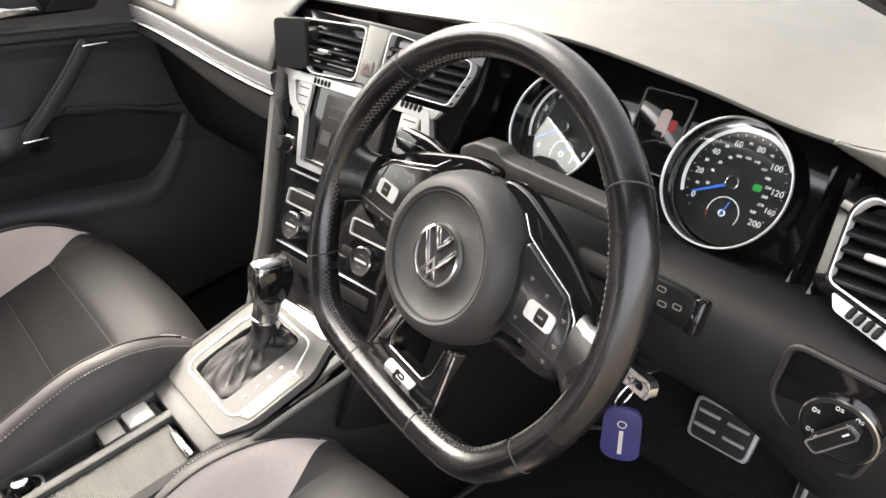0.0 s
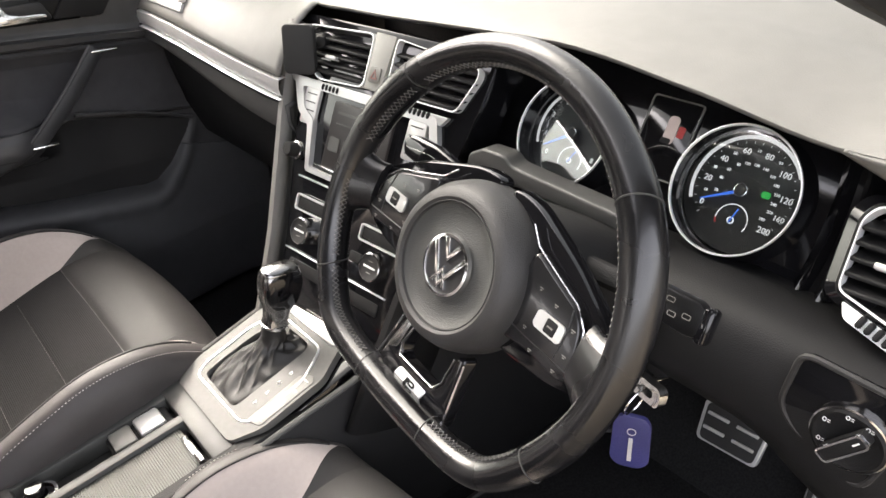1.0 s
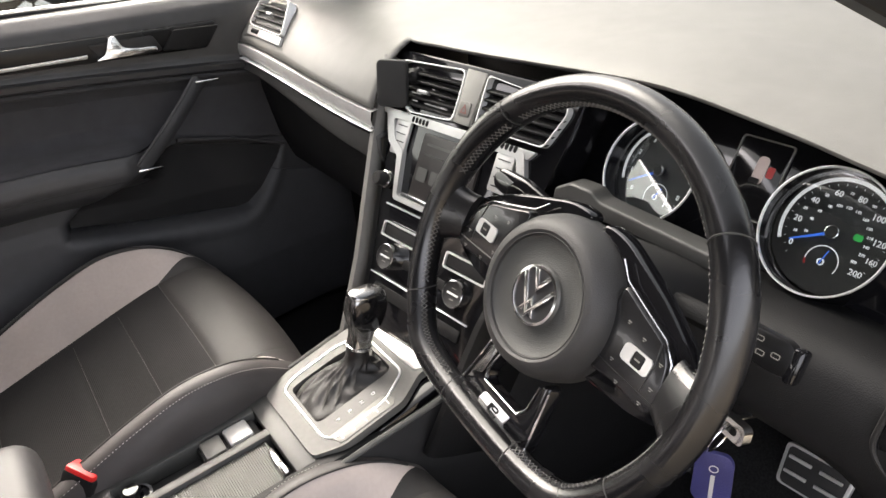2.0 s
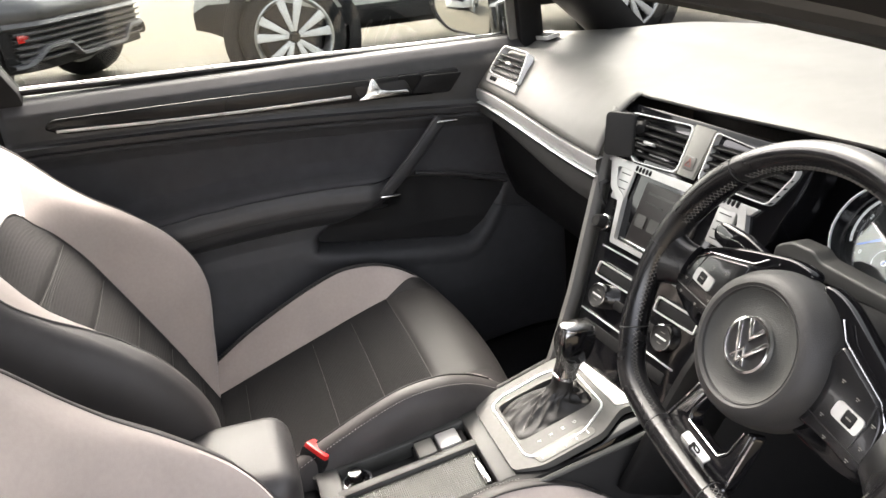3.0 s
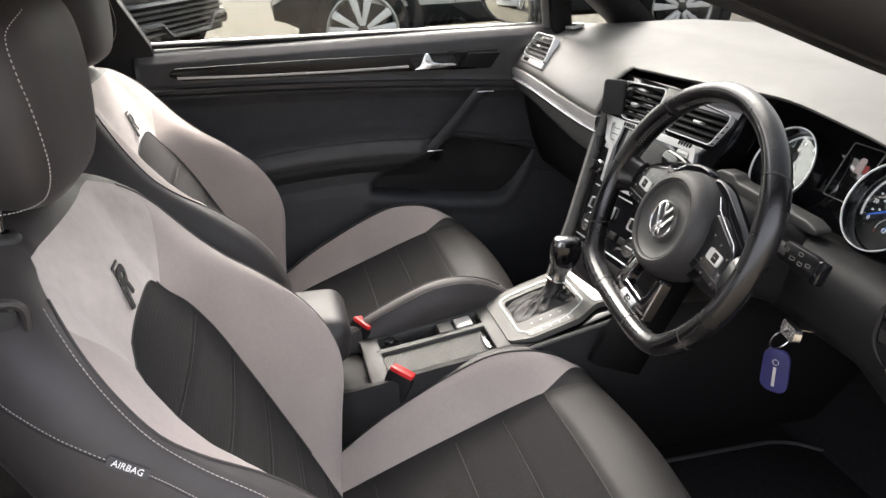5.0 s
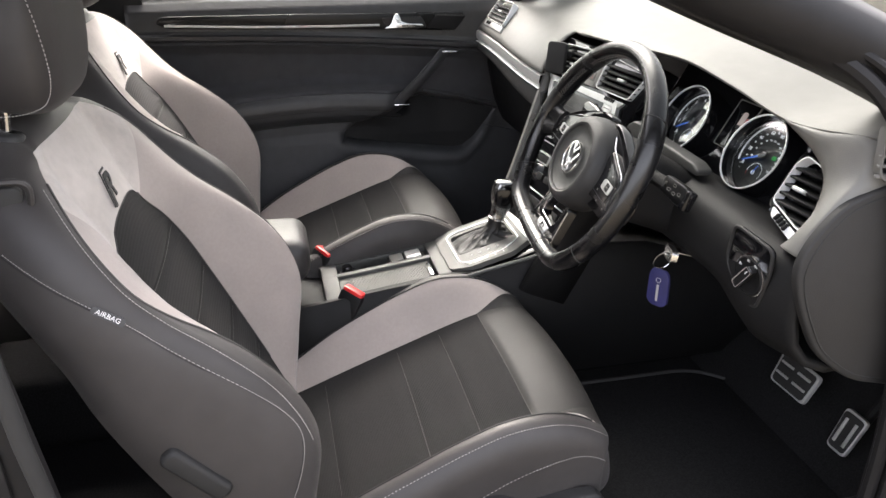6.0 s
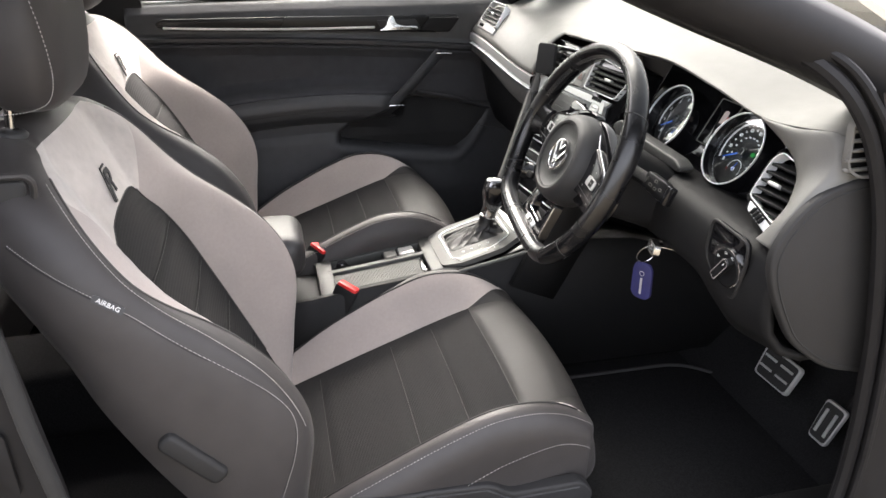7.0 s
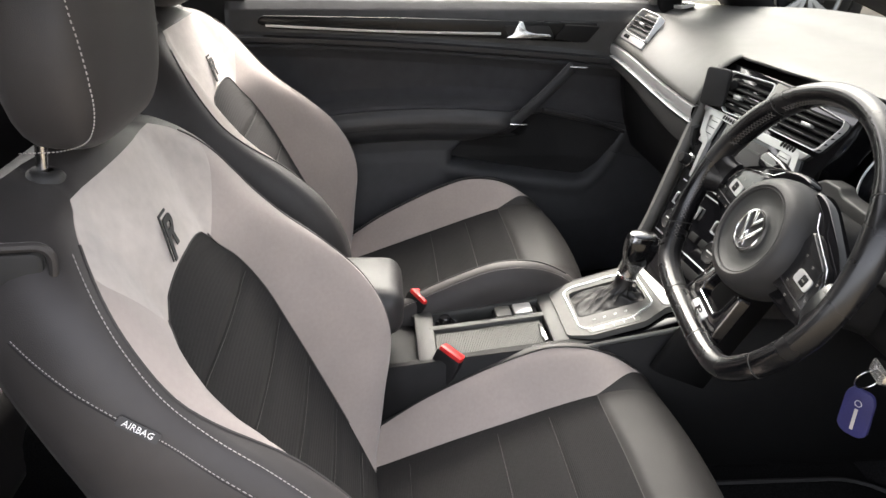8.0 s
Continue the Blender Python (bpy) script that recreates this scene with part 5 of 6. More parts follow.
# ---- centre console ----
console = thing("centre_console", "black centre console with silver shift surround and roller cover", "console", (0, 0.5, 0.4))
CO = basis((0, 0.60, 0.652), (1, 0, 0), (0, 0.990, 0.12))
rows = []
for y, z, w in ((0.20, 0.600, 0.098), (0.30, 0.612, 0.100), (0.45, 0.632, 0.102), (0.60, 0.650, 0.106), (0.75, 0.668, 0.110), (0.86, 0.70, 0.115), (1.02, 0.69, 0.120), (1.24, 0.62, 0.125), (1.44, 0.56, 0.13)):
    rows.append([(-w - 0.025, y, 0.40), (-w - 0.012, y, z - 0.05), (-w, y, z - 0.004), (-w + 0.004, y, z), (-0.088, y, z), (-0.088, y, z - 0.035), (0.088, y, z - 0.035), (0.088, y, z), (w - 0.004, y, z), (w, y, z - 0.004), (w + 0.012, y, z - 0.05), (w + 0.025, y, 0.40)])
thick(part("body", loft(rows), M_DARK, console), 0.006, 1)
part("dividing_rib", box(0.016, 0.235, 0.030, CO @ T(-0.013, -0.140, -0.012), 0.003), M_ROLLER, console, "grey rib between tray and roller cover")
part("side_rim", box(0.024, 0.270, 0.030, CO @ T(-0.078, -0.150, -0.013), 0.004), M_ROLLER, console, "grey side rim of the tray")
part("rear_cover", box(0.190, 0.130, 0.160, T(0, 0.262, 0.515), 0.008), M_DARK, console, "black rear part of the console")
part("cross_bar", box(0.176, 0.030, 0.020, CO @ T(0, -0.022, -0.006), 0.004), M_ROLLER, console, "satin grey cross bar")
rows = []
for k in range(265):
    y = -0.246 + 0.201 * k / 264
    rows.append([(x, y, 0.001 + (0.0009 if k % 4 < 2 else 0.0)) for x in (-0.006, 0.086)])
part("roller_cover", loft(rows, m=CO @ T(0, 0, -0.006)), M_ROLLER, console, "ribbed dark grey roller cover")
part("rear_rim", box(0.182, 0.036, 0.030, CO @ T(0, -0.263, -0.012), 0.005), M_DARKPAD, console, "grey rear rim of the tray")
part("roller_handle", box(0.060, 0.010, 0.010, CO @ T(0.050, -0.048, 0.0), 0.004), M_CHROME, console, "chrome pull bar")
part("button_panel", plate(rounded(0.043, 0.085, 0.004, 3, -0.0435, -0.085), 0.01, CO @ T(0, 0, -0.006), 0.002), M_DARK, console)
part("parking_brake_button", box(0.038, 0.036, 0.012, CO @ T(-0.0435, -0.070, -0.002), 0.004), M_SILVER, console, "silver parking brake button")
part("hold_button", box(0.038, 0.030, 0.010, CO @ T(-0.0435, -0.108, -0.003), 0.003), M_GREYKEY, console)
sk = part("socket", lathe([(0, 0.016), (0.010, 0.016), (0.012, 0.012), (0.012, 0.0), (0.020, -0.002), (0.022, -0.006)], CO @ T(-0.0435, -0.222, -0.010), 28), M_GLOSS, console, "socket with a black cap")
part("socket_ring", lathe([(0.020, 0.0), (0.024, -0.001), (0.024, -0.006), (0.020, -0.006)], CO @ T(-0.0435, -0.222, -0.009), 28, True), M_CHROME, sk)
for s in (-1, 1):
    part("edge_rail", tube([(s * 0.112, y, 0.616 + 0.118 * (y - 0.33)) for y in np.linspace(0.33 if s < 0 else 0.57, 0.60, 8)] + [(s * (0.114 + 0.010 * sm(0.6, 0.8, y)), y, 0.650 + 0.235 * (y - 0.60)) for y in np.linspace(0.63, 0.84, 8)], 0.0045, False, 8), M_ROLLER, console, "grey edge rail")
part("bay_floor", box(0.046, 0.25, 0.004, CO @ T(-0.0435, -0.14, -0.028)), M_RUBBER, console)
GS = basis((0, 0.60, 0.656), (1, 0, 0), (0, 0.962, 0.272))
gate = smooth_poly([(-0.080, -0.010), (-0.097, 0.03), (-0.100, 0.13), (-0.092, 0.225), (0.092, 0.225), (0.075, 0.174), (0.100, 0.128), (0.099, 0.03), (0.080, -0.010)], 0.010)
inner = smooth_poly([(-0.058, 0.024), (-0.060, 0.06), (-0.060, 0.11), (-0.050, 0.152), (0.030, 0.152), (0.036, 0.14), (0.036, 0.11), (0.036, 0.06), (0.036, 0.022)], 0.010)
part("shift_surround", ringplate(gate, inner, 0.012, GS @ T(0, 0, 0.004)), M_SATIN, console, "satin silver shift surround")
part("shift_base", box(0.21, 0.26, 0.05, GS @ T(0, 0.11, -0.036), 0.01), M_GLOSS, console)
line = smooth_poly([(-0.066, 0.016), (0.066, 0.016), (0.080, 0.03), (0.080, 0.11), (0.052, 0.158), (-0.060, 0.160), (-0.078, 0.12), (-0.076, 0.04)], 0.012)
part("bright_line", tube([(x, y, 0.0045) for x, y in line], 0.0018, True, 6, GS), M_RING, console, "bright line round the shifter")
part("boot_recess", plate(inner, 0.004, GS @ T(0, 0, -0.006)), M_DIAL, console)
part("mark_strip", plate(smooth_poly([(0.070, 0.022), (0.094, 0.030), (0.095, 0.118), (0.084, 0.124), (0.068, 0.112)], 0.005), 0.004, GS @ T(0, 0, 0.0052), 0.001), M_GREYKEY, console, "strip with gear marks")
part("forward_plate", plate(smooth_poly([(-0.088, 0.170), (0.066, 0.170), (0.085, 0.222), (-0.088, 0.222)], 0.008), 0.005, GS @ T(0, 0, 0.0058), 0.002), M_ALU, console, "bright metal plate")
for k in range(5):
    part("gate_mark", box(0.012, 0.0018, 0.0006, GS @ T(0.083, 0.036 + 0.019 * k, 0.0054)), M_WHITE, console)
for s_, v in (("P", 0.046), ("R", 0.066), ("N", 0.086), ("D", 0.106)):
    part("gate_print", text(s_, 0.008, GS @ T(0.054, v, 0.0046)), M_WHITE, console)

lever = thing("gear_lever", "automatic gear lever with chrome-trimmed knob and leather boot", "gear lever", GS @ Vector((0, 0.08, 0)))
rows = []
foot_, neck_ = GS @ Vector((-0.012, 0.087, -0.004)), Vector((-0.012, 0.718, 0.728))
hw_ = spline([0, 0.12, 0.30, 0.48, 0.65, 1.0], [(0.049, 0.067), (0.044, 0.060), (0.030, 0.042), (0.0205, 0.027), (0.0180, 0.0195), (0.0170, 0.0172)])
mid_ = spline([0, 0.3, 0.6, 1.0], [0.0, 0.42, 0.80, 1.0])
for k in range(37):
    t = k / 36
    g = mid_(t)
    c = Vector((foot_.x + (neck_.x - foot_.x) * g, foot_.y + (neck_.y - foot_.y) * g, foot_.z + (neck_.z - foot_.z) * t))
    w, d = hw_(t)
    row = []
    for a in np.linspace(0, 2 * math.pi, 97)[:-1]:
        fold = sm(0.02, 0.14, t) * sm(0.75, 0.35, t)
        crease = 1 - 0.11 * fold * abs(math.sin(6.5 * a + 0.9 * math.sin(5 * t))) ** 0.7 + 0.05 * fold * math.sin(3 * a + 11 * t)
        e = 0.62 + 0.38 * sm(0.0, 0.5, t)
        row.append(c + Vector((w * crease * math.copysign(abs(math.cos(a)) ** e, math.cos(a)), d * crease * math.copysign(abs(math.sin(a)) ** e, math.sin(a)), (c.y - foot_.y) * 0.0 + d * math.sin(a) * 0.27 * (1 - t) + 0.002 * fold * math.sin(9 * a + 20 * t))))
    rows.append(row)
part("boot", loft(rows, False, True), M_BOOT, lever, "creased leather boot")
KB = basis((-0.013, 0.7195, 0.727), (1, 0, 0), (0, 0.965, -0.262))
part("neck_ring", lathe([(0.0165, -0.004), (0.0190, -0.003), (0.0193, 0.001), (0.0175, 0.002)], KB, 36), M_CHROME, lever, "bright ring under the knob")
KP = [(0.001, 0.0165, 0.0170, 0.0), (0.014, 0.0155, 0.0168, 0.001), (0.024, 0.0170, 0.0190, 0.002), (0.036, 0.0195, 0.0245, 0.003), (0.052, 0.0210, 0.0285, 0.003), (0.068, 0.0205, 0.0295, 0.002), (0.080, 0.0180, 0.0270, 0.000), (0.088, 0.0135, 0.0215, -0.001), (0.091, 0.0060, 0.0110, -0.001), (0.0915, 0.001, 0.002, -0.001)]
kf = spline([p[0] for p in KP], [p[1:] for p in KP])


def knob_point(t, a, out=0.0):
    w, d, oy = kf(t)
    x = (w + out) * math.copysign(abs(math.cos(a)) ** 0.62, math.cos(a))
    y = oy + (d + out) * math.copysign(abs(math.sin(a)) ** 0.7, math.sin(a))
    return KB @ Vector((x, y, t + 0.16 * y * sm(0.02, 0.07, t)))


part("knob", loft([[knob_point(t, a) for a in np.linspace(0, 2 * math.pi, 49)[:-1]] for t in np.linspace(0.001, 0.0915, 40)], False, True, caps=True), M_GUN, lever, "satin metal knob body")
for s in (-1, 1):
    a0 = 0.0 if s > 0 else math.pi
    panel_ = []
    for t in np.linspace(0.030, 0.082, 18):
        half = 1.05 * math.sin(math.pi * min(1.0, max(0.0, (t - 0.028) / 0.056))) ** 0.45
        panel_.append([knob_point(t, a0 + u * half, 0.0008) for u in np.linspace(-1, 1, 13)])
    part("side_panel", loft(panel_), M_GLOSS, lever, "black gloss side panel")
part("top_cap", loft([[knob_point(t, a, 0.0006) for a in np.linspace(math.pi * 0.30, math.pi * 0.70, 13)] for t in np.linspace(0.040, 0.088, 18)]), M_CHROME, lever, "chrome face of the knob")

rest = thing("armrest", "black leather centre armrest", "armrest", (0, 0.15, 0.6))
bm = box(0.175, 0.42, 0.095, Matrix.Translation((-0.004, 0.088, 0.710)) @ Matrix.Rotation(radians(-2), 4, "X"), 0.034, 5)
part("pad", bm, M_LEATHER, rest)
part("base", box(0.14, 0.30, 0.16, T(0.0, 0.10, 0.60), 0.02, 3), M_DARK, rest)
# ---- seats ----
BACK = [  # height, set-back, insert half, crest half, outer half, crest swelling, depth
    (0.450, 0.250, 0.160, 0.215, 0.250, -0.010, 0.060),
    (0.550, 0.204, 0.180, 0.254, 0.288, 0.062, 0.065),
    (0.640, 0.163, 0.188, 0.273, 0.306, 0.122, 0.072),
    (0.745, 0.116, 0.190, 0.275, 0.308, 0.128, 0.080),
    (0.830, 0.077, 0.186, 0.272, 0.306, 0.094, 0.080),
    (0.890, 0.050, 0.156, 0.268, 0.303, 0.060, 0.075),
    (0.935, 0.029, 0.116, 0.264, 0.300, 0.042, 0.075),
    (0.970, 0.013, 0.112, 0.256, 0.293, 0.034, 0.078),
    (1.010, -0.004, 0.118, 0.240, 0.280, 0.026, 0.085),
    (1.045, -0.019, 0.122, 0.212, 0.262, 0.018, 0.090),
    (1.075, -0.032, 0.118, 0.172, 0.240, 0.008, 0.090),
    (1.094, -0.041, 0.100, 0.134, 0.220, 0.000, 0.085),
    (1.122, -0.080, 0.060, 0.095, 0.165, -0.026, 0.05),
]
FWD = Vector((0, 0.91, 0.42))


def seat(name, label, cx, dy, dz_, lean, outer, tuck=0.0):
    """A sports seat about its own centre line; outer is the side of the door."""
    s = thing(name, label, "car seat", (cx, dy + 0.4, 0.36 + dz_), group="front seats")
    M = T(cx, dy, dz_)
    piv = T(0, 0.2, 0.55)
    MB = M @ piv @ Matrix.Rotation(radians(lean), 4, "X") @ piv.inverted()
    f = spline([b[0] for b in BACK], [b[1:] for b in BACK])
    zs_ = np.concatenate([np.linspace(0.45, 1.05, 100), np.linspace(1.056, 1.122, 10)])
    seams = (0.868, 0.778, 0.690, 0.605, 0.52)

    def section(z):
        y, wi, wc, wo, p, th = f(z)
        out = []
        for x in np.linspace(0, 1, 8):
            g = -0.006 * sum(math.exp(-((z - q) / 0.007) ** 2) for q in seams) if z < 0.95 else 0.0
            out.append((x * wi, 0.010 * (1 - x * x) + g * (1 - x**6)))
        for t in np.linspace(0, 1, 9)[1:]:
            out.append((wi + (wc - wi) * t, p * (sm(-0.12, 0.80, t) - 0.05 * sm(0.78, 1.0, t))))
        for t in np.linspace(0, 1, 7)[1:]:
            a = t * math.pi / 2
            out.append((wc + (wo - wc) * math.sin(a), p * 0.95 - (0.050 + 0.35 * max(p, 0)) * (1 - math.cos(a))))
        last = out[-1][1]
        out.append((wo, last - (last + th) * 0.35))
        out.append((wo - 0.004, last - (last + th) * 0.7))
        out.append((wo - 0.018, -th))
        out.append((wo - 0.05, -th - 0.012))
        out.append((0, -th - 0.018))
        return y, out

    def pt(z, j, side):
        y, sec = section(z)
        x, d = sec[j]
        return MB @ (Vector((x * side, y, z)) + FWD * d)

    def side_point(y, z, side):
        """The place on the seat's flank at a given length and height."""
        z0 = z
        for _ in range(12):
            y0_, sec = section(z0)
            d = (y - y0_) / 0.91
            z0 = min(1.11, max(0.46, z - 0.42 * d))
        y0_, sec = section(z0)
        flank = sec[15:24][::-1]
        x = np.interp(d, [q[1] for q in flank], [q[0] for q in flank])
        return MB @ Vector(((x + 0.0012) * side, y, z))

    n_ins, n_cov, n_all = 7, 15, len(section(0.6)[1]) - 1

    def patch(z0, z1, j0, j1, both):
        zz = [z for z in zs_ if z0 - 1e-6 <= z <= z1 + 1e-6]
        bms = []
        if both:
            bms.append(loft([[pt(z, j, -1) for j in range(j1, 0, -1)] + [pt(z, j, 1) for j in range(0, j1 + 1)] for z in zz]))
        else:
            for sd in (-1, 1):
                bms.append(loft([[pt(z, j, sd) for j in range(j0, j1 + 1)] for z in zz]))
        return bms

    zi = min(zs_, key=lambda z: abs(z - 0.948))
    zt = min(zs_, key=lambda z: abs(z - 1.095))
    zz_ = [z for z in zs_ if z <= zi + 1e-6]
    zu_ = [z for z in zs_ if zi - 1e-6 <= z <= zt + 1e-6]

    def arch(j):
        """The insert's top edge rises in a soft arc between its corners."""
        return 0.020 * (1 - abs(j / n_ins) ** 2.6) - 0.006 * max(0.0, abs(j) - 5.5)

    def wing(z):
        """Where the shoulder panel meets its wings, running out to the edge."""
        return n_ins + 7.6 * min(1.0, (z - zi) / 0.090)

    def soft(z, jf, sd):
        j0 = min(int(jf), 14)
        return pt(z, j0, sd).lerp(pt(z, j0 + 1, sd), jf - j0)

    cols = np.linspace(-n_ins, n_ins, 29)
    part("back_insert", loft([[soft(z + arch(j) * sm(zi - 0.05, zi, z), abs(j), -1 if j < 0 else 1) for j in cols] for z in zz_]), M_INSERT, s, "dark ribbed fabric insert with cross seams")
    part("shoulder_panel", loft([[soft(z + arch(j) * sm(zi + 0.06, zi, z), abs(j) * wing(z) / n_ins, -1 if j < 0 else 1) for j in cols] for z in zu_]), M_SUEDEMID, s, "pale grey suede shoulder panel")
    for sd in (-1, 1):
        part("shoulder_wing", loft([[soft(z + arch(n_ins) * sm(zi + 0.06, zi, z), j, sd) for j in np.linspace(wing(z), n_cov, 9)] for z in zu_]), M_SUEDE, s, "light grey suede wing beside the shoulder panel")

    def crest(z, sd):
        """Where suede meets leather on the bolster."""
        return 15 - (1.0 if sd < 0 else 2.3) * sm(0.93, 0.78, z) - (1.2 if sd > 0 else 0.0) * sm(0.75, 0.5, z)

    for sd in (-1, 1):
        part("back_bolster", loft([[soft(z + arch(n_ins) * sm(zi - 0.05, zi, z), j, sd) for j in np.linspace(n_ins, crest(z, sd), 9)] for z in zz_]), M_SUEDE, s, "light grey suede bolster")
    edges = [loft([[soft(z, j, sd) for j in np.linspace(crest(z, sd), n_cov, 5)] for z in zz_]) for sd in (-1, 1)]
    shell = patch(0.45, zs_[-1], n_cov, n_all, False) + edges
    shell.append(loft([[pt(z, j, -1) for j in range(n_cov, 0, -1)] + [pt(z, j, 1) for j in range(0, n_cov + 1)] for z in zs_ if z >= zt - 1e-6]))
    shell.append(loft([[pt(zs_[-1], j, sd) for sd in (-1,) for j in range(n_all, -1, -1)], [pt(zs_[-1], j, 1) * 0.5 + pt(zs_[-1], j, -1) * 0.5 for j in range(n_all, -1, -1)], [pt(zs_[-1], j, 1) for j in range(n_all, -1, -1)]]))
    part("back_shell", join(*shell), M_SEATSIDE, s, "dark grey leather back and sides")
    # stitched seams of the back
    for sd in (-1, 1):
        part("edge_piping", tube([soft(z, crest(z, sd), sd) for z in zs_[3:-8:2]], 0.0018, False, 6), M_SEATSIDE, s)
        if sd == outer:
            dashes = []
            for z in np.linspace(0.66, 1.06, 96):
                q0, q1 = pt(z, n_cov + 1, sd), pt(z + 0.0028, n_cov + 1, sd)
                nrm = Vector((sd * 0.4, 0.7, 0.3)) * 0.001
                dashes.append(tube([q0 + nrm, q1 + nrm], 0.0005, False, 4))
            part("back_stitching", join(*dashes), M_STITCH, s, "pale twin-needle stitching")
        if sd == outer == 1:
            seam_ = spline(range(9), [(-0.056, 1.016), (-0.005, 0.975), (0.058, 0.927), (0.107, 0.882), (0.196, 0.805), (0.237, 0.757), (0.250, 0.718), (0.243, 0.668), (0.220, 0.598)])
            threads = []
            for k in range(150):
                (ya, za), (yb_, zb_) = seam_(8 * k / 150), seam_(8 * (k + 0.6) / 150)
                threads.append(tube([side_point(ya, za, sd), side_point(yb_, zb_, sd)], 0.00045, False, 4))
            part("side_stitching", join(*threads), M_STITCH, s, "pale stitched side seam")
            part("side_seam", tube([side_point(*seam_(8 * k / 60), sd) - Vector((sd * 0.001, 0.002, 0.002)) for k in range(61)], 0.0012, False, 5), M_RUBBER, s)
        part("bolster_seam", tube([pt(z, n_ins, sd) + FWD * 0.0006 for z in np.linspace(0.56, 0.945, 40)], 0.0012, False, 5), M_SEATSIDE, s)
    for q in seams:
        part("cross_seam", tube([pt(q, j, -1) + FWD * 0.0045 for j in range(6, 0, -1)] + [pt(q, j, 1) + FWD * 0.0045 for j in range(7)], 0.00045, False, 4), M_THREAD, s)
    part("shoulder_seam", tube([soft(zi + arch(j), abs(j), -1 if j < 0 else 1) + FWD * 0.0006 for j in cols], 0.0010, False, 5), M_SEATSIDE, s)
    # embroidered mark
    E = MB @ basis(Vector((0.014, section(0.996)[0], 0.996)) + FWD * 0.0135, (-1, 0, 0), (0, -0.42, 0.91)) @ Matrix(((1.14, 0.48, 0, 0), (0, 1.14, 0, 0), (0, 0, 1, 0), (0, 0, 0, 1)))
    mk = [plate([(-0.022, -0.020), (-0.0195, -0.020), (-0.009, 0.022), (-0.0115, 0.022)], 0.0014, E),
          plate([(-0.0115, 0.022), (-0.009, 0.0195), (0.012, 0.0195), (0.012, 0.022)], 0.0014, E),
          plate([(-0.016, -0.022), (-0.008, -0.022), (-0.002, -0.002), (-0.010, -0.002)], 0.0014, E),
          ringplate(smooth_poly([(-0.010, -0.002), (0.012, -0.002), (0.022, 0.008), (0.018, 0.016), (-0.005, 0.016)], 0.005), smooth_poly([(-0.001, 0.004), (0.010, 0.004), (0.013, 0.008), (0.011, 0.010), (0.001, 0.010)], 0.002), 0.0014, E),
          plate([(0.004, -0.002), (0.011, -0.002), (0.014, -0.014), (0.006, -0.014)], 0.0014, E)]
    part("embroidered_mark", join(*mk), M_BADGE, s, "dark embroidered emblem")

    # head restraint on two posts
    HC = MB @ basis((0, -0.045, 1.232), (1, 0, 0), (0, 0.05, 1.0))
    rows = []
    for t, w, d, oy in ((-0.105, 0.085, 0.025, 0.000), (-0.098, 0.112, 0.040, 0.0), (-0.075, 0.128, 0.052, 0.002), (-0.03, 0.138, 0.058, 0.004), (0.03, 0.134, 0.058, 0.004), (0.075, 0.118, 0.050, 0.0), (0.098, 0.095, 0.036, -0.004), (0.106, 0.065, 0.018, -0.006)):
        rows.append([HC @ Vector((w * math.copysign(abs(math.cos(a)) ** 0.55, math.cos(a)), t, oy + d * math.copysign(abs(math.sin(a)) ** 0.6, math.sin(a)))) for a in np.linspace(0, 2 * math.pi, 41)[:-1]])
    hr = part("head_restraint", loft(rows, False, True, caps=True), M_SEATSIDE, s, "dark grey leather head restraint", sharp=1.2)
    hr.modifiers.new("smooth", "SUBSURF").levels = 1
    hr.modifiers["smooth"].render_levels = 1
    for sd in (-1, 1):
        d2 = []
        hs = spline([0, 1, 2, 3, 4, 5, 6], [(0.012, 1.325), (-0.002, 1.30), (0.008, 1.244), (0.012, 1.189), (0.0, 1.152), (-0.03, 1.137), (-0.075, 1.134)])
        for k in range(64):
            y_, z_ = hs(6 * k / 63)
            y2, z2 = hs(6 * (k + 0.55) / 63)
            w_ = np.interp(z_ - 1.232, [-0.105, -0.098, -0.075, -0.03, 0.03, 0.075, 0.10], [0.094, 0.118, 0.131, 0.139, 0.135, 0.119, 0.09])
            d2.append(tube([MB @ Vector((sd * w_, y_ - 0.012, z_)), MB @ Vector((sd * w_, y2 - 0.012, z2))], 0.0007, False, 4))
        if sd == outer:
            part("head_stitching", join(*d2), M_STITCH, hr, "pale stitching")
        else:
            [b_.free() for b_ in d2]
        po = part("post", tube([HC @ Vector((sd * 0.100, -0.08, 0.020)), HC @ Vector((sd * 0.100, -0.150, 0.026))], 0.006, False, 12), M_CHROME, s, "chrome head restraint post")
        part("post_collar", lathe([(0.007, 0.004), (0.014, 0.003), (0.018, -0.001), (0.019, -0.006)], MB @ basis((sd * 0.100, -0.072, 1.108), (1, 0, 0), (0, 1, -0.2)), 24), M_HUB, po)
    if outer > 0:
        rel = MB @ basis((0.220, -0.066, 1.058), (-0.30, 0.95, -0.1), (0, 0.1, 1))
        part("release_recess", tube([(x, y, 0.021) for x, y in rounded(0.070, 0.066, 0.014, 5)], 0.0045, True, 8, rel), M_SEATSIDE, s, "backrest release surround")
        part("release_lever", plate(rounded(0.056, 0.052, 0.010, 5), 0.01, rel @ T(0, 0, 0.021), 0.004), M_RUBBER, s)

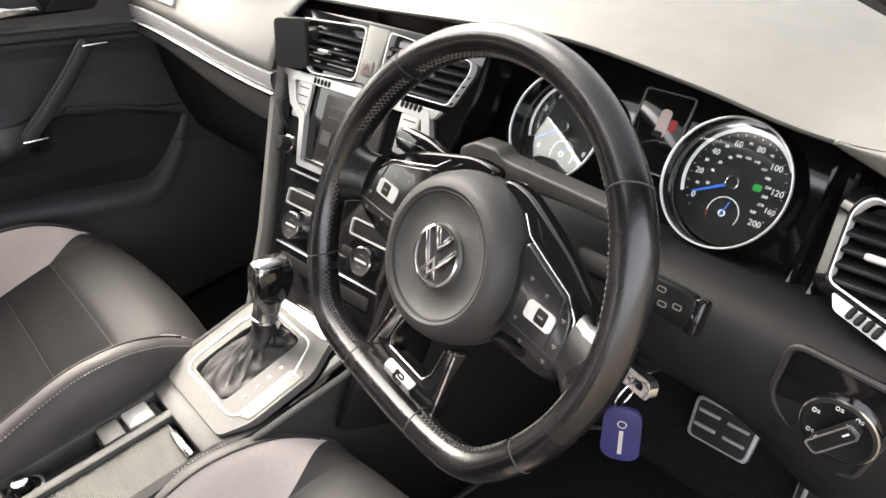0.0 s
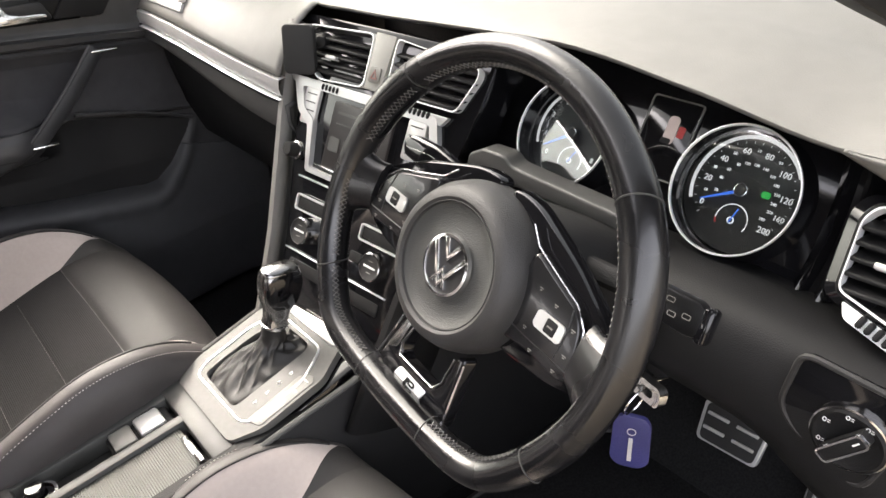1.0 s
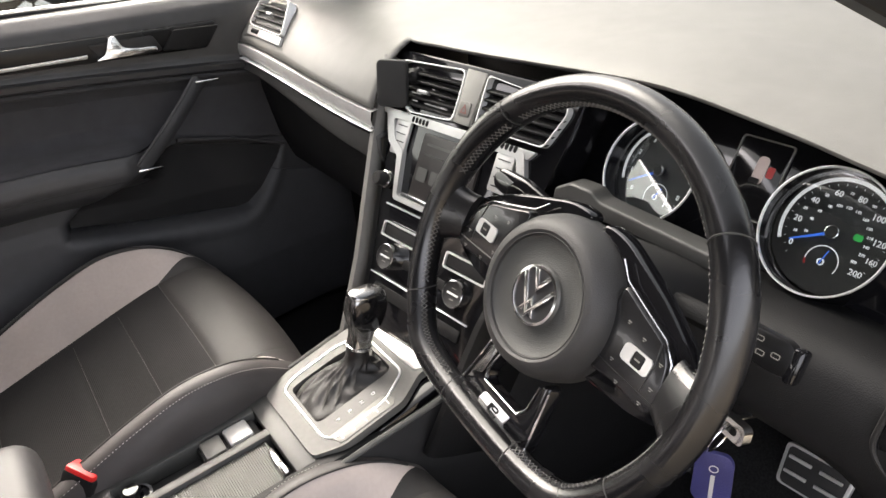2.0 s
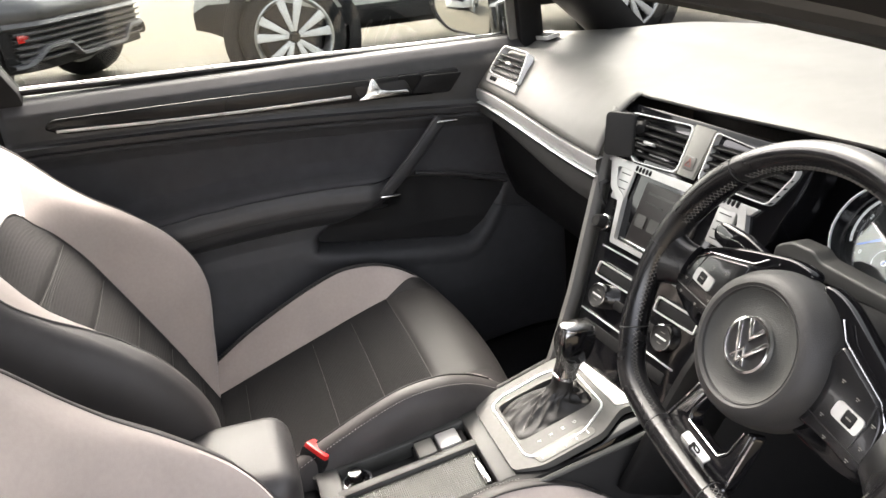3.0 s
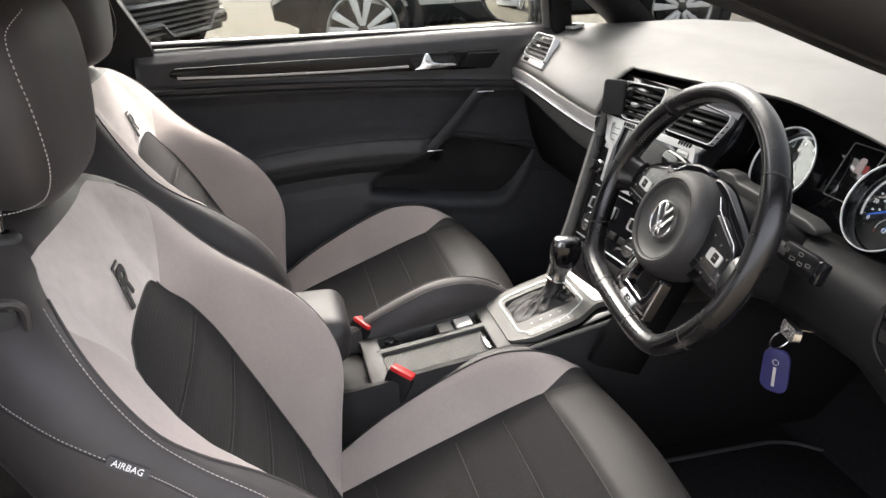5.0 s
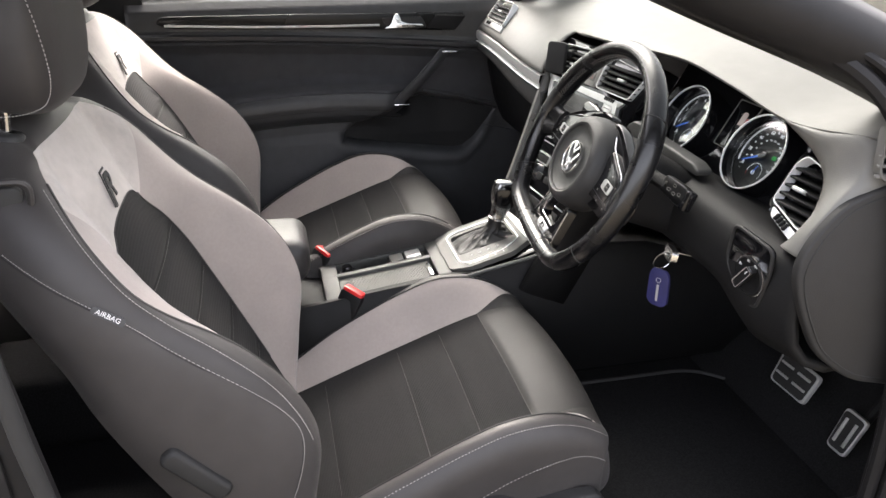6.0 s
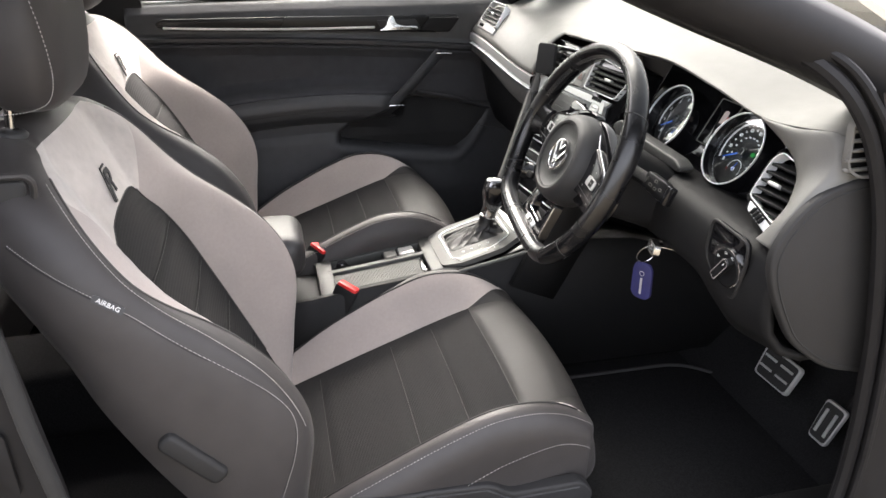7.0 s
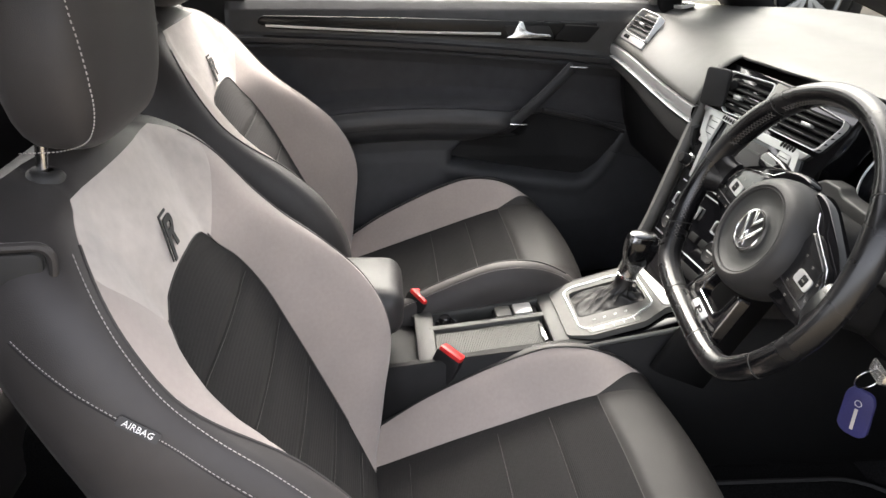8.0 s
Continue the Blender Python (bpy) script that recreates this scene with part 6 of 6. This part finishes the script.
    # cushion
    CU = [  # along, height, insert half, crest half, outer half, swelling
        (0.17, 0.448, 0.170, 0.225, 0.262, 0.020),
        (0.24, 0.464, 0.178, 0.238, 0.272, 0.042),
        (0.32, 0.490, 0.184, 0.248, 0.280, 0.066),
        (0.40, 0.518, 0.187, 0.252, 0.283, 0.080),
        (0.475, 0.545, 0.187, 0.253, 0.284, 0.088),
        (0.545, 0.571, 0.186, 0.252, 0.282, 0.086),
        (0.61, 0.594, 0.183, 0.246, 0.278, 0.064),
        (0.66, 0.607, 0.180, 0.240, 0.270, 0.036),
        (0.70, 0.608, 0.176, 0.232, 0.262, 0.010),
        (0.735, 0.592, 0.170, 0.222, 0.254, -0.004),
        (0.757, 0.565, 0.166, 0.215, 0.247, -0.004),
        (0.766, 0.530, 0.164, 0.212, 0.244, -0.002),
        (0.765, 0.490, 0.164, 0.212, 0.242, 0.0),
        (0.745, 0.455, 0.160, 0.208, 0.238, 0.0),
    ]
    ks = np.linspace(0, len(CU) - 1, 97)
    g_ = spline(range(len(CU)), CU)
    cseams = (0.30, 0.445, 0.535, 0.622)

    def cpt(k, j, sd):
        y, z, wi, wc, wo, p = g_(k)
        front = sm(8, 10, k)
        y -= tuck * sm(8.5, 10.5, k)
        nrm = Vector((0, front, 1 - front * 0.8)).normalized() if k < 12 else Vector((0, 1, 0))
        if j <= 7:
            x = wi * j / 7
            groove = -0.006 * sum(math.exp(-((y - q) / 0.006) ** 2) for q in cseams) if k < 9 else 0
            d = 0.010 * (1 - (j / 7) ** 2) + groove * (1 - (j / 7) ** 6)
        elif j <= 15:
            t = (j - 7) / 8
            x, d = wi + (wc - wi) * t, p * sm(-0.12, 0.95, t)
        elif j <= 21:
            a = (j - 15) / 6 * math.pi / 2
            x, d = wc + (wo - wc) * math.sin(a), p - (0.03 + 0.25 * abs(p)) * (1 - math.cos(a))
        else:
            t = (j - 21) / 4
            x, d = wo - 0.012 * t, 0.0
            base = p - (0.03 + 0.25 * abs(p))
            q = Vector((x * sd, y, z)) + nrm * base
            q.z = q.z + (0.45 - q.z) * t if q.z > 0.45 else q.z
            return M @ q
        return M @ (Vector((x * sd, y, z)) + nrm * d)

    k63 = min(ks, key=lambda k: abs(g_(k)[0] - 0.622) + (9 if k > 8 else 0))
    KF = 9.0

    def cpatch(k0, k1, j0, j1, both):
        kk = [k for k in ks if k0 - 1e-6 <= k <= k1 + 1e-6]
        if both:
            return [loft([[cpt(k, j, -1) for j in range(j1, 0, -1)] + [cpt(k, j, 1) for j in range(0, j1 + 1)] for k in kk])]
        return [loft([[cpt(k, j, sd) for j in range(j0, j1 + 1)] for k in kk]) for sd in (-1, 1)]

    def slant(j):
        """Where suede gives way to leather along the bolster."""
        return k63 + (8.5 - k63) * ((j - 7) / 8) ** 0.8

    light = [loft([[cpt(slant(j) * t, j, sd) for j in range(7, 15)] for t in np.linspace(0, 1, 60)]) for sd in (-1, 1)]
    fronts = [loft([[cpt(slant(j) + (ks[-1] - slant(j)) * t, j, sd) for j in range(7, 15)] for t in np.linspace(0, 1, 40)]) for sd in (-1, 1)]
    part("cushion_insert", cpatch(0, k63, 0, 7, True)[0], M_INSERT, s, "dark ribbed fabric seat insert with cross seams")
    part("cushion_front", join(cpatch(k63, ks[-1], 0, 7, True)[0], *fronts), M_SEATSHADED, s, "leather front of the cushion, with shade put into its colour")
    for bm in light:
        part("cushion_bolster", bm, M_SUEDE, s, "light grey suede cushion bolster")
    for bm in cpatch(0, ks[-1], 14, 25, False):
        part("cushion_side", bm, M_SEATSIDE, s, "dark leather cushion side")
    for sd in (-1, 1):
        part("cushion_piping", tube([cpt(k, 14, sd) for k in ks[:60]], 0.0020, False, 6), M_SEATSHADED, s)
        d3 = []
        for k in np.linspace(0.3, 8.6, 120):
            q0, q1 = cpt(k, 17, sd), cpt(k + 0.03, 17, sd)
            up_ = Vector((sd * 0.0006, 0, 0.0008))
            d3.append(tube([q0 + up_, q1 + up_], 0.00045, False, 4))
        part("cushion_stitching", join(*d3), M_STITCH, s, "pale stitching")
        low_seam = [cpt(k, 21, sd) + Vector((sd * 0.001, 0, -0.012 - 0.03 * sm(7.5, 3.5, k))) for k in np.linspace(0.5, 8.5, 181)]
        part("side_stitching", join(*[tube(low_seam[q:q + 2], 0.00045, False, 4) for q in range(0, 180, 2)]), M_STITCH, s, "pale stitching")
    for q in cseams[:3]:
        kq = min(ks, key=lambda k: abs(g_(k)[0] - q) + (9 if k > 8 else 0))
        part("cross_seam", tube([cpt(kq, j, -1) + Vector((0, 0, 0.0045)) for j in range(6, 0, -1)] + [cpt(kq, j, 1) + Vector((0, 0, 0.0045)) for j in range(7)], 0.00045, False, 4), M_THREAD, s)
    part("front_seam", tube([cpt(k63, j, -1) + Vector((0, 0, 0.0005)) for j in range(7, 0, -1)] + [cpt(k63, j, 1) + Vector((0, 0, 0.0005)) for j in range(8)], 0.0008, False, 5), M_THREAD, s)
    # seat base, side valance, rails and levers
    part("valance", box(0.555, 0.56, 0.085, M @ T(0, 0.45, 0.418), 0.025, 4), M_DARK, s, "black plastic side valance")
    for sd in (-1, 1):
        part("floor_rail", box(0.035, 0.62, 0.04 , T(cx + sd * 0.19, dy + 0.42, 0.375), 0.006), M_DARK, s)
        part("riser", box(0.03, 0.40, 0.08 + dz_, T(cx + sd * 0.19, dy + 0.42, 0.415 + dz_ / 2), 0.006), M_DARK, s)
    part("height_lever", tube([M @ Vector((outer * 0.272, 0.40, 0.440)), M @ Vector((outer * 0.282, 0.54, 0.448)), M @ Vector((outer * 0.280, 0.70, 0.436))], 0.013, False, 10, flat=0.6), M_DARK, s)
    if outer > 0:
        TR = M @ basis((0.290, 0, 0), (0, 1, 0), (0, 0, 1))
        trim_ = smooth_poly([(0.16, 0.545), (0.43, 0.556), (0.535, 0.550), (0.572, 0.525), (0.690, 0.525), (0.712, 0.50), (0.690, 0.40), (0.16, 0.40)], 0.012)
        tp = part("side_trim", plate(trim_, 0.022, TR, 0.005, 3), M_CAP, s, "black plastic trim along the seat base")
        # Paler line put on as the highlight of the trim's top edge.
        part("trim_highlight", tube([(y, z, 0.0005) for y, z in ((0.20, 0.538), (0.43, 0.547), (0.530, 0.541), (0.570, 0.515), (0.685, 0.515))], 0.0016, False, 6, TR), M_DOORREST, tp)
    RL = MB @ basis((outer * 0.318, 0.112, 0.704), (0, 0.66 * outer, -0.75 * outer), (0, 0.75, 0.66))
    part("tilt_lever", plate(rounded(0.104, 0.030, 0.011, 5), 0.022, RL, 0.007, 3), M_CAP, s, "backrest tilt lever")
    if outer > 0:
        q = side_point(0.045, 0.938, 1)
        LB = basis(q + Vector((0.0015, 0.0, 0.0)), (0.0, 0.80, -0.60), (-0.35, 0.55, 0.75))
        lab = part("airbag_label", plate(rounded(0.040, 0.010, 0.002, 3), 0.001, LB @ T(0, 0, 0.001)), M_DOORREST, s, "small grey woven label")
        part("label_print", text("AIRBAG", 0.0085, LB @ T(0, 0, 0.0014)), M_WHITE, lab)
    return s


seat("car_seat", "grey suede and black leather sports seat with embroidered emblem, driver's side", 0.36, 0.0, 0.0, 0.0, 1, 0.022)
seat("car_seat", "grey suede and black leather sports seat with embroidered emblem, passenger's side", -0.355, -0.065, 0.055, 2.0, -1)

# seat belt buckles
for at, turn_ in (((0.092, 0.383, 0.640), 55), ((-0.100, 0.338, 0.650), 38)):
    b_ = thing("seat_belt_buckle", "black seat belt buckle with red button", "belt buckle", at, group="belt buckles")
    BM = Matrix.Translation(at) @ Matrix.Rotation(radians(-24), 4, "X") @ Matrix.Rotation(radians(turn_), 4, "Z")
    part("body", box(0.052, 0.028, 0.058, BM @ T(0, 0, -0.034), 0.006), M_DARK, b_)
    part("button", box(0.046, 0.024, 0.014, BM @ T(0, 0, -0.006), 0.004), M_RED, b_, "red release button")
    part("stalk", box(0.022, 0.012, 0.06, BM @ T(0, 0, -0.085), 0.003), M_DARK, b_)

# rear bench glimpsed behind the front seats
bench = thing("rear_bench", "black leather rear bench seat", "bench seat", (0, -0.8, 0.36))
part("cushion", box(1.2, 0.5, 0.20, T(0, -0.62, 0.50), 0.05, 4), M_SEATSIDE, bench)
part("backrest", box(1.2, 0.16, 0.62, Matrix.Translation((0, -0.98, 0.82)) @ Matrix.Rotation(radians(-22), 4, "X"), 0.05, 4), M_SEATSIDE, bench)

M_TYRE = mat("tyre_rubber", (0.009, 0.009, 0.009), 0.8, spec=0.25, vary=0.2)
# ---- outside: door mirror and parked cars ----
mirror = thing("door_mirror", "dark door mirror with bright edge on the passenger's side", "door mirror", (-0.90, 0.96, 1.12))
MM = basis((-0.935, 0.925, 1.185), (0.867, 0.498, 0), (0, 0.02, 1))
outl = smooth_poly([(-0.115, 0.045), (-0.08, 0.070), (0.075, 0.070), (0.080, -0.058), (0.05, -0.066), (-0.06, -0.052), (-0.108, -0.01)], 0.03, 6)
part("housing", loft([[(x * k, y * k, z) for x, y in outl] for k, z in ((1.06, 0.0), (1.08, -0.03), (0.98, -0.07), (0.6, -0.10), (0.05, -0.11))], False, True, MM), M_PAINT, mirror, "dark painted housing")
part("rim", ringplate(scaled(outl, 1.06), scaled(outl, 0.97), 0.01, MM @ T(0, 0, 0.002)), M_GLOSS, mirror)
rows = [[(x * k, y * k, 0.002 - (x * x + y * y) * k * k / 2.8) for x, y in outl] for k in (0.97, 0.85, 0.7, 0.55, 0.4, 0.25, 0.1, 0.001)]
part("glass", loft(rows, False, True, MM), M_MIRROR, mirror, "convex mirror glass")
part("foot", box(0.07, 0.060, 0.10, Matrix.Translation((-0.825, 0.985, 1.155)) @ Matrix.Rotation(radians(-8), 4, "Y"), 0.015, 3), M_PAINT, mirror)


def road_wheel(parent, at, out, r_tyre, r_rim, paint=None):
    """A tyre with a ten-spoked rim; out is the direction (+1 or -1 along x) in which it faces."""
    W = basis(at, (0, out, 0), (0, 0, 1))
    w = part("wheel", lathe([(r_rim, 0.0), (r_rim + 0.02, 0.012), (r_tyre - 0.03, 0.010), (r_tyre - 0.006, -0.01), (r_tyre, -0.04), (r_tyre, -0.18), (r_tyre - 0.03, -0.22), (r_rim, -0.21)], W, 48), M_TYRE, parent, "black tyre")
    part("rim", lathe([(r_rim - 0.022, -0.012), (r_rim - 0.006, 0.004), (r_rim + 0.004, 0.002), (r_rim, -0.20), (r_rim - 0.03, -0.20), (r_rim - 0.03, -0.05)], W, 48, True), M_ALU, w, "alloy rim")
    part("brake_disc", lathe([(0.0, -0.08), (r_rim * 0.72, -0.08), (r_rim * 0.72, -0.09), (r_rim - 0.03, -0.16)], W, 32), M_DIAL, w)
    for k in range(5):
        for o in (-10, 10):
            a = radians(72 * k + o + 18)
            d, e = Vector((math.cos(a), math.sin(a))), Vector((-math.sin(a), math.cos(a)))
            t0, t1 = 0.018, 0.030
            c0, c1 = d * 0.036, d * (r_rim - 0.012) + e * (0.018 if o > 0 else -0.018)
            pts = [c0 - e * t0 * 0.7, c1 - e * t1, c1 + e * t1, c0 + e * t0 * 0.7]
            part("spoke", plate([(p.x, p.y) for p in pts], 0.03, W @ T(0, 0, -0.006), 0.006, 2), M_BRIGHT, w, "bright machined spoke")
    part("hub_cap", lathe([(0, 0.004), (0.024, 0.003), (0.028, -0.004), (0.050, -0.012)], W, 32), M_DARK, w)
    return w


def car(name, label, x_face, y0, y1, out, zg, paint, clad, kind):
    """A parked car whose visible flank lies at x_face; y0 and y1 are its two ends."""
    c = thing(name, label, "car", (x_face - out * 0.9, (y0 + y1) / 2, zg), group="parked cars")
    L, s = abs(y1 - y0), 1 if y1 > y0 else -1
    W_ = 1.85
    # flank lines along the length: (fraction, bonnet or roof height, half width factor)
    prof = {"suv": [(0.0, 0.55, 0.78), (0.015, 0.80, 0.86), (0.06, 0.96, 0.94), (0.22, 1.06, 0.99), (0.30, 1.10, 1.0), (0.42, 1.58, 1.0), (0.60, 1.66, 1.0), (0.82, 1.60, 1.0), (0.95, 1.10, 0.95), (1.0, 0.75, 0.85)],
            "saloon": [(0.0, 0.60, 0.78), (0.012, 0.92, 0.86), (0.05, 1.02, 0.94), (0.17, 1.06, 0.99), (0.30, 1.38, 1.0), (0.50, 1.44, 1.0), (0.66, 1.30, 1.0), (0.75, 1.0, 1.0), (0.93, 0.88, 0.95), (1.0, 0.60, 0.8)]}[kind]
    f = spline([p[0] for p in prof], [p[1:] for p in prof])
    waist = 1.02 if kind == "suv" else 0.95
    low = 0.34 if kind == "suv" else 0.24
    upper, lower = [], []
    for k in range(49):
        u = k / 48
        top, wf = f(u)
        hw = W_ / 2 * wf
        y = y0 + s * L * u
        xc = x_face - out * W_ / 2
        edge = min(top, low + 0.26 - 0.10 * sm(0.10, 0.20, u) * sm(1.0, 0.9, u)) if kind == "suv" else min(top, low + 0.10)
        flank = [(0.965, min(top, waist)), (0.985, min(top, 0.85)), (1.0, min(top, 0.72)), (1.0, edge)]
        tt = 0.74 if top > waist + 0.15 else 0.9
        side = [(hw * (0.965 + (tt - 0.965) * 0.9), max(top - 0.06, min(top, waist)))] + [(hw * a, z) for a, z in flank]
        upper.append([(xc - a, y, zg + z) for a, z in reversed(side)] + [(xc - hw * tt * 0.8, y, zg + top), (xc + hw * tt * 0.8, y, zg + top)] + [(xc + a, y, zg + z) for a, z in side])
        rise = 0.10 * sm(0.07, 0.0, u) if kind == "suv" else 0.04 * sm(0.05, 0.0, u)
        lo = [(hw * 1.0, edge - 0.002), (hw * 1.004, edge - 0.05), (hw * 0.985, low + rise + 0.04), (hw * 0.92, low + rise)]
        lower.append([(xc - a, y, zg + z) for a, z in lo] + [(xc + a, y, zg + z) for a, z in reversed(lo)])
    part("body", loft(upper, False, True, caps=True), paint, c, "painted body")
    part("lower_body", loft(lower, False, True, caps=True), clad, c, "dark lower cladding" if kind == "suv" else "lower body")
    # glasshouse
    g0, g1 = (0.33, 0.90) if kind == "suv" else (0.22, 0.70)
    rows = []
    for k in range(21):
        u = g0 + (g1 - g0) * k / 20
        top, wf = f(u)
        zt_ = max(min(top - 0.09, 1.5), waist + 0.005)
        y = y0 + s * L * u
        a = (zt_ - waist) / max(0.01, top - 0.06 - waist)
        xo = x_face - out * (W_ / 2) + out * (W_ / 2) * wf
        rows.append([(xo * 1 - out * 0.030, y, zg + waist + 0.01), (xo - out * (0.030 + 0.185 * a), y, zg + zt_)])
    part("side_windows", loft(rows), M_GLOSS, c, "dark side glass")
    r_t, r_r = (0.35, 0.258) if kind == "suv" else (0.335, 0.225)
    for u in (0.140, 0.72) if kind == "suv" else (0.125, 0.78):
        y = y0 + s * L * u
        AR = basis((x_face, y, zg + r_t + 0.005), (0, out, 0), (0, 0, 1))
        part("wheel_arch", lathe([(r_t + 0.02, 0.005), (r_t + 0.055, 0.018), (r_t + 0.10, 0.008), (r_t + 0.10, -0.02), (r_t + 0.02, -0.25)], AR, 40), clad, c, "dark wheel arch")
        part("arch_well", lathe([(0, -0.2), (r_t + 0.03, -0.19), (r_t + 0.04, 0.007)], AR, 32), M_TYRE, c)
        road_wheel(c, (x_face + out * 0.022, y, zg + r_t), out, r_t, r_r)
    part("door_line", tube([(x_face + out * 0.001, y0 + s * L * 0.30, zg + 0.5), (x_face - out * 0.012, y0 + s * L * 0.30, zg + 0.95)], 0.003), M_DARK, c)
    return c, s, L


M_CLAD = mat("weathered_black_cladding", (0.008, 0.008, 0.009), 0.65, spec=0.25, vary=0.15)
M_WHITECAR = mat("white_car_paint", (0.55, 0.55, 0.52), 0.2, coat=0.8, vary=0.02)
M_GREYCAR = mat("grey_car_paint", (0.095, 0.093, 0.100), 0.42, coat=0.25, vary=0.03)
M_SILVERCAR = mat("silver_car_paint", (0.55, 0.56, 0.57), 0.25, 0.5, coat=0.8, vary=0.03)
M_TAIL = mat("tail_lamp_red", (0.5, 0.02, 0.015), 0.15, coat=0.8)
M_LAMP = mat("head_lamp_glass", (0.7, 0.72, 0.74), 0.1, 0.4, coat=0.8)
suv, s_, L_ = car("white_car", "white crossover car with dark cladding, parked nearby", -4.24, 0.29, 4.6, 1, 0.425, M_WHITECAR, M_CLAD, "suv")
part("tail_lamp", box(0.10, 0.16, 0.22, T(-4.36, 0.42, 0.425 + 0.98), 0.03, 3), M_TAIL, suv, "red tail lamp")
grey, s_, L_ = car("grey_car", "grey saloon car parked beside the white one", 0.925, -0.06, -4.4, 1, 0.48, M_GREYCAR, M_CLAD, "saloon")


def bumper_row(x, sec):
    k = abs(x) / 0.88
    return [(x * (1 - 0.02 * (1 - z / 0.7)), y - 0.03 * k * k - 0.14 * max(0.0, k - 0.72) ** 2 / 0.08, 0.48 + z) for y, z in sec]


xs_b = np.linspace(-0.88, 0.88, 45)
part("bumper", loft([bumper_row(x, ((-0.10, 0.74), (0.0, 0.70), (0.055, 0.64), (0.06, 0.585), (0.045, 0.56), (0.03, 0.55), (0.04, 0.54), (0.05, 0.52), (-0.02, 0.50))) for x in xs_b]), M_GREYCAR, grey, "painted bumper with a crease")
part("bumper_insert", loft([bumper_row(x, ((0.0, 0.51), (0.0, 0.24))) for x in xs_b]), M_DARK, grey)
for k in range(5):
    z = 0.475 - 0.042 * k
    part("bumper_rib", loft([bumper_row(x, ((-0.01, z + 0.014), (0.035, z + 0.010), (0.035, z - 0.002), (-0.01, z - 0.014))) for x in xs_b[1:-1]]), M_GREYCAR, grey)


def lip_z(x):
    return 0.27 + 0.10 * sm(0.30, 0.46, abs(x)) * sm(0.84, 0.66, abs(x))


part("bumper_lip", loft([bumper_row(x, ((-0.02, lip_z(x) + 0.03), (0.055, lip_z(x) + 0.022), (0.06, lip_z(x)), (-0.02, lip_z(x) - 0.008))) for x in xs_b]), M_GREYCAR, grey, "lip with two cut-outs")
for xx in (-0.56, 0.56):
    if xx > 0:
        part("reflector", box(0.16, 0.02, 0.05, T(xx * 1.36, -0.06, 0.48 + 0.45), 0.008), M_TAIL, grey, "red reflector")
road_wheel(grey, (-0.72, -0.50, 0.48 + 0.335), -1, 0.335, 0.225)
grey.matrix_world = T(-5.30, -0.40, 0.48) @ Matrix.Rotation(radians(-23), 4, "Z") @ T(0.025, -2.23, 0)
back_car, s_, L_ = car("silver_car", "silver car parked behind, seen in the door mirror", -2.2, -8.6, -12.9, 1, 0.19, M_SILVERCAR, M_SILVERCAR, "saloon")
for xx in (-2.47, -3.78):
    part("head_lamp", box(0.34, 0.12, 0.14, T(xx, -8.72, 0.19 + 0.66), 0.04, 3), M_LAMP, back_car, "clear head lamp")
part("grille", box(0.8, 0.08, 0.12, T(-3.125, -8.60, 0.19 + 0.58), 0.03, 3), M_GLOSS, back_car, "black grille")
